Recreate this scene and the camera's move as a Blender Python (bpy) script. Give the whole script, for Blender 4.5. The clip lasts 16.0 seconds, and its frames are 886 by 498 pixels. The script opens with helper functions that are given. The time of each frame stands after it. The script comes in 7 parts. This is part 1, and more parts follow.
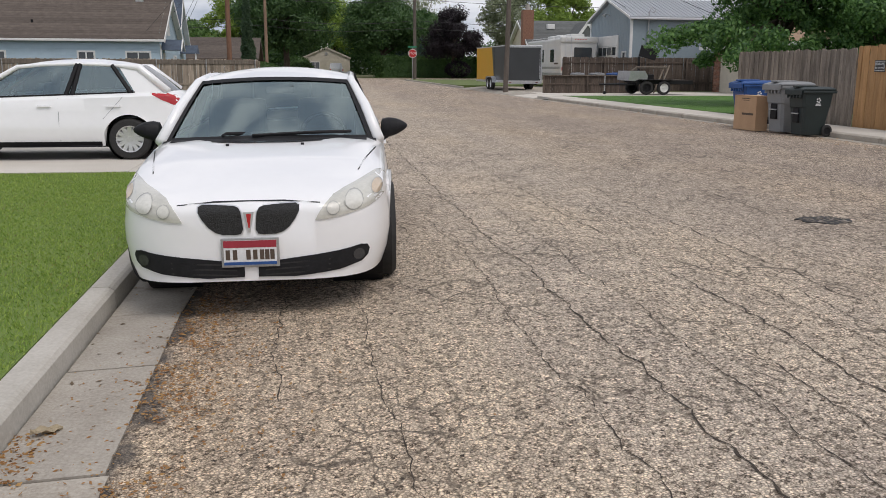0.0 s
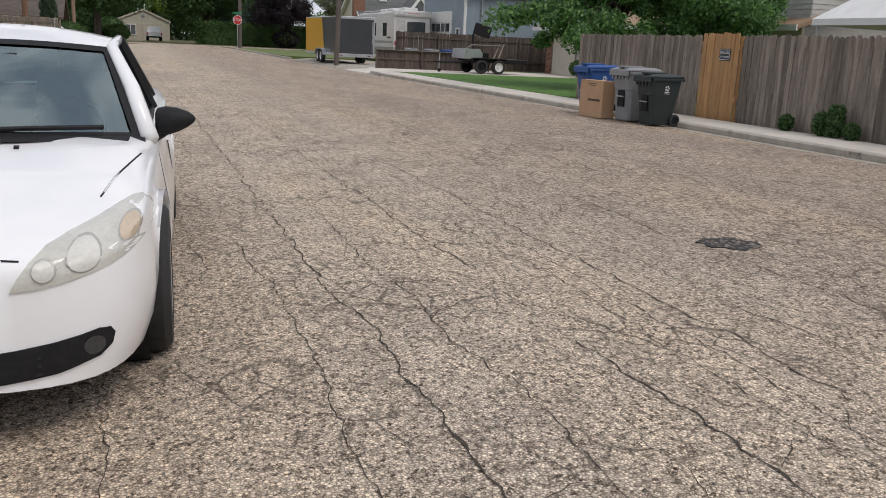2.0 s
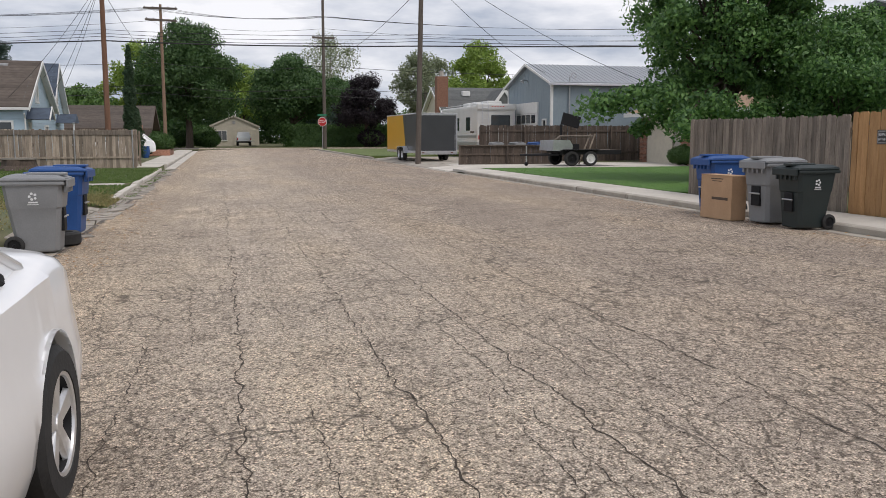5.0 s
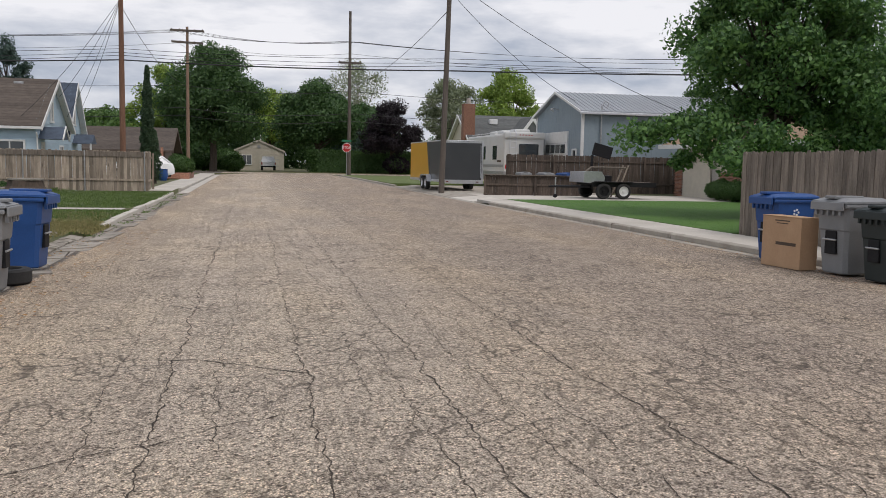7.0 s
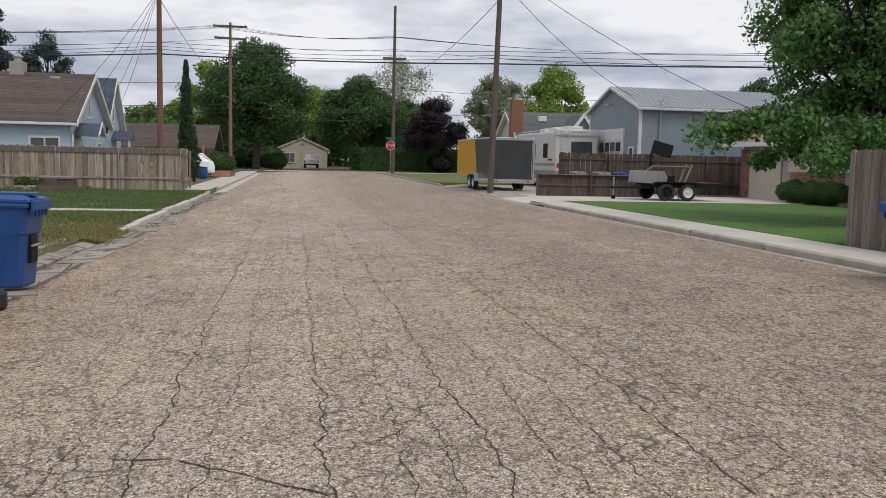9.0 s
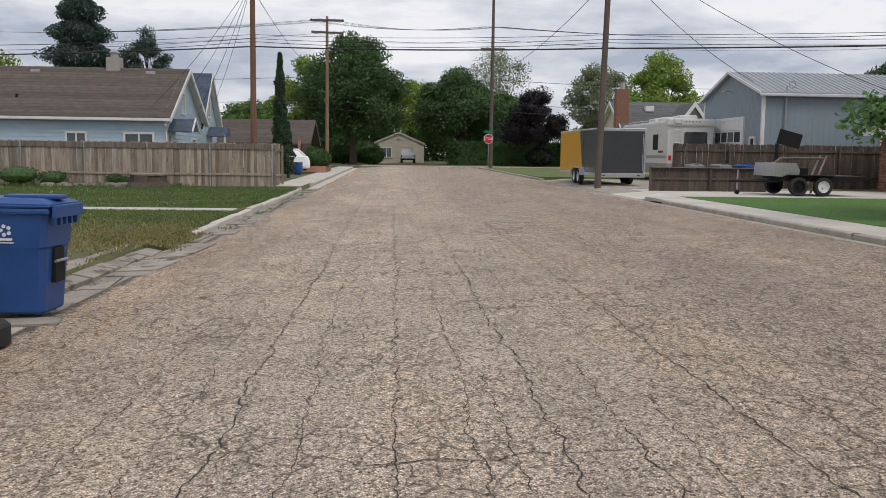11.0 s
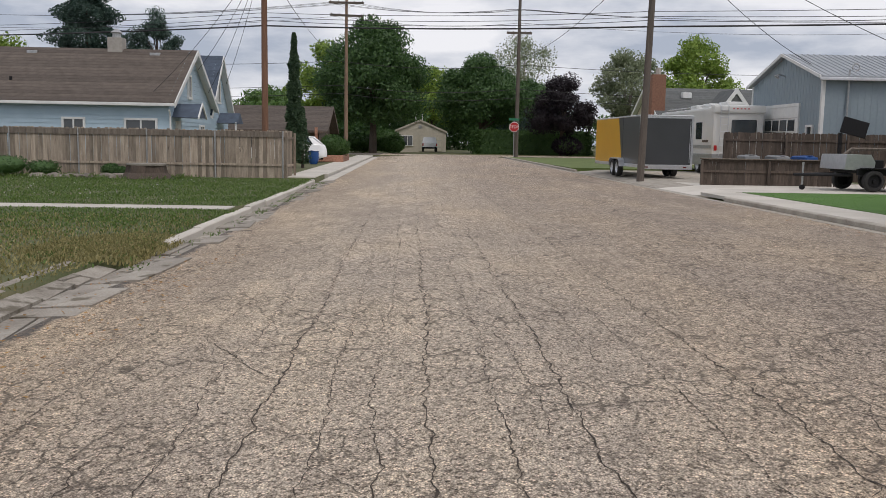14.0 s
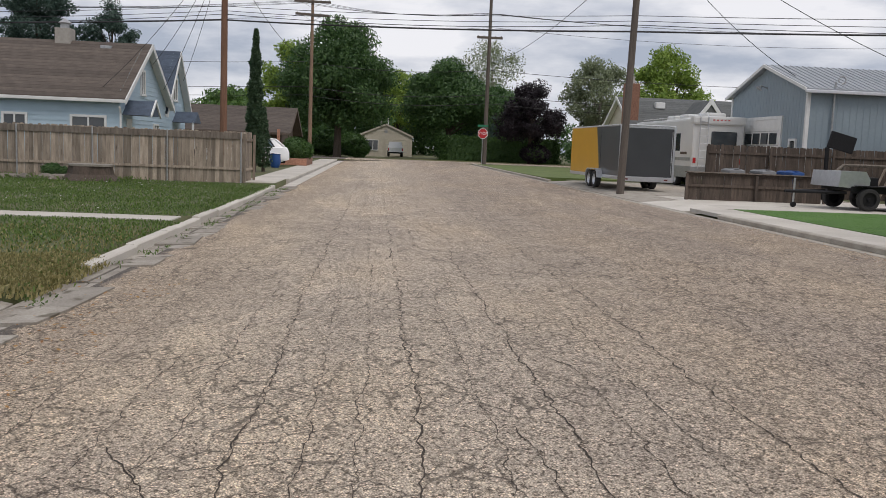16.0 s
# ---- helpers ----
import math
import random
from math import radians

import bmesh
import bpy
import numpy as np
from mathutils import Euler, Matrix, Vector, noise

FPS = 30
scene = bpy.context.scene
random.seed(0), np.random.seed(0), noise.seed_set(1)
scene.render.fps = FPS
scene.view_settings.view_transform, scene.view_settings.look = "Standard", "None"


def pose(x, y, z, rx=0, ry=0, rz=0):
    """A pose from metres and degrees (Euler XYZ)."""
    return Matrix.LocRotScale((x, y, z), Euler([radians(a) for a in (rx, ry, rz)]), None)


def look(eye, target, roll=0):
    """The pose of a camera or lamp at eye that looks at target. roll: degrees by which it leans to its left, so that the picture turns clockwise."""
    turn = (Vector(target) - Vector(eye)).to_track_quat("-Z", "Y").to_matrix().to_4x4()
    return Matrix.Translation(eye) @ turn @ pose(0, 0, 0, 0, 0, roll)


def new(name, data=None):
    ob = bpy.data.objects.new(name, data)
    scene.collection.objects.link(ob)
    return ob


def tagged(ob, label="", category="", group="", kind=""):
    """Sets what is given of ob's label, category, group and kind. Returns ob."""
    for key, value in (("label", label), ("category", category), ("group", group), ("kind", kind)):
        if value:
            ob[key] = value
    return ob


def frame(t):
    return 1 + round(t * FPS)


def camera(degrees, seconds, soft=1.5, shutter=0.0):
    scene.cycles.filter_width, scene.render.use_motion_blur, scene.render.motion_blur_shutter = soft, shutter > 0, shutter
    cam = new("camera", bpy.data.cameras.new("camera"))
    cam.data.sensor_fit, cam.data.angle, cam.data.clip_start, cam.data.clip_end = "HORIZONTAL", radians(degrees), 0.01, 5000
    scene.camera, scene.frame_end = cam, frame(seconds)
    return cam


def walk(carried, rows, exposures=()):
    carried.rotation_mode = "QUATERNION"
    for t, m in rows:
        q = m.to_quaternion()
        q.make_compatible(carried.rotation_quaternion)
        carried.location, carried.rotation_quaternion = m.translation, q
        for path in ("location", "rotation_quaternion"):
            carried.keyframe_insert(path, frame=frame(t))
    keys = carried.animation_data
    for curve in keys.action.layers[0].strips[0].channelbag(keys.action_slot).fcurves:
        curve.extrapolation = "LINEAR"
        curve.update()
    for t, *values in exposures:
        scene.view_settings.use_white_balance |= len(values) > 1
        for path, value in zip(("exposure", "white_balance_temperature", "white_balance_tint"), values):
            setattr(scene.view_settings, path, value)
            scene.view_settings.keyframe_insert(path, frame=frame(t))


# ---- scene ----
cam = camera(54.0, 16.0, soft=0.8)
PATH = [
    (0, (-2.175, 0.579, 1.435), (-1.868, 2.513, 1.029), 0.3),
    (0.5, (-2.1, 1.063, 1.423), (-1.752, 2.99, 1.015), 1.0),
    (1, (-2.032, 1.6, 1.45), (-1.59, 3.509, 1.051), 1.5),
    (1.5, (-1.842, 2.12, 1.459), (-1.373, 4.02, 1.046), 1.2),
    (2, (-1.736, 2.607, 1.438), (-1.055, 4.432, 0.984), 2.8),
    (2.5, (-1.549, 3.142, 1.452), (-0.77, 4.92, 0.971), 3.0),
    (3, (-1.362, 3.665, 1.477), (-0.612, 5.455, 0.994), 2.4),
    (3.5, (-1.193, 4.198, 1.51), (-0.463, 6.002, 1.048), 1.8),
    (3.7, (-1.145, 4.408, 1.495), (-0.458, 6.241, 1.089), 1.8),
    (4, (-0.961, 4.789, 1.524), (-0.426, 6.673, 1.119), 0.7),
    (4.5, (-0.815, 5.358, 1.526), (-0.322, 7.266, 1.187), 0.1),
    (5, (-0.666, 5.846, 1.559), (-0.176, 7.768, 1.302), 0.0),
    (5.2, (-0.594, 6.038, 1.582), (-0.129, 7.968, 1.34), -0.1),
    (7.3, (0.049, 8.346, 1.549), (0.483, 10.289, 1.36), 1.5),
    (7.5, (0.085, 8.596, 1.525), (0.516, 10.54, 1.339), 1.8),
    (8, (0.151, 9.212, 1.546), (0.566, 11.159, 1.355), 2.1),
    (8.5, (0.152, 9.787, 1.583), (0.56, 11.736, 1.39), 2.3),
    (9, (0.207, 10.376, 1.571), (0.547, 12.337, 1.371), 1.3),
    (9.5, (0.196, 10.966, 1.549), (0.518, 12.93, 1.349), 1.0),
    (10, (0.252, 11.568, 1.545), (0.452, 13.547, 1.335), 0.4),
    (10.2, (0.29, 11.827, 1.555), (0.383, 13.813, 1.342), 0.0),
    (12.3, (0.386, 14.472, 1.487), (0.566, 16.452, 1.264), 2.4),
    (12.5, (0.409, 14.653, 1.488), (0.589, 16.632, 1.262), 1.8),
    (13, (0.382, 15.216, 1.512), (0.552, 17.195, 1.274), 1.6),
    (13.5, (0.284, 15.757, 1.55), (0.456, 17.735, 1.309), 1.5),
    (14, (0.272, 16.406, 1.55), (0.347, 18.39, 1.306), 1.0),
    (14.5, (0.209, 16.971, 1.536), (0.284, 18.957, 1.312), 1.1),
    (15, (0.232, 17.479, 1.551), (0.354, 19.462, 1.328), 1.4),
    (15.5, (0.202, 18.092, 1.549), (0.326, 20.075, 1.324), 1.8),
    (16, (0.115, 18.568, 1.588), (0.276, 20.548, 1.358), 2.3),
]
walk(cam, [(t, look(eye, target, roll)) for t, eye, target, roll in PATH],
     exposures=[(0, 0.15, 6600, 14.5), (1.2, 0.14, 6600, 14.5), (2.5, 0.18, 6600, 14.5), (3.6, 0.28, 6600, 14.5), (4.5, 0.32, 6600, 14.5), (5.2, 0.14, 6600, 14.5), (8.0, 0.06, 6600, 14.5), (16, 0.05, 6600, 14.5)])

# ---------------- world, sun ----------------
world = bpy.data.worlds.new("overcast_sky")
scene.world = world
world.use_nodes = True
wn, wl = world.node_tree.nodes, world.node_tree.links
wn.clear()
w_out = wn.new("ShaderNodeOutputWorld")
w_bg = wn.new("ShaderNodeBackground")
w_sky = wn.new("ShaderNodeTexSky")
w_sky.sky_type = "NISHITA"
w_sky.sun_disc = False
SUN_EL, SUN_AZ = 58.0, 150.0
w_sky.sun_elevation, w_sky.sun_rotation = radians(SUN_EL), radians(SUN_AZ)
w_co = wn.new("ShaderNodeTexCoord")
w_map = wn.new("ShaderNodeMapping")
w_map.inputs["Scale"].default_value = (1.0, 1.0, 3.6)
w_n1 = wn.new("ShaderNodeTexNoise")
w_n1.inputs["Scale"].default_value, w_n1.inputs["Detail"].default_value, w_n1.inputs["Roughness"].default_value = 3.4, 8.0, 0.55
w_r1 = wn.new("ShaderNodeValToRGB")
w_r1.color_ramp.elements[0].position, w_r1.color_ramp.elements[0].color = 0.42, (3.7, 4.25, 5.1, 1)
w_r1.color_ramp.elements[1].position, w_r1.color_ramp.elements[1].color = 0.6, (8.0, 8.25, 8.5, 1)
w_mix = wn.new("ShaderNodeMixRGB")
w_mix.inputs[0].default_value = 0.94
w_bg.inputs["Strength"].default_value = 0.105
wl.new(w_co.outputs["Generated"], w_map.inputs["Vector"])
wl.new(w_map.outputs[0], w_n1.inputs["Vector"])
wl.new(w_n1.outputs["Fac"], w_r1.inputs["Fac"])
wl.new(w_sky.outputs[0], w_mix.inputs[1])
wl.new(w_r1.outputs[0], w_mix.inputs[2])
wl.new(w_mix.outputs[0], w_bg.inputs["Color"])
wl.new(w_bg.outputs[0], w_out.inputs["Surface"])

sun = new("sun", bpy.data.lights.new("sun", "SUN"))
sun.data.energy, sun.data.angle, sun.data.color = 1.3, radians(28), (1.0, 0.96, 0.9)
_az, _el = radians(SUN_AZ), radians(SUN_EL)
sun.matrix_world = look((math.sin(_az) * math.cos(_el) * 40, math.cos(_az) * math.cos(_el) * 40, math.sin(_el) * 40), (0, 0, 0))


# ---------------- materials ----------------
def mat(name, a, b=None, rough=0.7, metal=0.0, scale=6.0, fine=60.0, bump=0.15, vary=0.0, stretch=(1, 1, 1), spots=None, coat=0.0, spec=0.5):
    """Two-scale mottled surface between colours a and b, with fine relief. vary: change of value from piece to piece."""
    m = bpy.data.materials.new(name)
    m.use_nodes = True
    n, l = m.node_tree.nodes, m.node_tree.links
    p = n["Principled BSDF"]
    p.inputs["Roughness"].default_value, p.inputs["Metallic"].default_value = rough, metal
    p.inputs["Coat Weight"].default_value = coat
    p.inputs["Specular IOR Level"].default_value = spec
    b = b or tuple(c * 0.78 for c in a)
    co = n.new("ShaderNodeTexCoord")
    mp = n.new("ShaderNodeMapping")
    mp.inputs["Scale"].default_value = stretch
    info = n.new("ShaderNodeObjectInfo")
    add = n.new("ShaderNodeVectorMath")
    add.operation = "MULTIPLY_ADD"
    add.inputs[1].default_value = (13.7, 7.1, 3.3)
    l.new(info.outputs["Random"], add.inputs[0])
    l.new(co.outputs["Object"], add.inputs[2])
    l.new(add.outputs[0], mp.inputs["Vector"])
    n1, n2 = n.new("ShaderNodeTexNoise"), n.new("ShaderNodeTexNoise")
    n1.inputs["Scale"].default_value, n1.inputs["Detail"].default_value = scale, 5.0
    n2.inputs["Scale"].default_value, n2.inputs["Detail"].default_value = fine, 3.0
    l.new(mp.outputs[0], n1.inputs["Vector"])
    l.new(mp.outputs[0], n2.inputs["Vector"])
    sm = n.new("ShaderNodeMath")
    sm.operation = "MULTIPLY_ADD"
    sm.inputs[1].default_value = 0.45
    l.new(n2.outputs["Fac"], sm.inputs[0])
    sc = n.new("ShaderNodeMath")
    sc.operation = "MULTIPLY"
    sc.inputs[1].default_value = 0.6
    l.new(n1.outputs["Fac"], sc.inputs[0])
    l.new(sc.outputs[0], sm.inputs[2])
    r = n.new("ShaderNodeValToRGB")
    r.color_ramp.elements[0].position, r.color_ramp.elements[0].color = 0.36, (*b, 1)
    r.color_ramp.elements[1].position, r.color_ramp.elements[1].color = 0.68, (*a, 1)
    l.new(sm.outputs[0], r.inputs["Fac"])
    out = r.outputs[0]
    if spots:
        n3 = n.new("ShaderNodeTexNoise")
        n3.inputs["Scale"].default_value, n3.inputs["Detail"].default_value = spots[1], 4.0
        l.new(mp.outputs[0], n3.inputs["Vector"])
        r3 = n.new("ShaderNodeValToRGB")
        r3.color_ramp.elements[0].position, r3.color_ramp.elements[1].position = spots[2], spots[2] + 0.08
        l.new(n3.outputs["Fac"], r3.inputs["Fac"])
        mx = n.new("ShaderNodeMixRGB")
        l.new(r3.outputs[0], mx.inputs[0])
        l.new(out, mx.inputs[1])
        mx.inputs[2].default_value = (*spots[0], 1)
        out = mx.outputs[0]
    if vary:
        hs = n.new("ShaderNodeHueSaturation")
        mr = n.new("ShaderNodeMapRange")
        mr.inputs["To Min"].default_value, mr.inputs["To Max"].default_value = 1 - vary, 1 + vary
        l.new(info.outputs["Random"], mr.inputs["Value"])
        l.new(mr.outputs[0], hs.inputs["Value"])
        l.new(out, hs.inputs["Color"])
        out = hs.outputs[0]
    l.new(out, p.inputs["Base Color"])
    if bump:
        bp = n.new("ShaderNodeBump")
        bp.inputs["Strength"].default_value, bp.inputs["Distance"].default_value = bump, 0.02
        l.new(sm.outputs[0], bp.inputs["Height"])
        l.new(bp.outputs[0], p.inputs["Normal"])
    return m


def leaf_mat(name, a, b, rough=0.55):
    """Foliage whose colour changes from leaf to leaf."""
    m = bpy.data.materials.new(name)
    m.use_nodes = True
    n, l = m.node_tree.nodes, m.node_tree.links
    p = n["Principled BSDF"]
    p.inputs["Roughness"].default_value = rough
    p.inputs["Subsurface Weight"].default_value = 0.0
    g = n.new("ShaderNodeNewGeometry")
    r = n.new("ShaderNodeValToRGB")
    r.color_ramp.elements[0].color, r.color_ramp.elements[1].color = (*a, 1), (*b, 1)
    l.new(g.outputs["Random Per Island"], r.inputs["Fac"])
    l.new(r.outputs[0], p.inputs["Base Color"])
    tr = n.new("ShaderNodeBsdfTranslucent")
    l.new(r.outputs[0], tr.inputs["Color"])
    mx = n.new("ShaderNodeMixShader")
    mx.inputs[0].default_value = 0.4
    l.new(p.outputs[0], mx.inputs[1])
    l.new(tr.outputs[0], mx.inputs[2])
    l.new(mx.outputs[0], n["Material Output"].inputs["Surface"])
    return m


def glass_mat(name, tint):
    """Thin tinted pane: clear, with gloss by Fresnel."""
    m = bpy.data.materials.new(name)
    m.use_nodes = True
    n, l = m.node_tree.nodes, m.node_tree.links
    clear = n.new("ShaderNodeBsdfTransparent")
    clear.inputs["Color"].default_value = (*tint, 1)
    gloss = n.new("ShaderNodeBsdfGlossy")
    gloss.inputs["Roughness"].default_value = 0.03
    gloss.inputs["Color"].default_value = (0.8, 0.98, 1.0, 1)
    fr = n.new("ShaderNodeFresnel")
    fr.inputs["IOR"].default_value = 3.0
    mx = n.new("ShaderNodeMixShader")
    l.new(fr.outputs[0], mx.inputs[0])
    l.new(clear.outputs[0], mx.inputs[1])
    l.new(gloss.outputs[0], mx.inputs[2])
    l.new(mx.outputs[0], n["Material Output"].inputs["Surface"])
    return m


def road_mat():
    """Chip-seal: pale crushed stone in worn tar, with wandering lengthwise cracks and darker wheel tracks."""
    m = bpy.data.materials.new("chip_seal")
    m.use_nodes = True
    n, l = m.node_tree.nodes, m.node_tree.links
    p = n["Principled BSDF"]
    p.inputs["Roughness"].default_value = 0.85
    p.inputs["Specular IOR Level"].default_value = 0.25
    co = n.new("ShaderNodeTexCoord")

    def tex(kind, scale, detail=2.0, vec=None):
        t = n.new(kind)
        t.inputs["Scale"].default_value = scale
        if "Detail" in t.inputs:
            t.inputs["Detail"].default_value = detail
        l.new(vec or co.outputs["Object"], t.inputs["Vector"])
        return t

    def ramp(src, stops):
        r = n.new("ShaderNodeValToRGB")
        e = r.color_ramp.elements
        while len(e) < len(stops):
            e.new(0.5)
        for k, (pos, c) in enumerate(stops):
            e[k].position, e[k].color = pos, (*c, 1) if len(c) == 3 else c
        l.new(src, r.inputs["Fac"])
        return r.outputs[0]

    def mixc(kind, fac, a, b):
        x = n.new("ShaderNodeMixRGB")
        x.blend_type = kind
        for k, v in enumerate((fac, a, b)):
            if isinstance(v, bpy.types.NodeSocket):
                l.new(v, x.inputs[k])
            elif k == 0:
                x.inputs[0].default_value = v
            else:
                x.inputs[k].default_value = (*v, 1)
        return x.outputs[0]

    chips = tex("ShaderNodeTexVoronoi", 62)
    chip_c = ramp(chips.outputs["Color"], [(0.24, (0.024, 0.019, 0.015)), (0.39, (0.155, 0.127, 0.1)), (0.59, (0.385, 0.325, 0.262)), (0.8, (0.98, 0.88, 0.75))])
    gaps = tex("ShaderNodeTexVoronoi", 62)
    gaps.feature = "DISTANCE_TO_EDGE"
    gap_f = ramp(gaps.outputs["Distance"], [(0.0, (0.3, 0.28, 0.26)), (0.16, (1, 1, 1))])
    c = mixc("MULTIPLY", 1.0, chip_c, gap_f)
    # clusters of chips, and flecks where chips are lost and the tar shows
    clump = tex("ShaderNodeTexNoise", 30, 2.0)
    c = mixc("MULTIPLY", 1.0, c, ramp(clump.outputs["Fac"], [(0.34, (0.74, 0.72, 0.71)), (0.5, (1.0, 1.0, 1.0)), (0.66, (1.2, 1.19, 1.17))]))
    fleck_map = n.new("ShaderNodeMapping")
    fleck_map.inputs["Scale"].default_value = (1.0, 0.55, 1.0)
    l.new(co.outputs["Object"], fleck_map.inputs["Vector"])
    fleck = tex("ShaderNodeTexNoise", 16, 4.0, fleck_map.outputs[0])
    c = mixc("MIX", ramp(fleck.outputs["Fac"], [(0.57, (0, 0, 0)), (0.69, (0.42, 0.42, 0.42))]), c, (0.085, 0.07, 0.06))
    # broad tone: tan stone, with purple-grey worn bands along the street
    band_map = n.new("ShaderNodeMapping")
    band_map.inputs["Scale"].default_value = (0.55, 0.16, 1.0)
    l.new(co.outputs["Object"], band_map.inputs["Vector"])
    big = tex("ShaderNodeTexNoise", 1.0, 4.0, band_map.outputs[0])
    c = mixc("MULTIPLY", 1.0, c, ramp(big.outputs["Fac"], [(0.34, (0.89, 0.862, 0.845)), (0.47, (0.98, 0.95, 0.92)), (0.66, (1.12, 1.06, 0.97))]))
    mid = tex("ShaderNodeTexNoise", 2.6, 5.0)
    c = mixc("MULTIPLY", 1.0, c, ramp(mid.outputs["Fac"], [(0.3, (0.86, 0.85, 0.85)), (0.62, (1.08, 1.07, 1.05))]))
    # the far lane is greyer, the parking edge dirtier
    axis = n.new("ShaderNodeSeparateXYZ")
    l.new(co.outputs["Object"], axis.inputs[0])
    sway = n.new("ShaderNodeMath")
    sway.operation = "MULTIPLY_ADD"
    sway.inputs[1].default_value = 2.4
    l.new(big.outputs["Fac"], sway.inputs[0])
    l.new(axis.outputs["X"], sway.inputs[2])
    lane = n.new("ShaderNodeMapRange")
    lane.inputs["From Min"].default_value, lane.inputs["From Max"].default_value = 1.9, 5.0
    l.new(sway.outputs[0], lane.inputs["Value"])
    c = mixc("MULTIPLY", lane.outputs[0], c, (0.87, 0.845, 0.845))
    dirt = n.new("ShaderNodeMapRange")
    dirt.inputs["From Min"].default_value, dirt.inputs["From Max"].default_value = 0.5, -1.2
    l.new(sway.outputs[0], dirt.inputs["Value"])
    c = mixc("MULTIPLY", dirt.outputs[0], c, (0.9, 0.865, 0.825))
    # fine crazing between the open cracks
    warp = tex("ShaderNodeTexNoise", 6.0, 5.0)
    wv = n.new("ShaderNodeVectorMath")
    wv.operation = "MULTIPLY_ADD"
    wv.inputs[1].default_value = (0.16, 0.16, 0.0)
    l.new(warp.outputs["Color"], wv.inputs[0])
    l.new(co.outputs["Object"], wv.inputs[2])

    def cracks(sx, sy, width, seed):
        mp = n.new("ShaderNodeMapping")
        mp.inputs["Scale"].default_value = (sx, sy, 0.0)
        mp.inputs["Location"].default_value = (seed, seed * 1.7, 0)
        l.new(wv.outputs[0], mp.inputs["Vector"])
        v = tex("ShaderNodeTexVoronoi", 1.0, vec=mp.outputs[0])
        v.feature = "DISTANCE_TO_EDGE"
        return ramp(v.outputs["Distance"], [(0.0, (0, 0, 0)), (width * 0.45, (0.1, 0.1, 0.1)), (width, (1, 1, 1))])

    def gated(k, scale, lo, hi, most):
        g = tex("ShaderNodeTexNoise", scale, 3.0)
        return mixc("MIX", ramp(g.outputs["Fac"], [(lo, (0, 0, 0)), (hi, (most, most, most))]), (1, 1, 1), k)

    kk = mixc("MULTIPLY", 1.0, gated(cracks(5.0, 3.0, 0.03, 9.4), 0.9, 0.4, 0.6, 0.75), gated(cracks(10.5, 7.5, 0.05, 4.2), 1.3, 0.44, 0.62, 0.5))
    kk = mixc("MULTIPLY", 0.6, kk, mixc("MIX", lane.outputs[0], (1, 1, 1), cracks(7.0, 4.6, 0.038, 2.2)))
    c = mixc("MIX", kk, (0.06, 0.047, 0.037), c)
    # bare dark tar along the gutter
    sep = n.new("ShaderNodeSeparateXYZ")
    l.new(co.outputs["Object"], sep.inputs[0])
    edge_n = tex("ShaderNodeTexNoise", 5.0, 5.0)
    edge = n.new("ShaderNodeMath")
    edge.operation = "MULTIPLY_ADD"
    edge.inputs[1].default_value = 0.5
    l.new(edge_n.outputs["Fac"], edge.inputs[0])
    l.new(sep.outputs["X"], edge.inputs[2])
    rng = n.new("ShaderNodeMapRange")
    rng.inputs["From Min"].default_value, rng.inputs["From Max"].default_value = -2.7, -2.6
    rng.inputs["To Min"].default_value, rng.inputs["To Max"].default_value = 0.8, 0.0
    l.new(edge.outputs[0], rng.inputs["Value"])
    c = mixc("MIX", rng.outputs[0], c, (0.07, 0.067, 0.066))
    l.new(c, p.inputs["Base Color"])
    h = mixc("MULTIPLY", 0.8, mixc("MULTIPLY", 0.6, gap_f, chips.outputs["Color"]), kk)
    bp = n.new("ShaderNodeBump")
    bp.inputs["Strength"].default_value, bp.inputs["Distance"].default_value = 0.9, 0.008
    l.new(h, bp.inputs["Height"])
    l.new(bp.outputs[0], p.inputs["Normal"])
    return m


ROAD = road_mat()
CONCRETE = mat("concrete", (0.46, 0.42, 0.36), (0.29, 0.255, 0.21), 0.9, scale=2.4, fine=60, bump=0.35, vary=0.1, spots=((0.16, 0.13, 0.1), 2.6, 0.64))
KERB_CONCRETE = mat("kerb_concrete", (0.54, 0.51, 0.455), (0.4, 0.37, 0.32), 0.9, scale=2.0, fine=50, bump=0.3, vary=0.08)
DIRTY_CONCRETE = mat("dirty_concrete", (0.39, 0.355, 0.305), (0.22, 0.19, 0.155), 0.95, scale=2.0, fine=40, bump=0.45, vary=0.16, spots=((0.13, 0.11, 0.08), 3.0, 0.58))
PALE_CONCRETE = mat("pale_concrete", (0.6, 0.56, 0.5), (0.48, 0.44, 0.38), 0.9, scale=0.8, fine=45, bump=0.2, vary=0.06)
SOIL = mat("soil_and_turf", (0.15, 0.135, 0.068), (0.062, 0.088, 0.028), 0.95, scale=0.7, fine=22, bump=0.6)
LAWN = mat("lawn_turf", (0.17, 0.235, 0.05), (0.11, 0.17, 0.033), 0.95, scale=0.9, fine=40, bump=0.5)
LAWN_TRIM = mat("trimmed_turf", (0.1, 0.2, 0.035), (0.06, 0.14, 0.025), 0.95, scale=0.9, fine=40, bump=0.5)
VERGE = mat("verge_turf", (0.15, 0.18, 0.055), (0.08, 0.12, 0.03), 0.95, scale=0.6, fine=20, bump=0.5)
BLADE = leaf_mat("grass_blade", (0.17, 0.29, 0.045), (0.4, 0.5, 0.12))
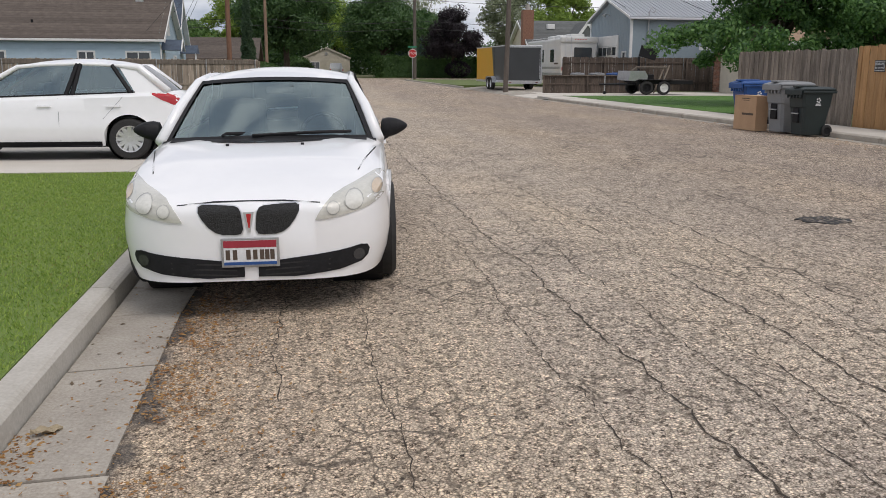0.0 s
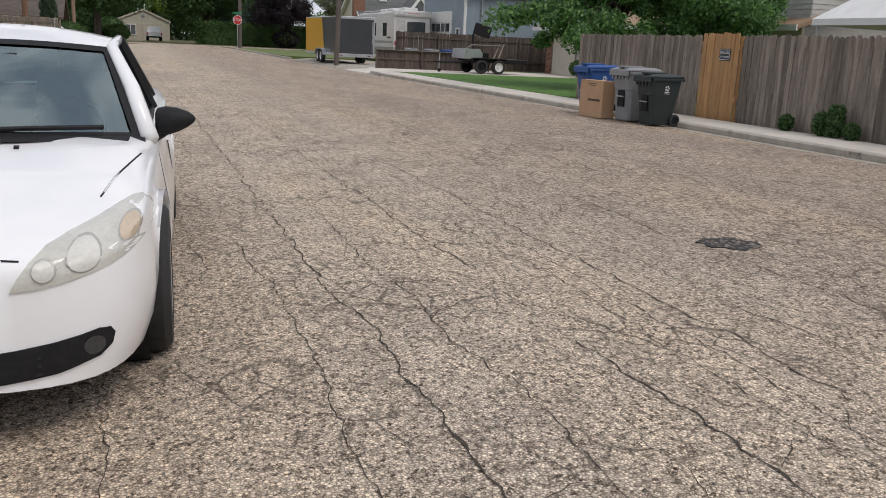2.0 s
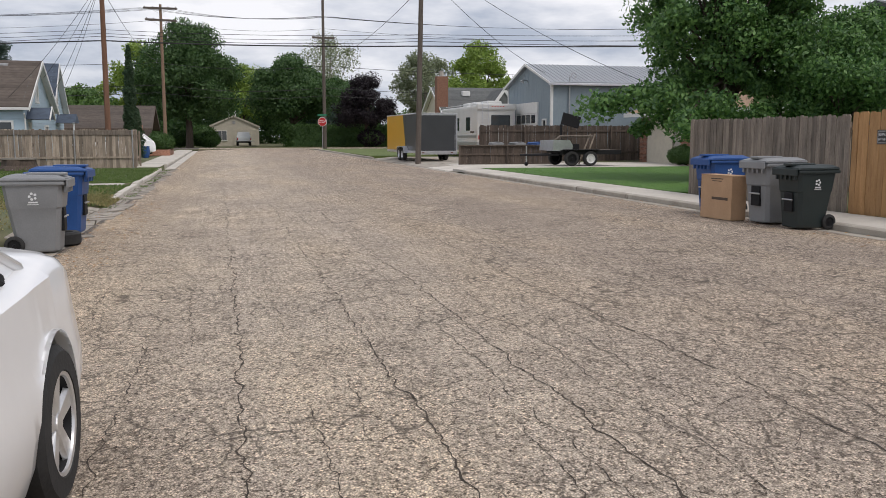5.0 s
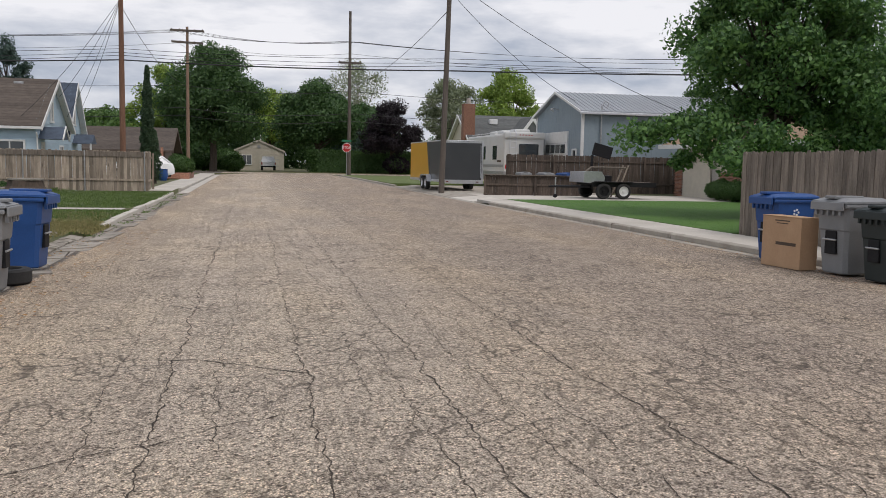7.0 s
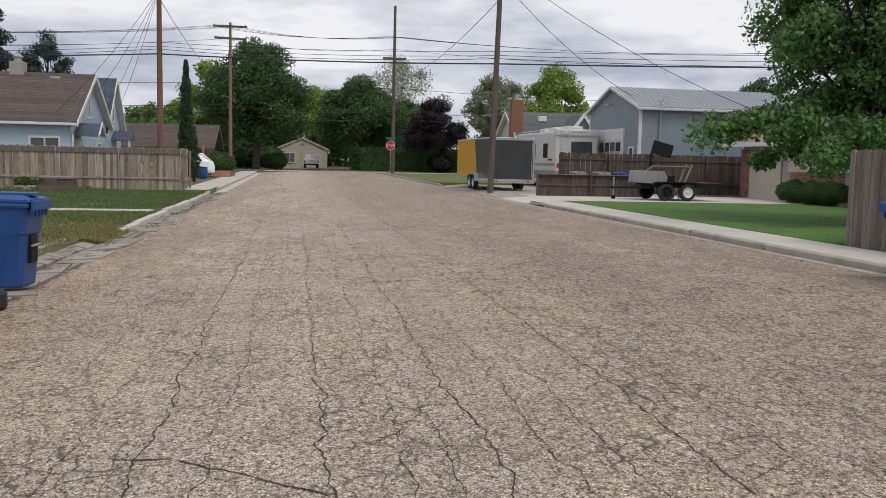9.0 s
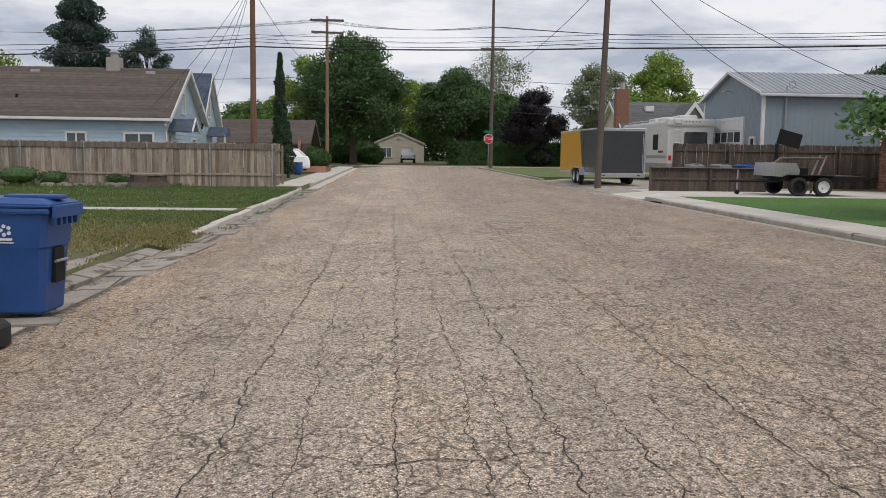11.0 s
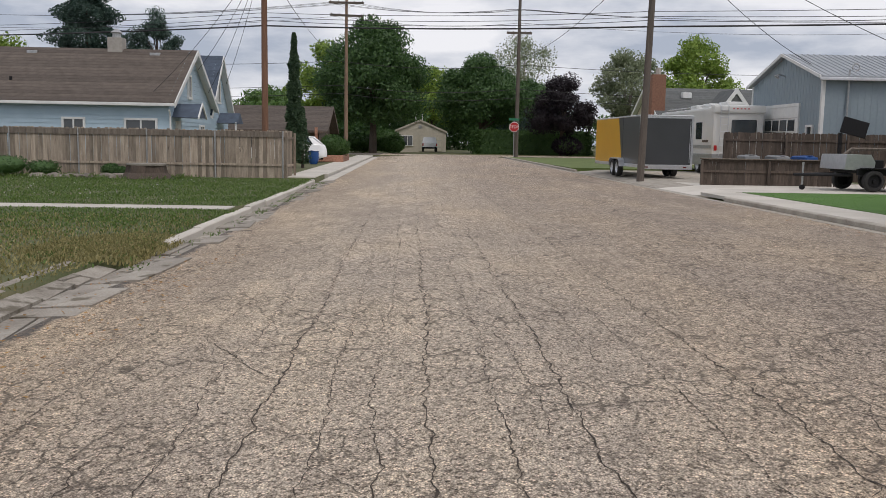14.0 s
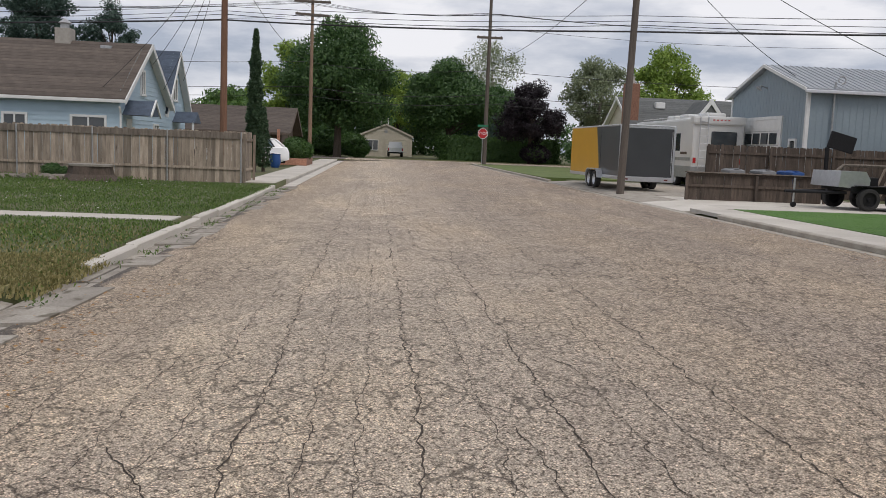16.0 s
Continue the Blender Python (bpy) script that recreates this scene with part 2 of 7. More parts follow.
BLADE_TRIM = leaf_mat("trimmed_blade", (0.06, 0.17, 0.022), (0.12, 0.26, 0.04))
BLADE_ROUGH = leaf_mat("rough_blade", (0.06, 0.12, 0.024), (0.17, 0.25, 0.058))
BLADE_DRY = leaf_mat("dry_blade", (0.16, 0.15, 0.05), (0.42, 0.36, 0.16))
BOARD = mat("weathered_board", (0.42, 0.35, 0.275), (0.19, 0.15, 0.115), 0.9, scale=2.0, fine=30, bump=0.4, vary=0.4, stretch=(6, 6, 0.8), spots=((0.1, 0.08, 0.065), 3.0, 0.66))
BOARD_GREY = mat("grey_board", (0.28, 0.235, 0.19), (0.105, 0.086, 0.07), 0.9, scale=2.0, fine=30, bump=0.5, vary=0.34, stretch=(6, 6, 0.8), spots=((0.075, 0.06, 0.05), 3.0, 0.66))
BOARD_NEW = mat("new_cedar_board", (0.5, 0.285, 0.125), (0.33, 0.175, 0.068), 0.8, scale=2.5, fine=30, bump=0.25, vary=0.15, stretch=(6, 6, 0.7), spots=((0.24, 0.11, 0.035), 5.0, 0.67))
BOARD_DARK = mat("dark_brown_board", (0.125, 0.095, 0.075), (0.055, 0.042, 0.034), 0.9, scale=2.0, fine=30, bump=0.3, vary=0.3, stretch=(6, 6, 0.8))
POLE_RED = mat("reddish_pole", (0.23, 0.12, 0.075), (0.13, 0.07, 0.045), 0.9, scale=2, fine=20, bump=0.3, stretch=(5, 5, 0.5))
POLE_GREY = mat("grey_pole", (0.15, 0.125, 0.105), (0.08, 0.065, 0.055), 0.9, scale=2, fine=20, bump=0.3, stretch=(5, 5, 0.5))
POLE_BROWN = mat("brown_pole", (0.28, 0.19, 0.13), (0.17, 0.11, 0.075), 0.9, scale=2, fine=20, bump=0.3, stretch=(5, 5, 0.5))
STEEL = mat("galvanised_steel", (0.5, 0.5, 0.5), (0.36, 0.36, 0.36), 0.45, metal=0.8, scale=8, bump=0.05)
ALU = mat("aluminium", (0.72, 0.73, 0.75), (0.6, 0.61, 0.63), 0.38, metal=0.85, scale=8, bump=0.03)
BLACK = mat("black_plastic", (0.016, 0.016, 0.018), (0.009, 0.009, 0.01), 0.6, scale=20, bump=0.08, spec=0.25)
RUBBER = mat("tyre_rubber", (0.03, 0.029, 0.028), (0.018, 0.018, 0.018), 0.8, scale=20, bump=0.2)
WIRE = mat("wire_cover", (0.03, 0.03, 0.032), (0.02, 0.02, 0.02), 0.6, bump=0)
WHITE_TRIM = mat("white_paint", (0.78, 0.78, 0.76), (0.66, 0.66, 0.64), 0.55, scale=3, fine=40, bump=0.06)
BLUE_SIDING = mat("pale_blue_siding", (0.45, 0.57, 0.65), (0.38, 0.5, 0.58), 0.6, scale=2, fine=30, bump=0.08, vary=0.05)
SHINGLE = mat("brown_shingle", (0.125, 0.1, 0.082), (0.075, 0.06, 0.05), 0.95, scale=3, fine=26, bump=0.5, vary=0.2)
SHINGLE_BLUE = mat("slate_blue_shingle", (0.085, 0.11, 0.15), (0.05, 0.065, 0.09), 0.95, scale=3, fine=26, bump=0.5, vary=0.15)
SHINGLE_GREY = mat("grey_shingle", (0.13, 0.135, 0.13), (0.085, 0.09, 0.09), 0.95, scale=3, fine=26, bump=0.5, vary=0.15)
SHOP_WALL = mat("blue_grey_metal_wall", (0.27, 0.33, 0.365), (0.235, 0.29, 0.325), 0.5, scale=0.8, fine=8, bump=0.02)
SHOP_ROOF = mat("grey_metal_roof", (0.36, 0.38, 0.4), (0.3, 0.32, 0.34), 0.42, metal=0.25, scale=1.0, fine=10, bump=0.02)
BRICK = mat("red_brick", (0.4, 0.21, 0.14), (0.22, 0.1, 0.07), 0.9, scale=9, fine=60, bump=0.35, vary=0.35)
MORTAR = mat("mortar", (0.42, 0.39, 0.35), (0.32, 0.3, 0.27), 0.95, scale=9, bump=0.3)
DARK_WALL = mat("brown_wall", (0.14, 0.1, 0.08), (0.09, 0.065, 0.05), 0.85, scale=3, bump=0.2)
CREAM = mat("cream_wall", (0.6, 0.55, 0.45), (0.5, 0.46, 0.38), 0.8, scale=3, bump=0.1)
WINDOW_GLASS = mat("dark_window_glass", (0.05, 0.06, 0.065), (0.035, 0.04, 0.045), 0.06, scale=2, bump=0.0, spec=0.8)
CAR_WHITE = mat("white_car_paint", (0.87, 0.87, 0.87), (0.84, 0.84, 0.84), 0.3, scale=1.2, fine=12, bump=0.0, coat=0.8)
CAR_GLASS = glass_mat("car_glass", (0.8, 0.88, 0.86))
SEAT = mat("grey_seat_cloth", (0.24, 0.245, 0.25), (0.17, 0.175, 0.18), 0.95, scale=10, fine=90, bump=0.2)
BIN_GREY = mat("grey_bin_plastic", (0.25, 0.255, 0.26), (0.2, 0.205, 0.21), 0.5, scale=3, fine=60, bump=0.06)
BIN_DARK = mat("dark_green_bin_plastic", (0.02, 0.03, 0.03), (0.014, 0.022, 0.022), 0.5, scale=3, fine=60, bump=0.06)
BIN_BLUE = mat("blue_bin_plastic", (0.02, 0.085, 0.28), (0.015, 0.065, 0.22), 0.45, scale=3, fine=60, bump=0.06)
CARDBOARD = mat("cardboard", (0.5, 0.32, 0.19), (0.43, 0.27, 0.155), 0.85, scale=4, fine=40, bump=0.08)
INK = mat("dark_print", (0.1, 0.07, 0.05), None, 0.8, bump=0)
WHITE_PRINT = mat("white_print", (0.8, 0.8, 0.8), None, 0.6, bump=0)
TRAILER_YELLOW = mat("yellow_trailer_panel", (0.75, 0.4, 0.015), (0.68, 0.36, 0.012), 0.35, scale=1, bump=0.01, coat=0.3)
TRAILER_DARK = mat("charcoal_trailer_panel", (0.062, 0.066, 0.07), (0.05, 0.053, 0.057), 0.35, scale=1, bump=0.01, coat=0.3)
RV_WHITE = mat("off_white_fibreglass", (0.68, 0.68, 0.66), (0.6, 0.6, 0.58), 0.4, scale=1.5, bump=0.02)
RED_SIGN = mat("red_sign_paint", (0.5, 0.02, 0.025), (0.43, 0.02, 0.02), 0.4, bump=0)
GREEN_SIGN = mat("green_sign_paint", (0.02, 0.2, 0.1), None, 0.4, bump=0)
RV_TAN = mat("tan_paint", (0.56, 0.51, 0.42), (0.46, 0.42, 0.34), 0.7, scale=3, bump=0.05)
BARK = mat("bark", (0.12, 0.09, 0.07), (0.055, 0.042, 0.034), 0.95, scale=5, fine=30, bump=0.7, stretch=(3, 3, 0.6))
PALE_BARK = mat("pale_bark", (0.32, 0.29, 0.25), (0.2, 0.18, 0.15), 0.95, scale=5, fine=30, bump=0.5)
LEAF_MAPLE = leaf_mat("maple_leaf", (0.045, 0.12, 0.038), (0.17, 0.32, 0.085))
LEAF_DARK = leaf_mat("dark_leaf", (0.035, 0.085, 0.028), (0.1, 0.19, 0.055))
LEAF_MID = leaf_mat("mid_leaf", (0.06, 0.13, 0.035), (0.16, 0.27, 0.07))
LEAF_LIGHT = leaf_mat("light_leaf", (0.13, 0.22, 0.035), (0.34, 0.46, 0.09))
LEAF_PALE = leaf_mat("pale_leaf", (0.16, 0.2, 0.11), (0.32, 0.36, 0.22))
LEAF_PURPLE = leaf_mat("purple_leaf", (0.011, 0.008, 0.011), (0.03, 0.02, 0.026))
LEAF_SPRUCE = leaf_mat("spruce_needle", (0.035, 0.07, 0.055), (0.1, 0.16, 0.125))
LEAF_JUNIPER = leaf_mat("juniper_scale", (0.035, 0.075, 0.04), (0.09, 0.15, 0.07))
LEAF_HEDGE = leaf_mat("hedge_leaf", (0.035, 0.085, 0.022), (0.1, 0.19, 0.045))


# ---------------- mesh helpers ----------------
def empty(name, m, label, category, group="", kind=""):
    e = new(name)
    e.empty_display_size = 0.2
    e.matrix_world = m
    return tagged(e, label, category, group, kind)


def part(name, bm, material, parent=None, label="", m=None, smooth=False):
    """Links a bmesh as one mesh object, under a thing or a part."""
    me = bpy.data.meshes.new(name)
    bmesh.ops.recalc_face_normals(bm, faces=bm.faces[:])
    bm.to_mesh(me)
    bm.free()
    if smooth:
        me.shade_smooth()
        if smooth != "all":
            me.set_sharp_from_angle(angle=radians(smooth if smooth > 1 else 35))
    return obj(name, me, material, parent, label, m)


def obj(name, me, material=None, parent=None, label="", m=None):
    if material and not me.materials:
        me.materials.append(material)
    ob = new(name, me)
    if parent:
        ob.parent = parent
    if m is not None:
        ob.matrix_basis = m
    if label:
        ob["label"] = label
    return ob


def box(bm, x0, x1, y0, y1, z0, z1, bev=0.0, m=None):
    r = bmesh.ops.create_cube(bm, size=1.0)
    vs = r["verts"]
    t = Matrix.Translation(((x0 + x1) / 2, (y0 + y1) / 2, (z0 + z1) / 2)) @ Matrix.Diagonal((abs(x1 - x0), abs(y1 - y0), abs(z1 - z0), 1))
    bmesh.ops.transform(bm, matrix=(m @ t) if m is not None else t, verts=vs)
    if bev:
        es = list({e for v in vs for e in v.link_edges})
        bmesh.ops.bevel(bm, geom=es, offset=bev, segments=2, profile=0.6, affect="EDGES")
    return bm


def nb():
    return bmesh.new()


def bx(*a, **k):
    return box(nb(), *a, **k)


def tube(bm, pts, radii, seg=8, cap=True):
    """A tapered tube through points."""
    pts = [Vector(p) for p in pts]
    rings = []
    for i, p in enumerate(pts):
        d = (pts[min(i + 1, len(pts) - 1)] - pts[max(i - 1, 0)]).normalized()
        u = d.orthogonal().normalized() if i == 0 else (u - d * u.dot(d)).normalized()
        w = d.cross(u)
        r = radii[i] if isinstance(radii, (list, tuple)) else radii
        rings.append([bm.verts.new(p + (u * math.cos(2 * math.pi * k / seg) + w * math.sin(2 * math.pi * k / seg)) * r) for k in range(seg)])
    for a, b in zip(rings, rings[1:]):
        for k in range(seg):
            bm.faces.new((a[k], a[(k + 1) % seg], b[(k + 1) % seg], b[k]))
    if cap:
        bm.faces.new(rings[0][::-1])
        bm.faces.new(rings[-1])
    return bm


def loft(bm, rings, close=True, caps=True):
    vs = [[bm.verts.new(p) for p in r] for r in rings]
    n = len(vs[0])
    for a, b in zip(vs, vs[1:]):
        for k in range(n if close else n - 1):
            bm.faces.new((a[k], a[(k + 1) % n], b[(k + 1) % n], b[k]))
    if caps:
        bm.faces.new(vs[0][::-1])
        bm.faces.new(vs[-1])
    return bm


def prism(bm, poly, axis, a, b):
    """A flat outline drawn out along an axis from a to b. poly: pairs in the other two axes, in order."""
    def at(p, s):
        q = list(p)
        q.insert("xyz".index(axis), s)
        return Vector(q)
    return loft(bm, [[at(p, a) for p in poly], [at(p, b) for p in poly]])


def soup(name, verts, faces, material, parent=None, m=None):
    """A mesh from arrays of computed corners; faces all with the same number of corners."""
    me = bpy.data.meshes.new(name)
    verts, faces = np.asarray(verts, np.float32), np.asarray(faces, np.int32)
    me.vertices.add(len(verts))
    me.vertices.foreach_set("co", verts.ravel())
    k = faces.shape[1]
    me.loops.add(faces.size)
    me.loops.foreach_set("vertex_index", faces.ravel())
    me.polygons.add(len(faces))
    me.polygons.foreach_set("loop_start", np.arange(0, faces.size, k, dtype=np.int32))
    me.update(calc_edges=True)
    return obj(name, me, material, parent, m=m)


# ---------------- lie of the land ----------------
def rise(y):
    return 0.0022 * min(max(y - 45.0, 0.0), 62.0)


def road_z(x, y):
    return 0.06 - 0.0028 * (x - 4.5) ** 2 + rise(y)


KL, KR = -3.5, 9.22          # kerb faces
ZL, ZR = road_z(KL, 0) + 0.135, road_z(KR, 0) + 0.13
CROSS0, CROSS1 = 103.0, 114.0


def lot_z(x, y):
    return (ZL if x < 3 else ZR) + rise(y)


# ---------------- ground, road, kerbs ----------------
def sheet(name, xs, ys, zf, material, label, category):
    vs = [(x, y, zf(x, y)) for y in ys for x in xs]
    n = len(xs)
    fs = [(j * n + i, j * n + i + 1, (j + 1) * n + i + 1, (j + 1) * n + i) for j in range(len(ys) - 1) for i in range(n - 1)]
    return tagged(soup(name, vs, fs, material), label, category, kind="structure")


def ground_z(x, y):
    if CROSS0 - 1 < y < CROSS1 + 1:
        return road_z(4.5, y) - 0.3
    if KL - 0.14 <= x <= KR + 0.14 and y < CROSS1:
        return road_z(x, y) - 0.3
    if KR < x < 10.64 and y < CROSS0:
        return lot_z(x, y) - 0.2
    if -4.63 < x < KL and 13.06 < y < 18.64:
        return lot_z(x, y) - 0.25
    return lot_z(x, y) - (0.02 if y < CROSS1 else 0.06)


GX = [-900, -200, -60, -30, -15, -8, -5, -4.64, -4.62, KL - 0.16, KL - 0.13, -1, 2, 5, KR + 0.13, KR + 0.16, 10.63, 10.65, 12, 16, 24, 40, 80, 250, 900]
GY = [-400, -60, -10, 0, 10, 13.05, 13.07, 18.63, 18.65, 20.35, 20.37, 27.63, 27.65, 30, 40, 45, 60, 80, 95, CROSS0 - 1.02, CROSS0 - 0.98, CROSS1 + 0.98, CROSS1 + 1.02, 130, 200, 500, 1500]
sheet("ground", GX, GY, ground_z, SOIL, "sparse turf and bare soil around the street", "ground")
RXS = [KL + 0.5 + i * (KR - 0.25 - KL - 0.5) / 12 for i in range(13)]
sheet("road", RXS, [-30 + 4.5 * i for i in range(31)], road_z, ROAD, "worn chip-seal street with lengthwise cracks", "road")
sheet("cross_road", [-120, -60, -20, KL, 4.5, KR, 20, 60, 120], [CROSS0 - 0.2, CROSS0 + 2, CROSS1 - 2, CROSS1], lambda x, y: road_z(4.5, y) - 0.012, ROAD, "worn asphalt cross street at the junction", "road")


def kerb_run(name, xf, y0, y1, side, label, skew=0.0, h=0.135, w=0.15, step=2.4, material=CONCRETE, broken=0.0):
    """Kerb stones end to end along the street; side -1: the lot lies to the left."""
    rnd = random.Random(name + str(y0))
    thing = empty(name, pose(0, 0, 0), label, "kerb", kind="structure")
    y = y0
    while y < y1 - 0.05:
        e = min(y + step * (1 + rnd.uniform(-broken, broken)), y1)
        a = xf + skew * (y - y0)
        z0 = road_z(xf, y)
        prof = [(0.015, -0.2), (0.0, h * 0.8), (side * 0.02, h - 0.008), (side * 0.04, h), (side * w, h), (side * w, -0.2)]
        dz, dx = rnd.uniform(-0.02, 0.012) * broken, rnd.uniform(-0.04, 0.04) * broken
        bm = nb()
        loft(bm, [[(a + px + dx, yy, pz + dz + road_z(xf, yy)) for px, pz in prof] for yy in (y + 0.006 + 0.05 * broken * rnd.random(), e - 0.006)])
        part("kerb_stone", bm, material, thing)
        y = e
    return thing


def slab_run(name, x0, x1, y0, y1, zf, label, step=1.5, material=CONCRETE, thick=0.1, jitter=0.0, category="pavement", broken=0.0):
    rnd = random.Random(name + str(y0))
    thing = empty(name, pose(0, 0, 0), label, category, kind="structure")
    y = y0
    while y < y1 - 0.02:
        e = min(y + step * (1 + rnd.uniform(-jitter, jitter)), y1)
        dz = rnd.uniform(-0.02, 0.02) * jitter
        ym = (y + e) / 2
        j = lambda: rnd.uniform(-0.05, 0.05) * jitter
        # a broken run: each length split once more, by a slanting break
        ca, cb = (x0 + (x1 - x0) * rnd.uniform(0.3, 0.7), x0 + (x1 - x0) * rnd.uniform(0.3, 0.7)) if broken and rnd.random() < broken else (None, None)
        for (xa, xb, xc, xd) in ([(x0, ca - 0.012, cb - 0.012, x0), (ca + 0.012, x1, x1, cb + 0.012)] if ca else [(x0, x1, x1, x0)]):
            base = [(xa + j(), y + 0.006 + abs(j())), (xb + 2 * j(), y + 0.006 + abs(j())), (xc + 2 * j(), e - 0.006), (xd + j(), e - 0.006)]
            dd = dz + rnd.uniform(-0.012, 0.012) * (broken > 0)
            bm = nb()
            loft(bm, [[(px, py, zf(px, py) + dd - thick) for px, py in base], [(px, py, zf(px, py) + dd) for px, py in base]])
            part("slab", bm, material, thing)
        y = e
    return thing


def gutter_z(x, y):
    return road_z(x, y) + 0.006


kerb_run("kerb", KL, 18.66, 20.38, -1, "short grey concrete kerb between two driveways")
kerb_run("kerb", KL + 0.06, -8, 13.08, -1, "pale grey concrete kerb beside the lawn", material=KERB_CONCRETE)
slab_run("gutter", KL + 0.08, KL + 0.535, -8, 20.95, gutter_z, "grey concrete gutter stained by leaves", step=1.25, jitter=0.2)
kerb_run("kerb", KL + 0.22, 29.3, 50.0, -1, "broken pale concrete kerb with weeds in the gaps", skew=-0.008, broken=0.9, step=1.5, material=PALE_CONCRETE)
slab_run("gutter", KL + 0.1, KL + 0.75, 21.0, 52.0, gutter_z, "cracked and heaved concrete gutter flags", step=0.8, jitter=0.6, material=DIRTY_CONCRETE, broken=0.8)
slab_run("gutter", KL + 0.1, KL + 0.6, 52.0, 102.0, gutter_z, "pale concrete gutter", step=3.0, material=PALE_CONCRETE)
kerb_run("kerb", KL, 56.0, 102.0, -1, "pale concrete kerb", step=3.0, material=PALE_CONCRETE)
slab_run("pavement", KL - 1.5, KL - 0.16, 52.0, 102.0, lambda x, y: lot_z(x, y) + 0.0, "pale concrete pavement", step=1.6, material=PALE_CONCRETE)
slab_run("driveway_apron", -4.6, KL, 13.1, 18.6, lambda x, y: ZL + 0.006 - max(0, x + 4.6) * 0.1, "sloping concrete apron down to the gutter", step=1.9, material=PALE_CONCRETE, category="driveway")
slab_run("driveway", -16, -4.61, 13.1, 18.6, lambda x, y: ZL + 0.006, "grey concrete driveway with a crack", step=1.9, material=PALE_CONCRETE, category="driveway")
slab_run("driveway_apron", -3.95, KL + 0.09, 20.4, 27.3, lambda x, y: ZL + 0.0 - max(0, x + 3.95) * 0.2, "cracked concrete apron beside the dirt", step=0.9, jitter=0.5, material=DIRTY_CONCRETE, category="driveway", broken=0.5)
slab_run("garden_path", -26, KL - 0.25, 35.5, 36.4, lambda x, y: ZL + 0.004, "narrow concrete path across the grass", step=0.9, material=PALE_CONCRETE, category="path")
# the other side
kerb_run("kerb", KR, -8, 41.0, 1, "grey concrete kerb beside the pavement", h=0.13, w=0.16)
slab_run("gutter", KR - 0.3, KR - 0.01, -8, 102.0, gutter_z, "narrow concrete gutter full of grit", step=3.0)
slab_run("pavement", KR + 0.165, 10.72, -8, 43.5, lambda x, y: ZR + 0.0, "pale concrete pavement along the fence", step=1.5, material=PALE_CONCRETE)
slab_run("driveway_apron", KR + 0.0, 10.6, 43.6, 47.9, lambda x, y: ZR + 0.004 - max(0, 10.6 - x) * 0.08, "pale concrete apron down to the gutter", step=2.15, material=PALE_CONCRETE, category="driveway")
slab_run("driveway", 10.61, 25.0, 43.6, 50.6, lambda x, y: ZR + 0.004, "pale concrete driveway", step=2.15, material=PALE_CONCRETE, category="driveway")
slab_run("driveway_apron", KR + 0.0, 10.6, 47.92, 64.0, lambda x, y: ZR + rise(y) + 0.004 - max(0, 10.6 - x) * 0.08, "worn concrete apron by the pole", step=3.0, material=CONCRETE, category="driveway")
slab_run("driveway", 10.61, 18.5, 50.62, 64.0, lambda x, y: ZR + rise(y) + 0.004, "concrete parking pad under the trailer", step=3.0, material=CONCRETE, category="driveway")
kerb_run("kerb", KR, 64.0, 101.0, 1, "grey concrete kerb", step=3.0)


def strip(name, x0, x1, y0, y1, z, material, label):
    return tagged(part(name, bx(x0, x1, y0, y1, z - 0.35, z), material), label, "lawn", kind="structure")


strip("lawn", -30, KL - 0.1, -8, 13.05, ZL, LAWN, "green front lawn with dry yellow patches")
strip("lawn", 10.73, 21.8, 25.9, 43.55, ZR + 0.012, LAWN_TRIM, "close-cut dark green lawn")
strip("verge", KR + 0.17, 24, 66, 101, ZR + 0.1, VERGE, "green verge before the junction")


def grass(name, n, x0, x1, y0, y1, zf, h, material, label, seed, dens=None, width=0.006):
    """Grass blades, each a thin bent triangle strip."""
    r = np.random.default_rng(seed)
    x, y = r.uniform(x0, x1, n), r.uniform(y0, y1, n)
    if dens:
        keep = r.random(n) < np.array([dens(a, b) for a, b in zip(x, y)])
        x, y = x[keep], y[keep]
        n = len(x)
    z = np.array([zf(a, b) for a, b in zip(x, y)])
    a, hh, lean = r.uniform(0, 2 * np.pi, n), h * r.uniform(0.5, 1.3, n), r.uniform(0.1, 0.9, n)
    w = width * r.uniform(0.7, 1.4, n)
    dx, dy = np.cos(a), np.sin(a)
    b = np.stack([x, y, z - 0.01], 1)
    side = np.stack([-dy * w, dx * w, 0 * w], 1)
    mid = b + np.stack([dx * lean * hh * 0.3, dy * lean * hh * 0.3, hh * 0.6], 1)
    tip = b + np.stack([dx * lean * hh * 0.9, dy * lean * hh * 0.9, hh * (1.05 - 0.4 * lean)], 1)
    v = np.stack([b - side, b + side, mid + side * 0.8, tip], 1).reshape(-1, 3)
    f = np.arange(n * 4).reshape(n, 4)
    return tagged(soup(name, v, f, material), label, "grass", kind="stuff")


def patchy(x, y):
    return 0.5 + 0.5 * noise.noise((x * 0.5, y * 0.5, 3.0))


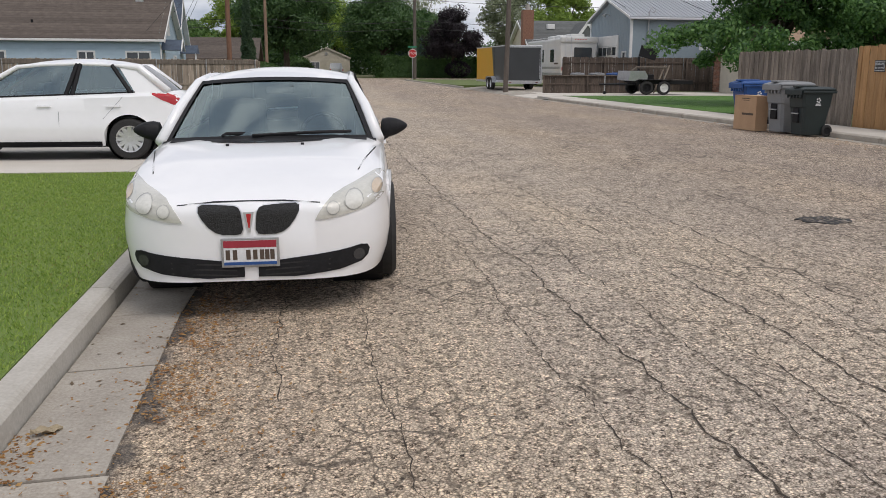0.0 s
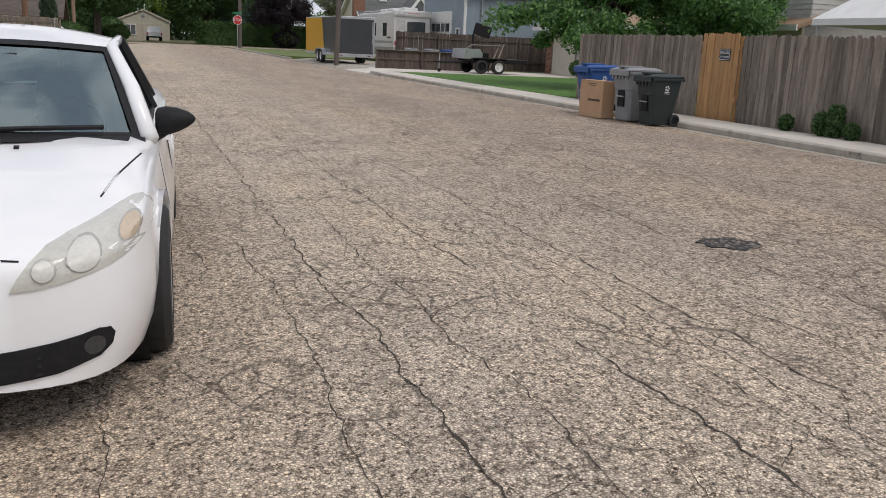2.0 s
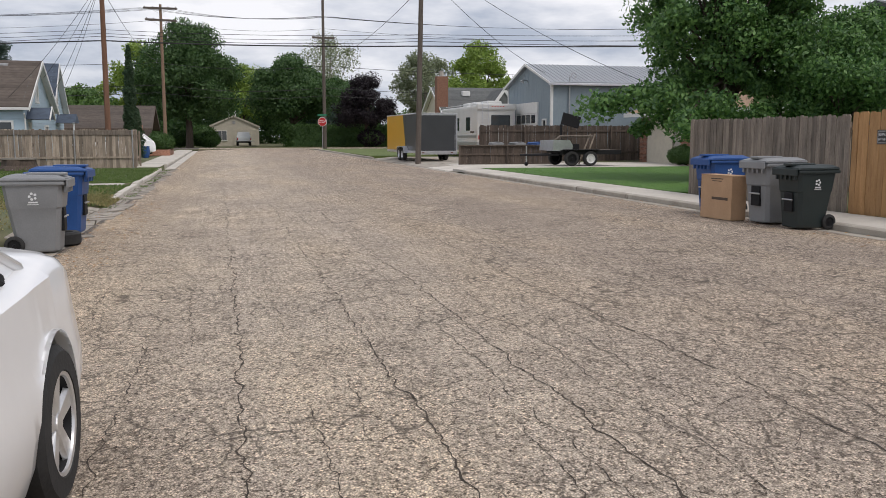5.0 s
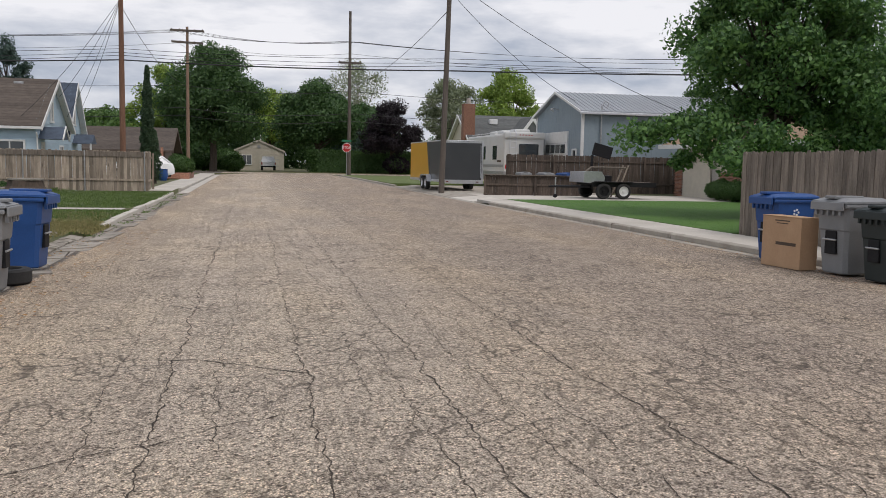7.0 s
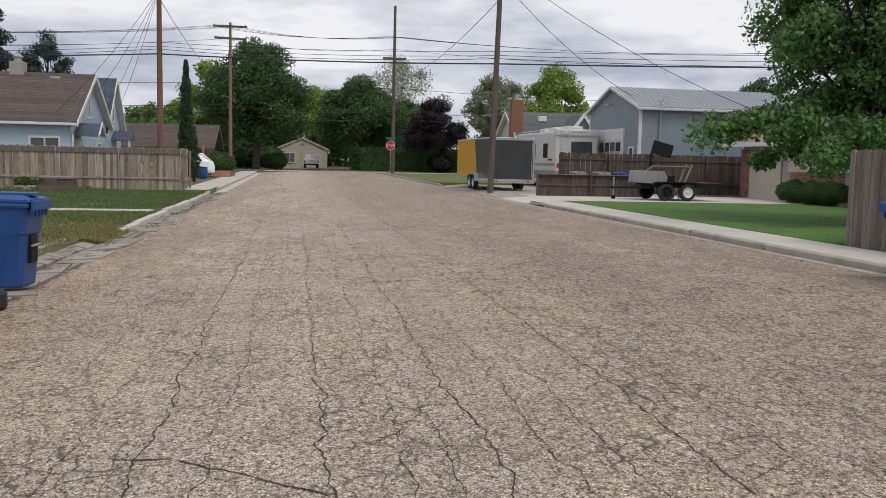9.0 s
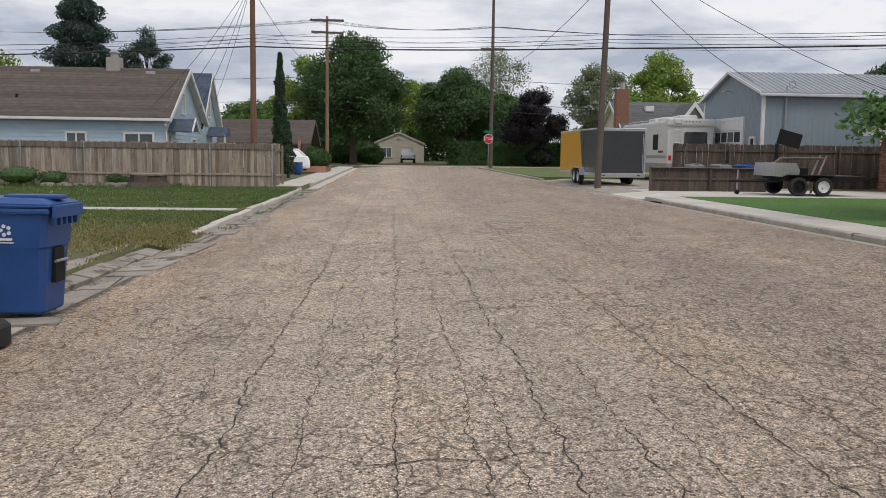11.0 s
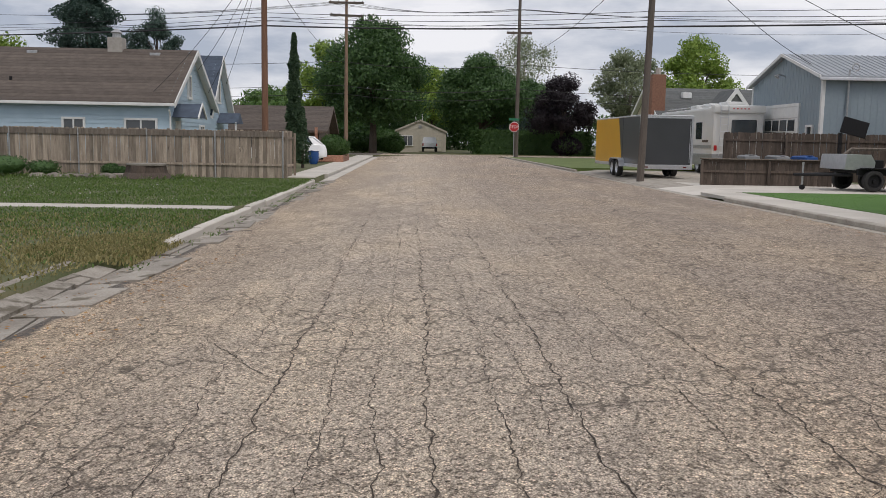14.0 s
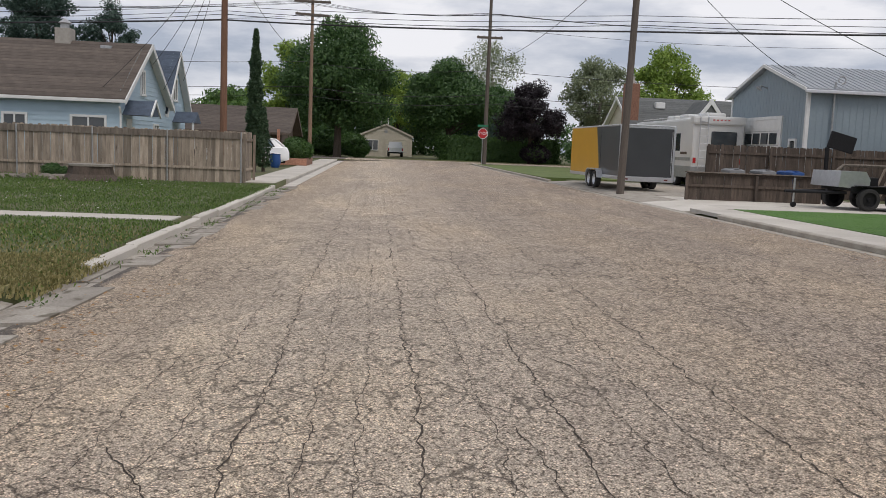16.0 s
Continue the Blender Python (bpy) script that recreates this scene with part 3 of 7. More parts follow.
grass("grass", 230000, -9.5, KL - 0.1, 2.4, 13.0, lambda x, y: ZL, 0.034, BLADE, "green lawn grass beside the kerb", 1, lambda x, y: min(1, (x + 9.5) / 3), width=0.0028)
grass("dry_grass", 30000, -8.5, KL - 0.1, 2.5, 13.0, lambda x, y: ZL, 0.032, BLADE_DRY, "dry yellow lawn grass", 2, lambda x, y: max(0.04, patchy(x, y) - 0.42) * 1.5, width=0.0028)
grass("grass", 175000, -22, KL + 0.05, 26.5, 50.6, lot_z, 0.05, BLADE_ROUGH, "rough grass on the vacant lot", 3, lambda x, y: 0 if 35.4 < y < 36.5 else min(1, patchy(x, y) * 1.3) * (0.25 + 0.75 * min(1, (y - 28) / 5)), width=0.012)
grass("dry_grass", 52000, -14, KL - 0.12, 21.5, 34, lot_z, 0.045, BLADE_DRY, "dry straw-coloured grass at the lot's edge", 4, lambda x, y: (patchy(x * 2, y * 2) + 0.2 if y > 26 else 0.35 * patchy(x, y)) if y < 31 else 0.35, width=0.012)
grass("grass", 80000, 10.75, 21.7, 25.9, 43.5, lambda x, y: ZR + 0.012, 0.02, BLADE_TRIM, "short trimmed lawn grass", 5, width=0.008)
grass("dry_grass", 9000, -4.9, KL + 0.28, 27.1, 30.2, lambda x, y: lot_z(x, y) - max(0, x - KL) * 0.3, 0.07, BLADE_DRY, "dry tuft of grass grown over the kerb's end", 8, lambda x, y: max(0.0, 1 - ((x + 3.9) / 1.1) ** 2 - ((y - 28.6) / 1.7) ** 2) ** 0.5, width=0.01)
grass("weeds", 5000, -4.6, KL + 0.2, 27.3, 30.0, lambda x, y: lot_z(x, y) - max(0, x - KL) * 0.3, 0.06, BLADE_ROUGH, "green weeds among the dry grass at the kerb", 9, lambda x, y: max(0.0, patchy(x * 3, y * 3) - 0.3), width=0.01)
grass("weeds", 3000, KL - 0.05, KL + 0.5, 27, 51, lambda x, y: road_z(x, y), 0.06, BLADE_ROUGH, "weeds growing in the broken kerb", 6, lambda x, y: 1.0 if patchy(x * 3, y * 3) > 0.56 else 0.05, width=0.008)
grass("weeds", 2600, -20, -6, 48.2, 50.8, lot_z, 0.17, BLADE_ROUGH, "weeds at the foot of the fence", 7, lambda x, y: max(0, patchy(x, 9) - 0.35) * 2, width=0.012)


def litter(name, n, x0, x1, y0, y1, zf, size, material, label, seed, dens=None):
    r = np.random.default_rng(seed)
    x, y = r.uniform(x0, x1, n), r.uniform(y0, y1, n)
    if dens:
        k = r.random(n) < np.array([dens(a, b) for a, b in zip(x, y)])
        x, y = x[k], y[k]
        n = len(x)
    z = np.array([zf(a, b) for a, b in zip(x, y)])
    a, s = r.uniform(0, 6.28, n), size * r.uniform(0.5, 1.5, n)
    u = np.stack([np.cos(a) * s, np.sin(a) * s, r.uniform(-0.3, 0.3, n) * s], 1)
    w = np.stack([-np.sin(a) * s * 0.45, np.cos(a) * s * 0.45, r.uniform(-0.3, 0.3, n) * s], 1)
    c = np.stack([x, y, z + 0.3 * s + 0.008], 1)
    v = np.stack([c - u, c - w, c + u, c + w], 1).reshape(-1, 3)
    return tagged(soup(name, v, np.arange(n * 4).reshape(n, 4), material), label, "litter", kind="stuff")


FALLEN = leaf_mat("fallen_seed", (0.3, 0.13, 0.04), (0.5, 0.3, 0.11))
litter("fallen_seeds", 11000, -3.4, -1.2, 2.6, 9, road_z, 0.0095, FALLEN, "small orange fallen tree seeds on the road", 11, lambda x, y: max(0.03, 1 - abs(x + 2.75) / 0.9) ** 2 * (patchy(x * 4, y * 2) > 0.42))
litter("fallen_leaves", 2600, 7.6, 9.3, 8, 40, road_z, 0.016, FALLEN, "dry leaves gathered along the gutter", 12, lambda x, y: (x - 7.5) / 1.8)
litter("fallen_leaves", 900, -3.3, -2.0, 16.5, 29, road_z, 0.018, FALLEN, "dry leaves gathered beside the bins", 13)
litter("dandelion_heads", 700, -18, -4, 36.5, 50, lambda x, y: lot_z(x, y) + 0.08, 0.018, WHITE_TRIM, "white dandelion heads in the rough grass", 14)
litter("debris", 60, -3.55, -2.95, 3, 12, road_z, 0.016, leaf_mat("dark_debris", (0.1, 0.075, 0.05), (0.26, 0.19, 0.12)), "dead leaves in the gutter", 15)

litter("leaf_drift", 1500, -3.43, -3.2, 2.9, 4.3, road_z, 0.011, FALLEN, "orange drift of dead leaves against the kerb", 16, lambda x, y: max(0.0, 1 - (x + 3.43) / 0.22) * (0.35 + patchy(x * 5, y * 5)))
litter("leaf_drift", 2600, -2.99, -2.62, 2.6, 6.5, road_z, 0.011, FALLEN, "orange drift of seeds along the gutter's edge", 17, lambda x, y: (1 - abs(x + 2.85) / 0.25) * (patchy(x * 3, y * 3) > 0.45))
# crumpled dead leaf
bm = nb()
rows = []
for i in range(9):
    u = i / 8 * 2 - 1
    w = 0.055 * (1 - u * u) ** 0.6 + 0.004
    rows.append([(u * 0.11, v * w, 0.018 + 0.02 * abs(v) + 0.012 * math.sin(u * 7 + v * 3) + 0.004 * top) for v, top in ((-1, 0), (-0.5, 0), (0, 0), (0.5, 0), (1, 0), (0.9, 1), (0.5, 1), (0, 1), (-0.5, 1), (-0.9, 1))])
loft(bm, rows)
tagged(part("dead_leaf", bm, mat("dead_leaf", (0.4, 0.33, 0.22), (0.24, 0.19, 0.12), 0.9, scale=12, fine=60, bump=0.4), m=pose(-3.3, 4.28, gutter_z(-3.3, 4.28), 0, 8, 35) @ Matrix.Scale(0.62, 4)), "large curled brown dead leaf lying in the gutter", "leaf")

# broken tar patch in the road: a dark hollow with loose lumps in it
PX, PY = 2.66, 8.02
tp = empty("tar_patch", pose(PX, PY, road_z(PX, PY), 0, 0, -8), "broken black tar patch sunk in the road", "road patch", kind="structure")
bm = nb()
ring = [(0.25 * math.cos(k * 0.3142) * (1 + 0.16 * math.sin(k * 2.3)), 0.2 * math.sin(k * 0.3142) * (1 + 0.2 * math.cos(k * 1.7))) for k in range(20)]
loft(bm, [[(x, y, -0.02) for x, y in ring], [(x, y, 0.0045) for x, y in ring]])
part("hollow", bm, mat("wet_tar", (0.02, 0.019, 0.018), (0.006, 0.006, 0.006), 0.7, scale=9, fine=50, bump=0.9), tp)
LUMP = mat("tar_lump", (0.3, 0.26, 0.22), (0.08, 0.07, 0.06), 0.9, scale=14, fine=90, bump=0.8, vary=0.3)
rnd = random.Random(31)
for gy in range(-3, 4):
    for gx in range(-4, 5):
        cx, cy = gx * 0.058 + rnd.uniform(-0.014, 0.014), gy * 0.055 + rnd.uniform(-0.014, 0.014)
        if (cx / 0.25) ** 2 + (cy / 0.2) ** 2 > 0.92 or rnd.random() < 0.14:
            continue
        k = rnd.randrange(5, 8)
        a0, rr = rnd.random() * 6, [rnd.uniform(0.013, 0.025) for _ in range(k)]
        out = [(rr[q] * math.cos(a0 + q * 6.283 / k), rr[q] * math.sin(a0 + q * 6.283 / k)) for q in range(k)]
        hh = rnd.uniform(0.007, 0.016)
        bm = nb()
        loft(bm, [[(x, y, 0.002) for x, y in out], [(x * 0.95, y * 0.95, hh * 0.7) for x, y in out], [(x * 0.7, y * 0.7, hh) for x, y in out]])
        part("lump", bm, LUMP, tp, m=pose(cx, cy, 0, rnd.uniform(-6, 6), rnd.uniform(-6, 6), 0))


def crack_lines():
    """Open cracks that wander along the street, with short cross cracks between them."""
    rnd = random.Random(21)
    v, f = [], []

    def ribbon(pts, w):
        base = len(v)
        for i, (x, y) in enumerate(pts):
            a, b = pts[max(i - 1, 0)], pts[min(i + 1, len(pts) - 1)]
            dx, dy = b[0] - a[0], b[1] - a[1]
            d = math.hypot(dx, dy) or 1
            k = w * (0.3 + 1.3 * abs(noise.noise((x * 13, y * 13, 1.0)))) * (0.2 if i in (0, len(pts) - 1) else 1)
            for s in (-1, 1):
                j = 1 + 0.7 * noise.noise((x * 31, y * 31, 4.0 * s))
                px, py = x - s * dy / d * k * j, y + s * dx / d * k * j
                v.append((px, py, road_z(px, py) + 0.004))
        for i in range(len(pts) - 1):
            q = base + 2 * i
            f.append((q, q + 1, q + 3, q + 2))

    def path(x0, y):
        return x0 + 0.07 * noise.noise((x0 * 3, y * 0.3, 5)) + 0.06 * noise.noise((x0 * 7, y * 1.1, 2)) + 0.045 * noise.noise((x0 * 5, y * 3.5, 8)) + 0.034 * noise.noise((x0, y * 9, 4)) + 0.016 * noise.noise((x0, y * 24, 6))

    def between(xa, ya, xb, yb, w):
        n = max(5, int(math.hypot(xb - xa, yb - ya) / 0.035))
        ribbon([(xa + (xb - xa) * t / n + 0.025 * noise.noise((t * 0.35, ya, 9)), ya + (yb - ya) * t / n + 0.09 * noise.noise((t * 0.13, ya, 3)) * math.sin(math.pi * t / n) + 0.03 * noise.noise((t * 0.5, ya, 7))) for t in range(n + 1)], w)

    strong = (-0.58, 0.4, 1.25, 2.4)
    xs = sorted(list(strong) + [-2.35, -1.85, -1.3, -0.95, -0.2, 0.08, 0.78, 1.0, 1.62, 1.95, 2.85, 3.25, 3.6, 4.05, 4.4, 4.9, 5.3, 5.8, 6.3, 6.9, 7.5, 8.1])
    for x0 in xs:
        run = []
        y = 0.5
        w, keep = (0.0072, -0.34) if x0 in strong else (0.0042, -0.16)
        while y < 66:
            if noise.noise((x0 * 5, y * 0.22, 11)) > keep:
                run.append((path(x0, y), y))
            else:
                if len(run) > 3:
                    ribbon(run, w)
                run = []
            y += 0.045 if y < 30 else 0.12
        if len(run) > 3:
            ribbon(run, w)
    for _ in range(430):
        i = rnd.randrange(len(xs) - 1)
        y = rnd.uniform(1, 46)
        a, b = xs[i], xs[i + 1]
        y2 = y + rnd.uniform(-0.35, 0.35)
        between(path(a, y), y, path(b, y2), y2, rnd.uniform(0.0025, 0.0045))
    # longer cracks across
    for q in ((-0.75, 15.02, -0.39, 14.94, 0.009), (-0.39, 14.94, 0.4, 14.3, 0.009), (0.13, 17.05, 1.72, 17.2, 0.006), (-0.5, 7.63, 0.14, 7.53, 0.007), (1.4, 25.1, 1.83, 24.2, 0.006), (-1.27, 23.1, -0.7, 22.1, 0.006), (-1.6, 12.4, 0.4, 13.4, 0.006)):
        between(*q)
    tagged(soup("road_cracks", v, f, mat("crack_fill", (0.075, 0.056, 0.041), (0.028, 0.021, 0.016), 0.95, scale=5, fine=40, bump=0.2)), "dark open cracks running along the street", "cracks", kind="stuff")


crack_lines()


# ---------------- fences ----------------
def board_mesh(w, h, t, dog, mt):
    """A fence board, its top corners cut."""
    bm = nb()
    c = dog
    prism(bm, [(-w / 2, 0), (w / 2, 0), (w / 2, h - c), (w / 2 - c * 0.8, h), (-w / 2 + c * 0.8, h), (-w / 2, h - c)], "y", -t / 2, t / 2)
    me = bpy.data.meshes.new("board")
    bmesh.ops.recalc_face_normals(bm, faces=bm.faces[:])
    bm.to_mesh(me)
    bm.free()
    me.materials.append(mt)
    return me


def fence(name, p, q, h, material, label, base=0.0, w=0.14, posts=2.4, rails=(0.25, 0.85), front=1, dog=0.03, post_mat=None, post_r=0.0, cap=False, slope=0.0, seed=1):
    """Board fence from p to q. front: the side on which rails and posts stand."""
    rnd = random.Random(name + str(seed))
    d = Vector((q[0] - p[0], q[1] - p[1], 0))
    L = d.length
    thing = empty(name, pose(p[0], p[1], base, 0, 0, math.degrees(math.atan2(d.y, d.x))), label, "fence")
    kinds = [board_mesh(w - 0.006, h * (1 + 0.006 * k), 0.018, dog, material) for k in (-1, 0, 1, 1.6)]
    for i in range(int(L / w)):
        obj("board", rnd.choice(kinds), parent=thing, m=pose(w * (i + 0.5), rnd.uniform(-0.004, 0.004), rnd.uniform(-0.01, 0.02) + slope * w * i, rnd.uniform(-0.4, 0.4), rnd.uniform(-0.5, 0.5), 0))
    for r in rails:
        part("rail", bx(0, L, front * 0.012, front * 0.055, h * r - 0.045 + slope * 0, h * r + 0.045, 0.004), material, thing)
    n = max(1, round(L / posts))
    for i in range(n + 1):
        x = L * i / n
        if post_r:
            part("post", tube(nb(), [(x, front * 0.09, -0.1), (x, front * 0.09, h * 1.0)], post_r, 10), post_mat or STEEL, thing, "pale steel post")
        else:
            part("post", bx(x - 0.045, x + 0.045, front * 0.056, front * 0.15, -0.1, h * 0.97, 0.006), post_mat or material, thing)
    if cap:
        part("top_board", bx(-0.02, L + 0.02, front * 0.014, front * 0.05, h * 0.86, h * 0.985, 0.004), BOARD_GREY, thing, "darker top board")
    return thing


FX = 10.86
fence("fence", (FX, 19.95), (FX, 25.75), 1.86, BOARD_GREY, "tall weathered grey wooden board fence with dog-eared tops", ZR - 0.03, front=-1, dog=0.045)
fence("fence", (FX, 6.0), (FX, 18.55), 1.86, BOARD_GREY, "tall weathered grey wooden board fence with dog-eared tops", ZR - 0.03, front=-1, dog=0.045, seed=2)
fence("fence", (FX + 0.02, 25.78), (24, 25.78), 1.86, BOARD_GREY, "weathered grey side fence of the back garden", ZR - 0.03, front=-1, seed=3)
gate = fence("gate", (FX - 0.03, 18.6), (FX - 0.03, 19.9), 1.9, BOARD_NEW, "newer orange cedar board gate in the grey fence", ZR - 0.02, front=-1, posts=1.2)
tagged(gate, category="gate")
# the gate's warning sign
sign = empty("warning_sign", pose(FX - 0.05, 19.02, ZR + 1.42, 90, 0, -90), "small black and white warning sign on the cedar gate", "sign")
part("plate", bx(-0.19, 0.19, -0.13, 0.13, -0.004, 0.004, 0.002), mat("sign_black", (0.03, 0.03, 0.03), None, 0.5, bump=0), sign)
part("border", bx(-0.17, 0.17, -0.11, 0.11, 0.004, 0.0055), WHITE_PRINT, sign)
part("panel", bx(-0.16, 0.16, -0.1, 0.1, 0.0055, 0.007), mat("sign_dark", (0.04, 0.04, 0.04), None, 0.5, bump=0), sign)


def lettering(text, size, material, parent, m, name="lettering"):
    cu = bpy.data.curves.new(name, "FONT")
    cu.body, cu.size, cu.align_x, cu.align_y, cu.extrude = text, size, "CENTER", "CENTER", 0.001
    tmp = bpy.data.objects.new("t", cu)
    scene.collection.objects.link(tmp)
    me = bpy.data.meshes.new_from_object(tmp.evaluated_get(bpy.context.evaluated_depsgraph_get()))
    bpy.data.objects.remove(tmp)
    me.materials.clear()
    return obj(name, me, material, parent, m=m)


lettering("BEWARE", 0.078, WHITE_PRINT, sign, pose(0, 0.042, 0.008))
lettering("OF THE DOG", 0.052, WHITE_PRINT, sign, pose(0, -0.045, 0.008))

LF = fence("fence", (-26.0, 51.2), (-4.8, 51.2), 1.86, BOARD, "weathered brown board fence with steel posts and top rail", ZL, front=-1, posts=2.65, rails=(0.28,), post_r=0.03, cap=True, dog=0.035, w=0.15)
fence("fence", (-4.8, 51.25), (-4.8, 53.8), 1.86, BOARD, "short return of the weathered board fence", ZL, front=-1, posts=2.4, seed=5)
fence("fence", (13.6, 53.4), (24.3, 53.4), 2.05, BOARD_DARK, "tall dark brown board fence", ZR, front=-1, dog=0.035)
LOW = fence("fence", (11.1, 48.7), (16.2, 48.75), 0.98, BOARD_DARK, "low dark board fence with a top rail", ZR - 0.02, front=-1, dog=0.0, posts=2.5, rails=(0.55, 0.95))
part("capping", bx(-0.05, 5.15, -0.14, 0.03, 0.985, 1.02, 0.005), BOARD_GREY, LOW)


# ---------------- poles and wires ----------------
def pole(name, x, y, h, r, material, label, arms=(), base=None, lean=0.0):
    z = lot_z(x, y) if base is None else base
    e = empty(name, pose(x, y, z, 0, lean, 0), label, "utility pole")
    part("shaft", tube(nb(), [(0, 0, -0.3), (0, 0, h * 0.5), (0, 0, h)], [r, r * 0.85, r * 0.65], 14), material, e, smooth=True)
    for za, half, ang in arms:
        a = part("crossarm", bx(-half, half, -0.16, -0.05, za - 0.11, za + 0.11, 0.01, pose(0, 0, 0, 0, 0, ang)), POLE_GREY, e)
        for s in (-0.9, -0.45, 0.45, 0.9):
            part("insulator", tube(nb(), [Vector((s * half, -0.1, za + 0.06)), Vector((s * half, -0.1, za + 0.2))], [0.04, 0.025], 8), POLE_GREY, a, m=pose(0, 0, 0, 0, 0, ang))
        for s in (-1, 1):
            part("brace", tube(nb(), [(s * half * 0.6, -0.1, za - 0.05), (0, -0.1, za - 0.6)], 0.015, 6), STEEL, a)
    return e


pole("utility_pole", -6.8, 59.0, 13.0, 0.17, POLE_RED, "tall reddish-brown wooden utility pole")
pole("utility_pole", -6.2, 103.0, 15.0, 0.2, POLE_BROWN, "brown wooden utility pole with two crossarms", [(14.6, 1.7, 0), (13.4, 1.6, 12)])
pole("utility_pole", 10.35, 100.6, 17.0, 0.2, POLE_GREY, "weathered wooden utility pole beside the stop sign", [(11.7, 1.2, 0)])
pole("utility_pole", 9.75, 52.2, 13.5, 0.155, POLE_GREY, "dark weathered wooden utility pole at the kerb", lean=1.3)


def wire(p, q, sag, r=0.014, label="black overhead power line between poles", n=14):
    p, q = Vector(p), Vector(q)
    pts = [p.lerp(q, i / n) - Vector((0, 0, sag * 4 * (i / n) * (1 - i / n))) for i in range(n + 1)]
    return tagged(part("overhead_wire", tube(nb(), pts, r, 5), WIRE), label, "overhead wire", group="overhead wires")


# lines across the street between the two near poles, and on past them
for z, sag, r in ((6.35, 0.12, 0.035), (6.75, 0.2, 0.012), (6.95, 0.16, 0.012), (6.6, 0.25, 0.014)):
    wire((-6.8, 59, z + 0.55), (9.95, 52.2, z), sag, r)
    wire((9.95, 52.2, z), (45, 38, z + 0.1), sag * 2, r)
    wire((-40, 72.5, z + 1.0), (-6.8, 59, z + 0.55), sag * 2, r)
for z in (11.4, 11.9, 12.6):
    wire((-6.8, 59, z), (9.98, 52.2, z - 0.2), 0.5, 0.011)
    wire((9.98, 52.2, z - 0.2), (60, 32, z + 2), 0.9, 0.011)
# lines along the far cross street
for dx, z in ((-1.4, 14.75), (-0.6, 14.75), (0.6, 14.75), (1.4, 14.75), (0, 13.5)):
    wire((-6.7 + dx, 103, z), (10.35 + dx * 0.6, 100.6, z - 0.6), 0.6, 0.016)
    wire((10.35 + dx * 0.6, 100.6, z - 0.6), (70, 92, z + 0.5), 1.5, 0.016)
    wire((-6.7 + dx, 103, z), (-70, 112, z + 0.5), 1.5, 0.016)
for z in (9.2, 6.9, 6.1):
    wire((-60, 106, z), (-6.7, 103, z), 0.7, 0.022)
    wire((-6.7, 103, z), (10.35, 100.6, z - 0.2), 0.5, 0.022)
    wire((10.35, 100.6, z - 0.2), (60, 96, z), 0.8, 0.022)
# service drops
for q in ((-10.3, 60.5, 4.9), (-10.2, 66.5, 4.6), (-11.5, 57, 3.6), (-10.4, 63, 3.9)):
    wire((-6.8, 59, 10.2), q, 0.35, 0.012, "thin service wire to the blue house")
wire((-6.8, 59, 9.8), (-6.7, 103, 9.4), 0.8, 0.016)
wire((9.95, 52.2, 10.4), (18.9, 57, 5.4), 0.5, 0.014, "thin service wire to the workshop")
wire((9.95, 52.2, 11.0), (23, 50, 4.2), 0.6, 0.014, "thin service wire to the brick house")
wire((-6.8, 59, 11.5), (-30, 40, 9.5), 0.8, 0.014)
wire((9.95, 52.2, 9.4), (10.35, 100.6, 9.6), 0.8, 0.016)

# stop sign
st = empty("stop_sign", pose(10.0, 99.8, lot_z(10, 99)), "red octagonal stop sign on a steel post", "road sign")
part("post", tube(nb(), [(0, 0, -0.1), (0, 0, 3.45)], 0.035, 8), STEEL, st)
octo = lambda r: [(r * math.cos(math.pi / 8 + k * math.pi / 4), 2.85 + r * math.sin(math.pi / 8 + k * math.pi / 4)) for k in range(8)]
pl = part("plate", prism(nb(), octo(0.5), "y", -0.055, -0.045), WHITE_TRIM, st, "white sign rim")
part("face", prism(nb(), octo(0.455), "y", -0.06, -0.055), RED_SIGN, pl, "red sign face")
lettering("STOP", 0.36, WHITE_PRINT, pl, pose(0, -0.062, 2.85, 90, 0, 0))
part("street_sign", bx(-0.5, 0.5, -0.012, 0.012, 3.46, 3.66, 0.004), GREEN_SIGN, st, "green street name plate")


# ---------------- plants ----------------
def leaves(rnd, centres, radii, per, size, flat=0.0):
    """Leaf quads scattered in clumps; returns corners and faces."""
    n = len(centres) * per
    c = np.repeat(np.asarray(centres), per, 0)
    rad = np.repeat(np.asarray(radii), per, 0)
    d = rnd.normal(size=(n, 3))
    d /= np.linalg.norm(d, axis=1)[:, None]
    c = c + d * rad * (rnd.random(n) ** 0.45)[:, None]
    u = rnd.normal(size=(n, 3))
    u /= np.linalg.norm(u, axis=1)[:, None]
    v = np.cross(u, d + 0.3 * rnd.normal(size=(n, 3)))
    v /= np.linalg.norm(v, axis=1)[:, None]
    s = (size * rnd.uniform(0.55, 1.35, n))[:, None]
    q = np.stack([c - u * s, c - v * s * 0.55, c + u * s, c + v * s * 0.55], 1).reshape(-1, 3)
    return q, np.arange(n * 4).reshape(n, 4)


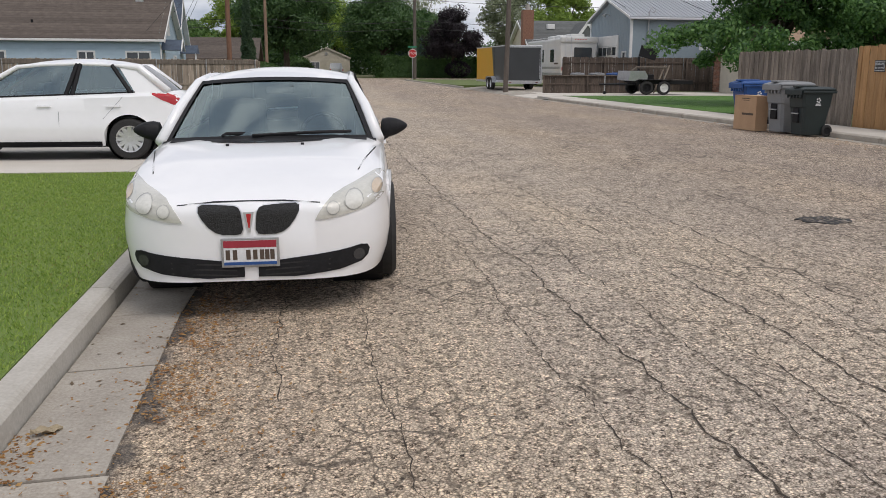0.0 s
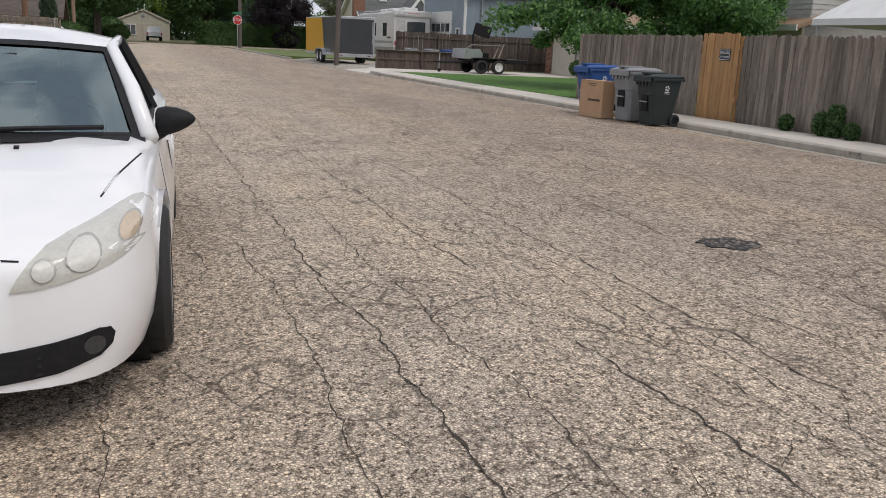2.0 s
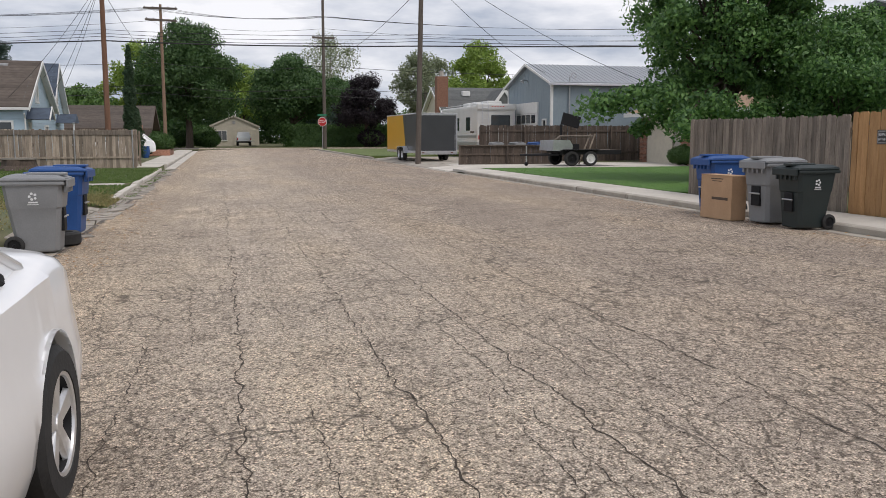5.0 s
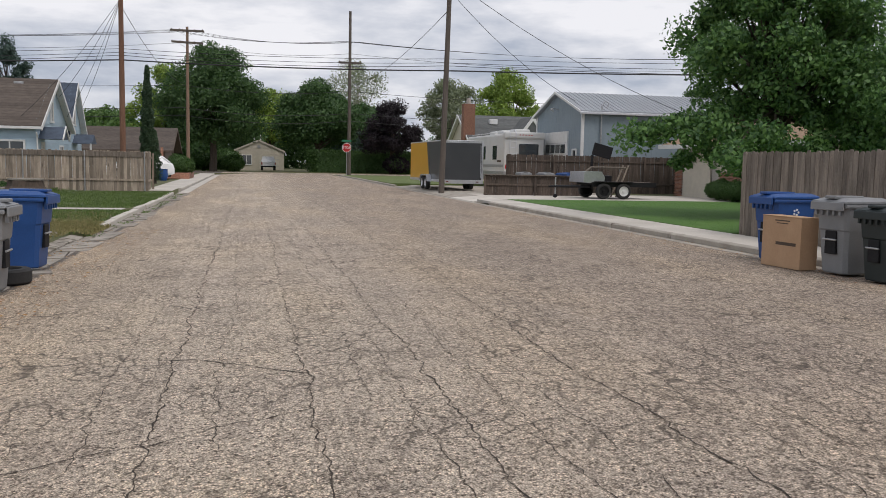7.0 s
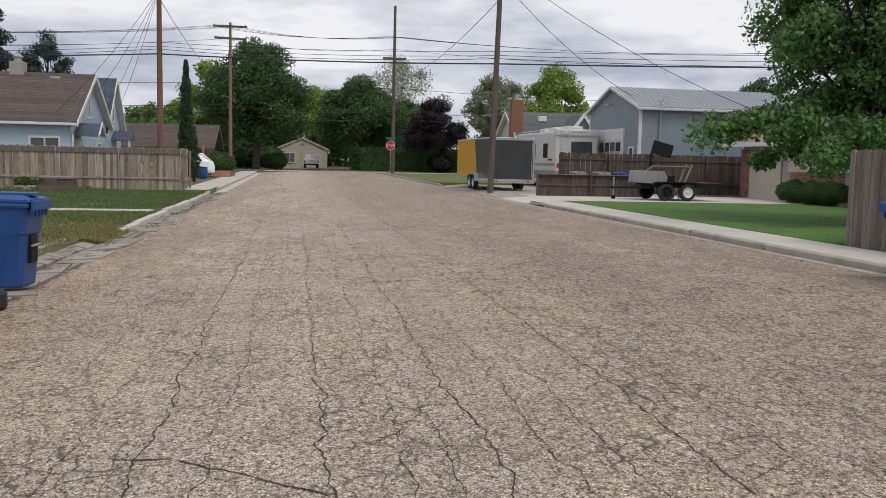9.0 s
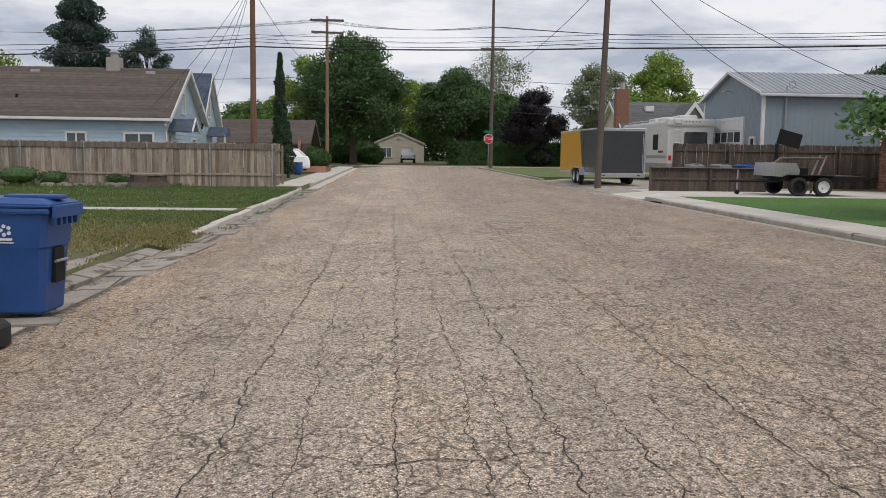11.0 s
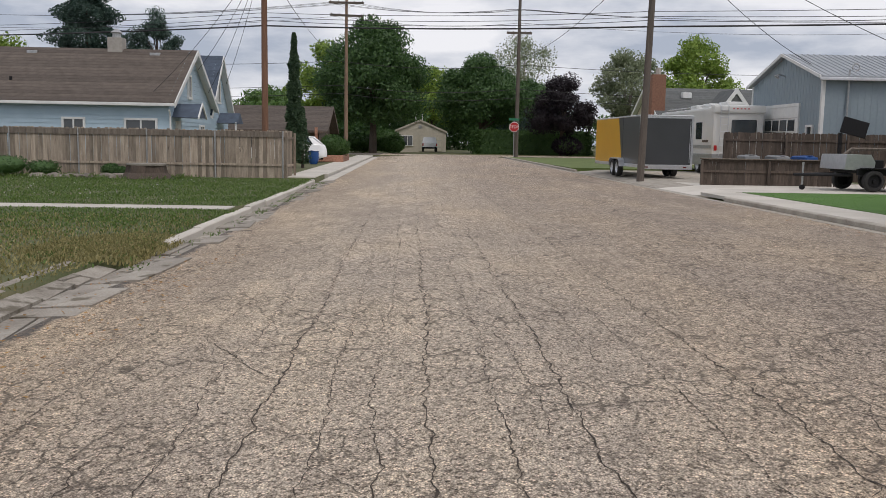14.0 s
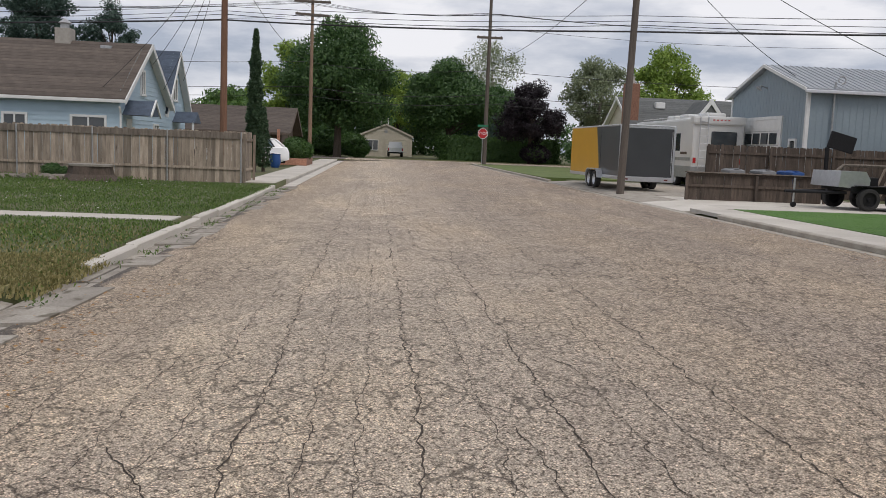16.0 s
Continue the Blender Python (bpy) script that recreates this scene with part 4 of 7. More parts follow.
def tree(x, y, h, rx, material, label, clear=2.0, clumps=60, per=110, size=0.16, bark=None, seed=0, top=0.75, trunk=0.2, name="tree", rz=None, extra=(), puff=0.3, mild=0.5):
    """Tapered trunk, limbs to the clumps, crown of many leaves with gaps."""
    rnd = np.random.default_rng(seed + 100)
    z = lot_z(x, y)
    e = empty(name, pose(x, y, z), label, "tree")
    rz = rz or (h - clear) / 2
    cz = h - rz
    cs = []
    while len(cs) < clumps:
        p = rnd.uniform(-1, 1, 3)
        r = np.linalg.norm(p)
        if 0.35 < r < 1 and (p[2] > -0.75):
            k = 1 - 0.25 * max(0, p[2]) / max(top, 0.1)
            cs.append((p[0] * rx * k * 0.88, p[1] * rx * k * 0.88, cz + p[2] * rz * 0.9))
    cs += [tuple(q) for q in extra]
    rs = [np.array([1, 1, 0.75]) * rx * puff * rnd.uniform(0.6, 1.25) * (mild if i >= clumps else 1) for i in range(len(cs))]
    bm = nb()
    fork = max(clear * 1.1, h * 0.3)
    tube(bm, [(0, 0, -0.2), (0.05, 0, fork * 0.5), (0, 0.05, fork), (0.05, 0, h * 0.75)], [trunk * 1.25, trunk, trunk * 0.85, trunk * 0.2], 10)
    for c in cs[::3]:
        b = Vector((0, 0, fork * rnd.uniform(0.75, 1.3)))
        m = b.lerp(Vector(c), 0.55) + Vector((0, 0, 0.08 * h * rnd.random()))
        tube(bm, [b, m, c], [trunk * 0.42, trunk * 0.2, 0.015], 6, cap=False)
    part("trunk", bm, bark or BARK, e, smooth=True)
    v, f = leaves(rnd, cs, rs, int(per * 2.3), size * 0.62)
    soup("crown", v, f, material, e)
    return e


def shrub(name, x, y, r, h, material, label, seed=0, n=2200, size=0.045, z=None, boxy=False, ry=None):
    rnd = np.random.default_rng(seed + 500)
    e = empty(name, pose(x, y, lot_z(x, y) if z is None else z), label, "shrub" if not boxy else "hedge")
    if boxy:
        c = rnd.uniform(-1, 1, (n, 3))
        k = rnd.integers(0, 3, n)
        c[np.arange(n), k] = np.sign(c[np.arange(n), k])
        c = c * (1 + 0.05 * rnd.normal(size=(n, 1))) * np.array([r, ry or r, h / 2]) + (0, 0, h / 2)
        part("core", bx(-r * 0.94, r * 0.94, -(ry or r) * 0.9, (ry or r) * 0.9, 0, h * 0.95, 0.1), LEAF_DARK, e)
    else:
        d = rnd.normal(size=(n, 3))
        d /= np.linalg.norm(d, axis=1)[:, None]
        lump = 1 + 0.12 * np.sin(5 * d[:, :1] + seed) * np.cos(4 * d[:, 1:2])
        c = d * lump * rnd.uniform(0.75, 1.03, (n, 1)) * np.array([r, r, h / 2]) + (0, 0, h * 0.5)
        c = c[c[:, 2] > 0.02]
        bm = nb()
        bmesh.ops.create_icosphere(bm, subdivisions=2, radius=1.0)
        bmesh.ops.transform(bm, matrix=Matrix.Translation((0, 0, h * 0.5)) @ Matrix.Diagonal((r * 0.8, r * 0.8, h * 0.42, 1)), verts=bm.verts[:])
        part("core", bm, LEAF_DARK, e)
    v, f = leaves(rnd, c, [np.array([1, 1, 1]) * size] * len(c), 2, size)
    soup("foliage", v, f, material, e)
    return e


def conifer(x, y, h, r, material, label, seed=0, n=5200, size=0.14, name="tree", columnar=False):
    rnd = np.random.default_rng(seed + 900)
    e = empty(name, pose(x, y, lot_z(x, y)), label, "tree")
    part("trunk", tube(nb(), [(0, 0, -0.2), (0, 0, h * 0.9)], [r * 0.12 + 0.05, 0.02], 8), BARK, e)
    t = rnd.random(n) ** 0.8
    if columnar:
        prof = r * np.minimum(1, 4 * t + 0.55) * (1.005 - t) ** 0.6 * 1.05
        lump = 1 + 0.14 * np.sin(t * 31 + seed) + 0.08 * np.sin(t * 77)
    else:
        prof = r * (1.02 - t) ** 0.8
        lump = 0.6 + 0.55 * np.abs(np.sin(t * 26))
    a = rnd.uniform(0, 2 * np.pi, n)
    q = prof * lump * rnd.uniform(0.55, 1.05, n) * (1 + 0.2 * np.sin(a * 5 + t * 40))
    c = np.stack([np.cos(a) * q, np.sin(a) * q, 0.06 * h + t * h * 0.95], 1)
    v, f = leaves(rnd, c, [np.array([1, 1, 1]) * size] * n, 3, size)
    soup("crown", v, f, material, e)
    return e


low = [(-4.75 + 0.5 * k, -0.05 * k, 2.35 + 0.13 * k) for k in range(6)] + [(-2.9 + 0.62 * k, -2.3 + 0.5 * (k % 2), 1.75 + 0.3 * (k % 3)) for k in range(9)] + [(-2.6 + 0.7 * k, 1.0 - 0.5 * k, 1.7 + 0.3 * (k % 2)) for k in range(5)] + [(-3.2 + 0.5 * k, -0.8 - 0.2 * k, 2.3 + 0.3 * (k % 2)) for k in range(5)]
tree(15.8, 32.0, 9.9, 3.15, LEAF_MAPLE, "large dark green maple tree behind the fence", 1.5, 150, 190, 0.13, seed=1, extra=low, trunk=0.2, puff=0.25, mild=0.8)
tree(19.7, 31.4, 5.8, 2.4, LEAF_MAPLE, "smaller green maple tree in the back garden", 1.4, 80, 200, 0.12, seed=18, trunk=0.14, puff=0.3)
tree(17.6, 28.6, 4.6, 2.0, LEAF_MAPLE, "low green tree behind the board fence", 1.2, 50, 170, 0.11, seed=19, trunk=0.1, puff=0.32)
tree(-4.3, 119, 15.6, 6.9, LEAF_DARK, "large round dark green street tree", 1.6, 150, 170, 0.28, seed=3, puff=0.27, trunk=0.4)
tree(9.0, 127, 12.3, 6.1, LEAF_DARK, "spreading green tree over the hedge", 2.2, 120, 170, 0.3, seed=4, trunk=0.3)
tree(3.6, 165, 14.0, 6.5, LEAF_LIGHT, "light green tree behind the white house", 3, 55, 150, 0.34, seed=5, trunk=0.3)
tree(-10.5, 128, 13.5, 5, LEAF_LIGHT, "light green tree far down the street", 2, 50, 140, 0.34, seed=6, trunk=0.3)
tree(17.8, 156, 18.5, 7.0, LEAF_PALE, "tall thinly leaved pale tree", 4, 60, 60, 0.26, PALE_BARK, 7, trunk=0.3)
tree(17.4, 109.5 + 7, 9.4, 4.1, LEAF_PURPLE, "dark purple-leaved plum tree", 1.0, 60, 190, 0.2, seed=8, trunk=0.18)
tree(29.5, 106, 12.3, 4.6, LEAF_LIGHT, "bright green tree behind the grey house", 2, 55, 170, 0.26, seed=9, trunk=0.25)
tree(25.5, 118, 12.6, 4.6, LEAF_PALE, "grey-green tree behind the roofs", 3, 50, 110, 0.26, PALE_BARK, 10, trunk=0.25)
tree(17.0, 140, 10.5, 6.0, LEAF_DARK, "dark green tree behind the hedge", 1.5, 50, 130, 0.34, seed=11, trunk=0.3)
tree(33.0, 122, 9.5, 6.0, LEAF_MID, "green tree among the roofs", 1.5, 45, 130, 0.34, seed=12, trunk=0.3)
tree(54, 105, 12.5, 3.6, LEAF_DARK, "dark tree behind the workshop roof", 3, 40, 120, 0.28, seed=13, trunk=0.25)
tree(-21, 150, 9.3, 6, LEAF_MID, "distant green tree behind the brown house", 2, 45, 120, 0.4, seed=14, trunk=0.3)
tree(-34, 140, 12, 7, LEAF_DARK, "distant dark green tree behind the roofs", 2, 45, 120, 0.4, seed=15, trunk=0.3)
tree(-17.6, 79, 10.3, 1.9, LEAF_SPRUCE, "thin dark evergreen behind the blue house", 5.2, 44, 130, 0.14, seed=16, trunk=0.14, puff=0.36)
conifer(-22.3, 79, 14.2, 4.1, LEAF_SPRUCE, "blue-green spruce tree behind the blue house", 1, n=26000, size=0.085)
tree(-32, 82, 13.0, 3.6, LEAF_LIGHT, "light green tree beside the spruce", 3, 40, 120, 0.24, seed=17, trunk=0.2)
conifer(13.6, 132, 9.5, 2.8, LEAF_SPRUCE, "dark spruce behind the hedge", 2, n=3000)
conifer(-5.86, 62.4, 6.85, 0.44, LEAF_JUNIPER, "tall narrow columnar juniper", 3, n=9000, size=0.06, columnar=True)
conifer(-5.6, 63.8, 3.2, 0.38, LEAF_JUNIPER, "smaller narrow columnar juniper beside it", 4, n=2200, size=0.05, columnar=True)
shrub("hedge", 14.8, 122, 6.7, 2.7, LEAF_HEDGE, "long clipped green hedge across the junction", 1, n=9000, size=0.12, boxy=True, ry=1.0)
shrub("bush", 18.0, 116, 1.7, 2.2, LEAF_PURPLE, "low dark purple bush under the plum tree", 2, n=1500, size=0.12)
for k, (sx, sy, sr) in enumerate(((-5.3, 77.5, 0.85), (-4.8, 78.6, 0.7), (-5.0, 80.5, 0.6))):
    shrub("shrub", sx, sy, sr, sr * 1.75, LEAF_HEDGE, "clipped round green shrub in a raised bed", 10 + k, n=1500, size=0.06, z=lot_z(-5, 78) + 0.35)
for k, (sx, sy) in enumerate(((21.7, 45.2), (21.7, 43.75), (21.6, 42.3))):
    shrub("shrub", sx, sy, 0.72, 0.98, LEAF_HEDGE, "clipped round green bush by the brick wall", 20 + k, n=3200, size=0.035, z=ZR)
for k, (sx, sy, sr, sh) in enumerate(((10.58, 15.3, 0.17, 0.62), (10.6, 13.6, 0.12, 0.34), (10.6, 16.6, 0.13, 0.3), (10.57, 15.62, 0.15, 0.45), (10.6, 14.9, 0.12, 0.3), (-14.9, 49.6, 0.9, 0.8), (-13.6, 49.9, 0.6, 0.6), (-11.2, 50.2, 0.35, 0.5), (-10.7, 49.9, 0.3, 0.4))):
    shrub("weed_clump", sx, sy, sr, sh, LEAF_DARK, "leafy green weeds at the foot of the fence", 30 + k, n=700, size=0.035)


def woods(x0, x1, y, n, h, seed):
    rnd = np.random.default_rng(seed)
    c = np.stack([rnd.uniform(x0, x1, n), y + rnd.uniform(-8, 8, n), 0 * rnd.random(n)], 1)
    top = h * (0.6 + 0.4 * np.abs(np.sin(c[:, 0] * 0.21 + seed)) * rnd.uniform(0.7, 1, n))
    c[:, 2] = rnd.random(n) ** 0.7 * top
    v, f = leaves(rnd, c, [np.array([1.6, 1.6, 1.2])] * n, 60, 0.32)
    return tagged(soup("far_woods", v, f, LEAF_DARK if seed % 2 else LEAF_MID), "distant belt of green trees beyond the houses", "trees", kind="stuff")


woods(-140, 190, 190, 1500, 8.5, 1)
woods(-70, -12, 132, 400, 6.5, 2)
woods(28, 120, 135, 500, 6.5, 3)

for k, (sx, sy, sr, sh) in enumerate(((-2.9, 133, 1.9, 3.0), (-9, 120, 2.2, 2.4), (-6, 124, 2.4, 2.2), (-2.2, 122, 1.8, 2.0), (-11.5, 112, 1.6, 1.8))):
    shrub("shrub", sx, sy, sr, sh, LEAF_HEDGE, "dark green shrubs under the street trees", 60 + k, n=1500, size=0.12)
woods(-14, 1.5, 150, 260, 6.0, 5)
woods(0, 24, 178, 300, 9.0, 7)


# ---------------- buildings ----------------
def window(parent, m, w, h, label="white-framed window", bars=1):
    """A window in the plane x-z of m, looking along -y."""
    e = part("window", bx(-w / 2, w / 2, -0.01, 0.04, 0, h), WINDOW_GLASS, parent, label, m)
    for a in ((-w / 2 - 0.1, -w / 2, -0.04, h + 0.1), (w / 2, w / 2 + 0.1, -0.04, h + 0.1)):
        part("frame", bx(a[0], a[1], -0.06, 0.03, a[2], a[3], 0.005), WHITE_TRIM, e)
    part("frame", bx(-w / 2, w / 2, -0.06, 0.03, h, h + 0.1, 0.005), WHITE_TRIM, e)
    part("sill", bx(-w / 2 - 0.12, w / 2 + 0.12, -0.09, 0.03, -0.1, 0, 0.005), WHITE_TRIM, e)
    for k in range(bars):
        x = -w / 2 + w * (k + 1) / (bars + 1)
        part("mullion", bx(x - 0.035, x + 0.035, -0.045, 0.0, 0, h), WHITE_TRIM, e)
    return e


def gable_house(name, m, L, W, eave, ridge, label, wall, roof, over=0.35, lap=0.2, courses=True, trim=WHITE_TRIM, shingle=0.28):
    """House with its ridge along x; the gable stands at x=0, the house runs to x=-L, from y=0 to y=W."""
    e = empty(name, m, label, "house")
    z0 = -0.2
    prof = [(0, z0), (W, z0), (W, eave), (W / 2, ridge), (0, eave)]
    part("wall", prism(nb(), prof, "x", -L, 0), wall, e)
    if courses:
        z = 0.1
        while z < ridge - 0.15:
            k = 0 if z < eave else (z - eave) / (ridge - eave) * W / 2
            part("siding_board", prism(nb(), [(0.0, z), (0.028, z), (0.008, z + lap), (0.0, z + lap)], "y", k + 0.02, W - k - 0.02), wall, e)
            if z < eave - lap:
                part("siding_board", prism(nb(), [(0.0, z), (-0.028, z), (-0.008, z + lap), (0.0, z + lap)], "x", -L, 0.0), wall, e)
            z += lap
    s = (ridge - eave) / (W / 2)
    th = 0.12
    for side in (0, 1):
        f = (lambda y: y) if side == 0 else (lambda y: W - y)
        slab = [(f(-over), eave - over * s + 0.02), (f(W / 2), ridge + 0.02), (f(W / 2), ridge + 0.02 + th), (f(-over), eave - over * s + 0.02 + th)]
        r = part("roof", prism(nb(), slab, "x", -L - over, over), roof, e)
        n = int(math.hypot(W / 2 + over, (W / 2 + over) * s) / shingle)
        for i in range(n):
            ya = -over + (W / 2 + over) * i / n
            yb = -over + (W / 2 + over) * (i + 1) / n
            za, zb = eave + ya * s + 0.02 + th, eave + yb * s + 0.02 + th
            part("shingle_course", prism(nb(), [(f(ya), za + 0.002), (f(ya), za + 0.012), (f(yb), zb + 0.005), (f(yb), zb + 0.002)], "x", -L - over, over), roof, r)
        part("bargeboard", prism(nb(), [(f(-over), eave - over * s - 0.1), (f(W / 2), ridge - 0.1), (f(W / 2), ridge + 0.15), (f(-over), eave - over * s + 0.15)], "x", over, over + 0.045), trim, e)
        part("soffit", prism(nb(), [(f(-over), eave - over * s - 0.012), (f(W / 2), ridge - 0.012), (f(W / 2), ridge + 0.017), (f(-over), eave - over * s + 0.017)], "x", 0.03, over), trim, e)
        part("gutter", bx(-L - over, over, f(-over) - 0.05, f(-over) + 0.05, eave - over * s - 0.04, eave - over * s + 0.1, 0.02), trim, e)
    return e


HB = (-10.72, 56.6)
h1 = gable_house("house", pose(HB[0], HB[1], ZL), 26, 8.2, 3.17, 5.68, "pale blue clapboard house with a brown shingle roof", BLUE_SIDING, SHINGLE)
for wx, ww in ((-1.25, 1.3), (-4.25, 0.85), (-9.5, 1.3), (-15.0, 0.9)):
    window(h1, pose(wx, -0.03, 1.78), ww, 0.5)
window(h1, pose(0.03, 3.6, 3.5, 0, 0, 90), 0.55, 1.0, "narrow gable window with a white frame")
window(h1, pose(0.03, 6.0, 1.1, 0, 0, 90), 0.8, 1.0)
por = part("porch_roof", prism(nb(), [(0.0, 2.55), (1.6, 2.55), (0.8, 3.2)], "x", -0.1, 1.2), SHINGLE_BLUE, h1, "small slate-blue porch roof", m=pose(0, 0.4, -0.1))
part("bargeboard", prism(nb(), [(0, 2.48), (0.8, 3.12), (1.6, 2.48), (1.6, 2.6), (0.8, 3.26), (0, 2.6)], "x", 1.2, 1.26), WHITE_TRIM, por)
part("door", bx(0.0, 0.06, 1.0, 1.8, 0.3, 2.3, 0.01), WHITE_TRIM, h1, "white side door")
part("downpipe", tube(nb(), [(0.08, -0.08, 0), (0.08, -0.08, 2.5), (0.1, -0.3, 2.75)], 0.045, 8), WHITE_TRIM, h1, "white downpipe")
ch = part("chimney", bx(-3.95, -3.25, 3.8, 4.5, 4.8, 6.35, 0.02), MORTAR, h1, "pale stone chimney with a cap")
part("cap", tube(nb(), [(-3.6, 4.15, 6.35), (-3.6, 4.15, 6.55), (-3.6, 4.15, 6.6), (-3.6, 4.15, 6.8)], [0.2, 0.2, 0.3, 0.06], 10), STEEL, ch)
for vx in (-1.6, -7.5, -11.0):
    part("roof_vent", bx(vx - 0.25, vx + 0.25, 3.55, 3.8, 5.4, 5.62, 0.03), STEEL, h1, "grey roof vent")
part("vent_pipe", tube(nb(), [(-7.5, 1.2, 3.6), (-7.5, 1.2, 4.2)], 0.07, 8), BLACK, h1, "dark vent pipe")
h2 = gable_house("house", pose(-10.95, 65.0, ZL), 8, 5.4, 3.05, 6.08, "pale blue gabled wing with a slate-blue roof", BLUE_SIDING, SHINGLE_BLUE)
window(h2, pose(0.03, 2.7, 3.6, 0, 0, 90), 0.8, 1.1, "gable window with white frames")
por2 = part("porch_roof", prism(nb(), [(0.0, 2.4), (1.8, 2.4), (0.9, 3.0)], "x", 0.0, 1.2), SHINGLE_BLUE, h2, "small slate-blue porch roof", m=pose(0, 2.2, 0))
part("post", bx(1.05, 1.15, 2.25, 2.35, 0, 2.45), WHITE_TRIM, h2)

h3 = gable_house("house", pose(-6.9, 84.5, lot_z(-6, 80)), 18, 9, 2.3, 4.05, "low brown house with a wide shingle roof", DARK_WALL, SHINGLE, over=0.7, courses=False, trim=BOARD_DARK)
window(h3, pose(-5.5, -0.03, 0.8), 1.6, 1.2)
window(h3, pose(-10.5, -0.03, 0.8), 1.6, 1.2)
part("carport_post", bx(-0.2, 0.0, -1.2, -1.0, 0, 2.4), BRICK, h3, "brick post")
part("chimney", bx(-9.6, -8.7, 4.0, 4.8, 3.8, 5.3), BRICK, h3, "brick chimney")
# white house and its gable across the junction
h4 = gable_house("house", pose(-2.2, 140, lot_z(4, 130), 0, 0, -90), 9, 7.3, 2.7, 4.25, "small cream house with a pale gable and garage", RV_TAN, SHINGLE_GREY, courses=False, over=0.12, trim=RV_TAN)
gd = part("garage_door", bx(0.03, 0.08, 3.7, 6.6, 0, 2.15, 0.01), CREAM, h4, "cream garage door")
for k in range(3):
    part("panel_joint", bx(0.08, 0.09, 3.7, 6.6, 0.5 * (k + 1), 0.5 * (k + 1) + 0.04), STEEL, gd)
for a in ((3.55, 3.7), (6.6, 6.75)):
    part("door_frame", bx(0.0, 0.1, a[0], a[1], 0, 2.3), RV_TAN, h4)
part("door_frame", bx(0.0, 0.1, 3.7, 6.6, 2.15, 2.3), RV_TAN, h4)
window(h4, pose(0.03, 1.55, 0.75, 0, 0, 90), 2.0, 1.3, bars=2)
part("gable_vent", tube(nb(), [(0.0, 3.65, 3.35), (0.06, 3.65, 3.35)], 0.25, 14), STEEL, h4, "round gable vent")
for k in (3.0, 3.9):
    part("flue", tube(nb(), [(-2, k, 3.6), (-2, k, 5.2)], 0.1, 10), WHITE_TRIM, h4, "white flue pipe")
# grey-roofed house behind the workshop
h5 = gable_house("house", pose(18.3, 88, lot_z(20, 80), 0, 0, 180), 19, 9.5, 2.9, 5.6, "low house with a grey shingle roof and brick chimney", CREAM, SHINGLE_GREY, courses=False)
c5 = part("chimney", bx(-0.4, 0.6, 7.2, 8.0, 2.0, 6.5, 0.02), BRICK, h5, "red brick chimney")
part("cap", tube(nb(), [(0.1, 7.6, 6.5), (0.1, 7.6, 7.0)], [0.22, 0.18], 8), MORTAR, c5)
part("dormer", prism(nb(), [(-6.2, 3.3), (-3.2, 3.3), (-4.7, 5.4)], "y", 7.0, 10.5), SHINGLE_GREY, h5, "small gabled dormer")
part("bargeboard", prism(nb(), [(-6.4, 3.2), (-4.7, 5.5), (-3.0, 3.2), (-3.3, 3.2), (-4.7, 5.1), (-6.1, 3.2)], "y", 10.5, 10.6), WHITE_TRIM, h5)
for vx in (-2.5, -8.5, -11.0):
    part("skylight", bx(vx - 0.35, vx + 0.35, 5.9, 6.4, 4.9, 5.35, 0.05), WHITE_TRIM, h5, "small white roof vent")


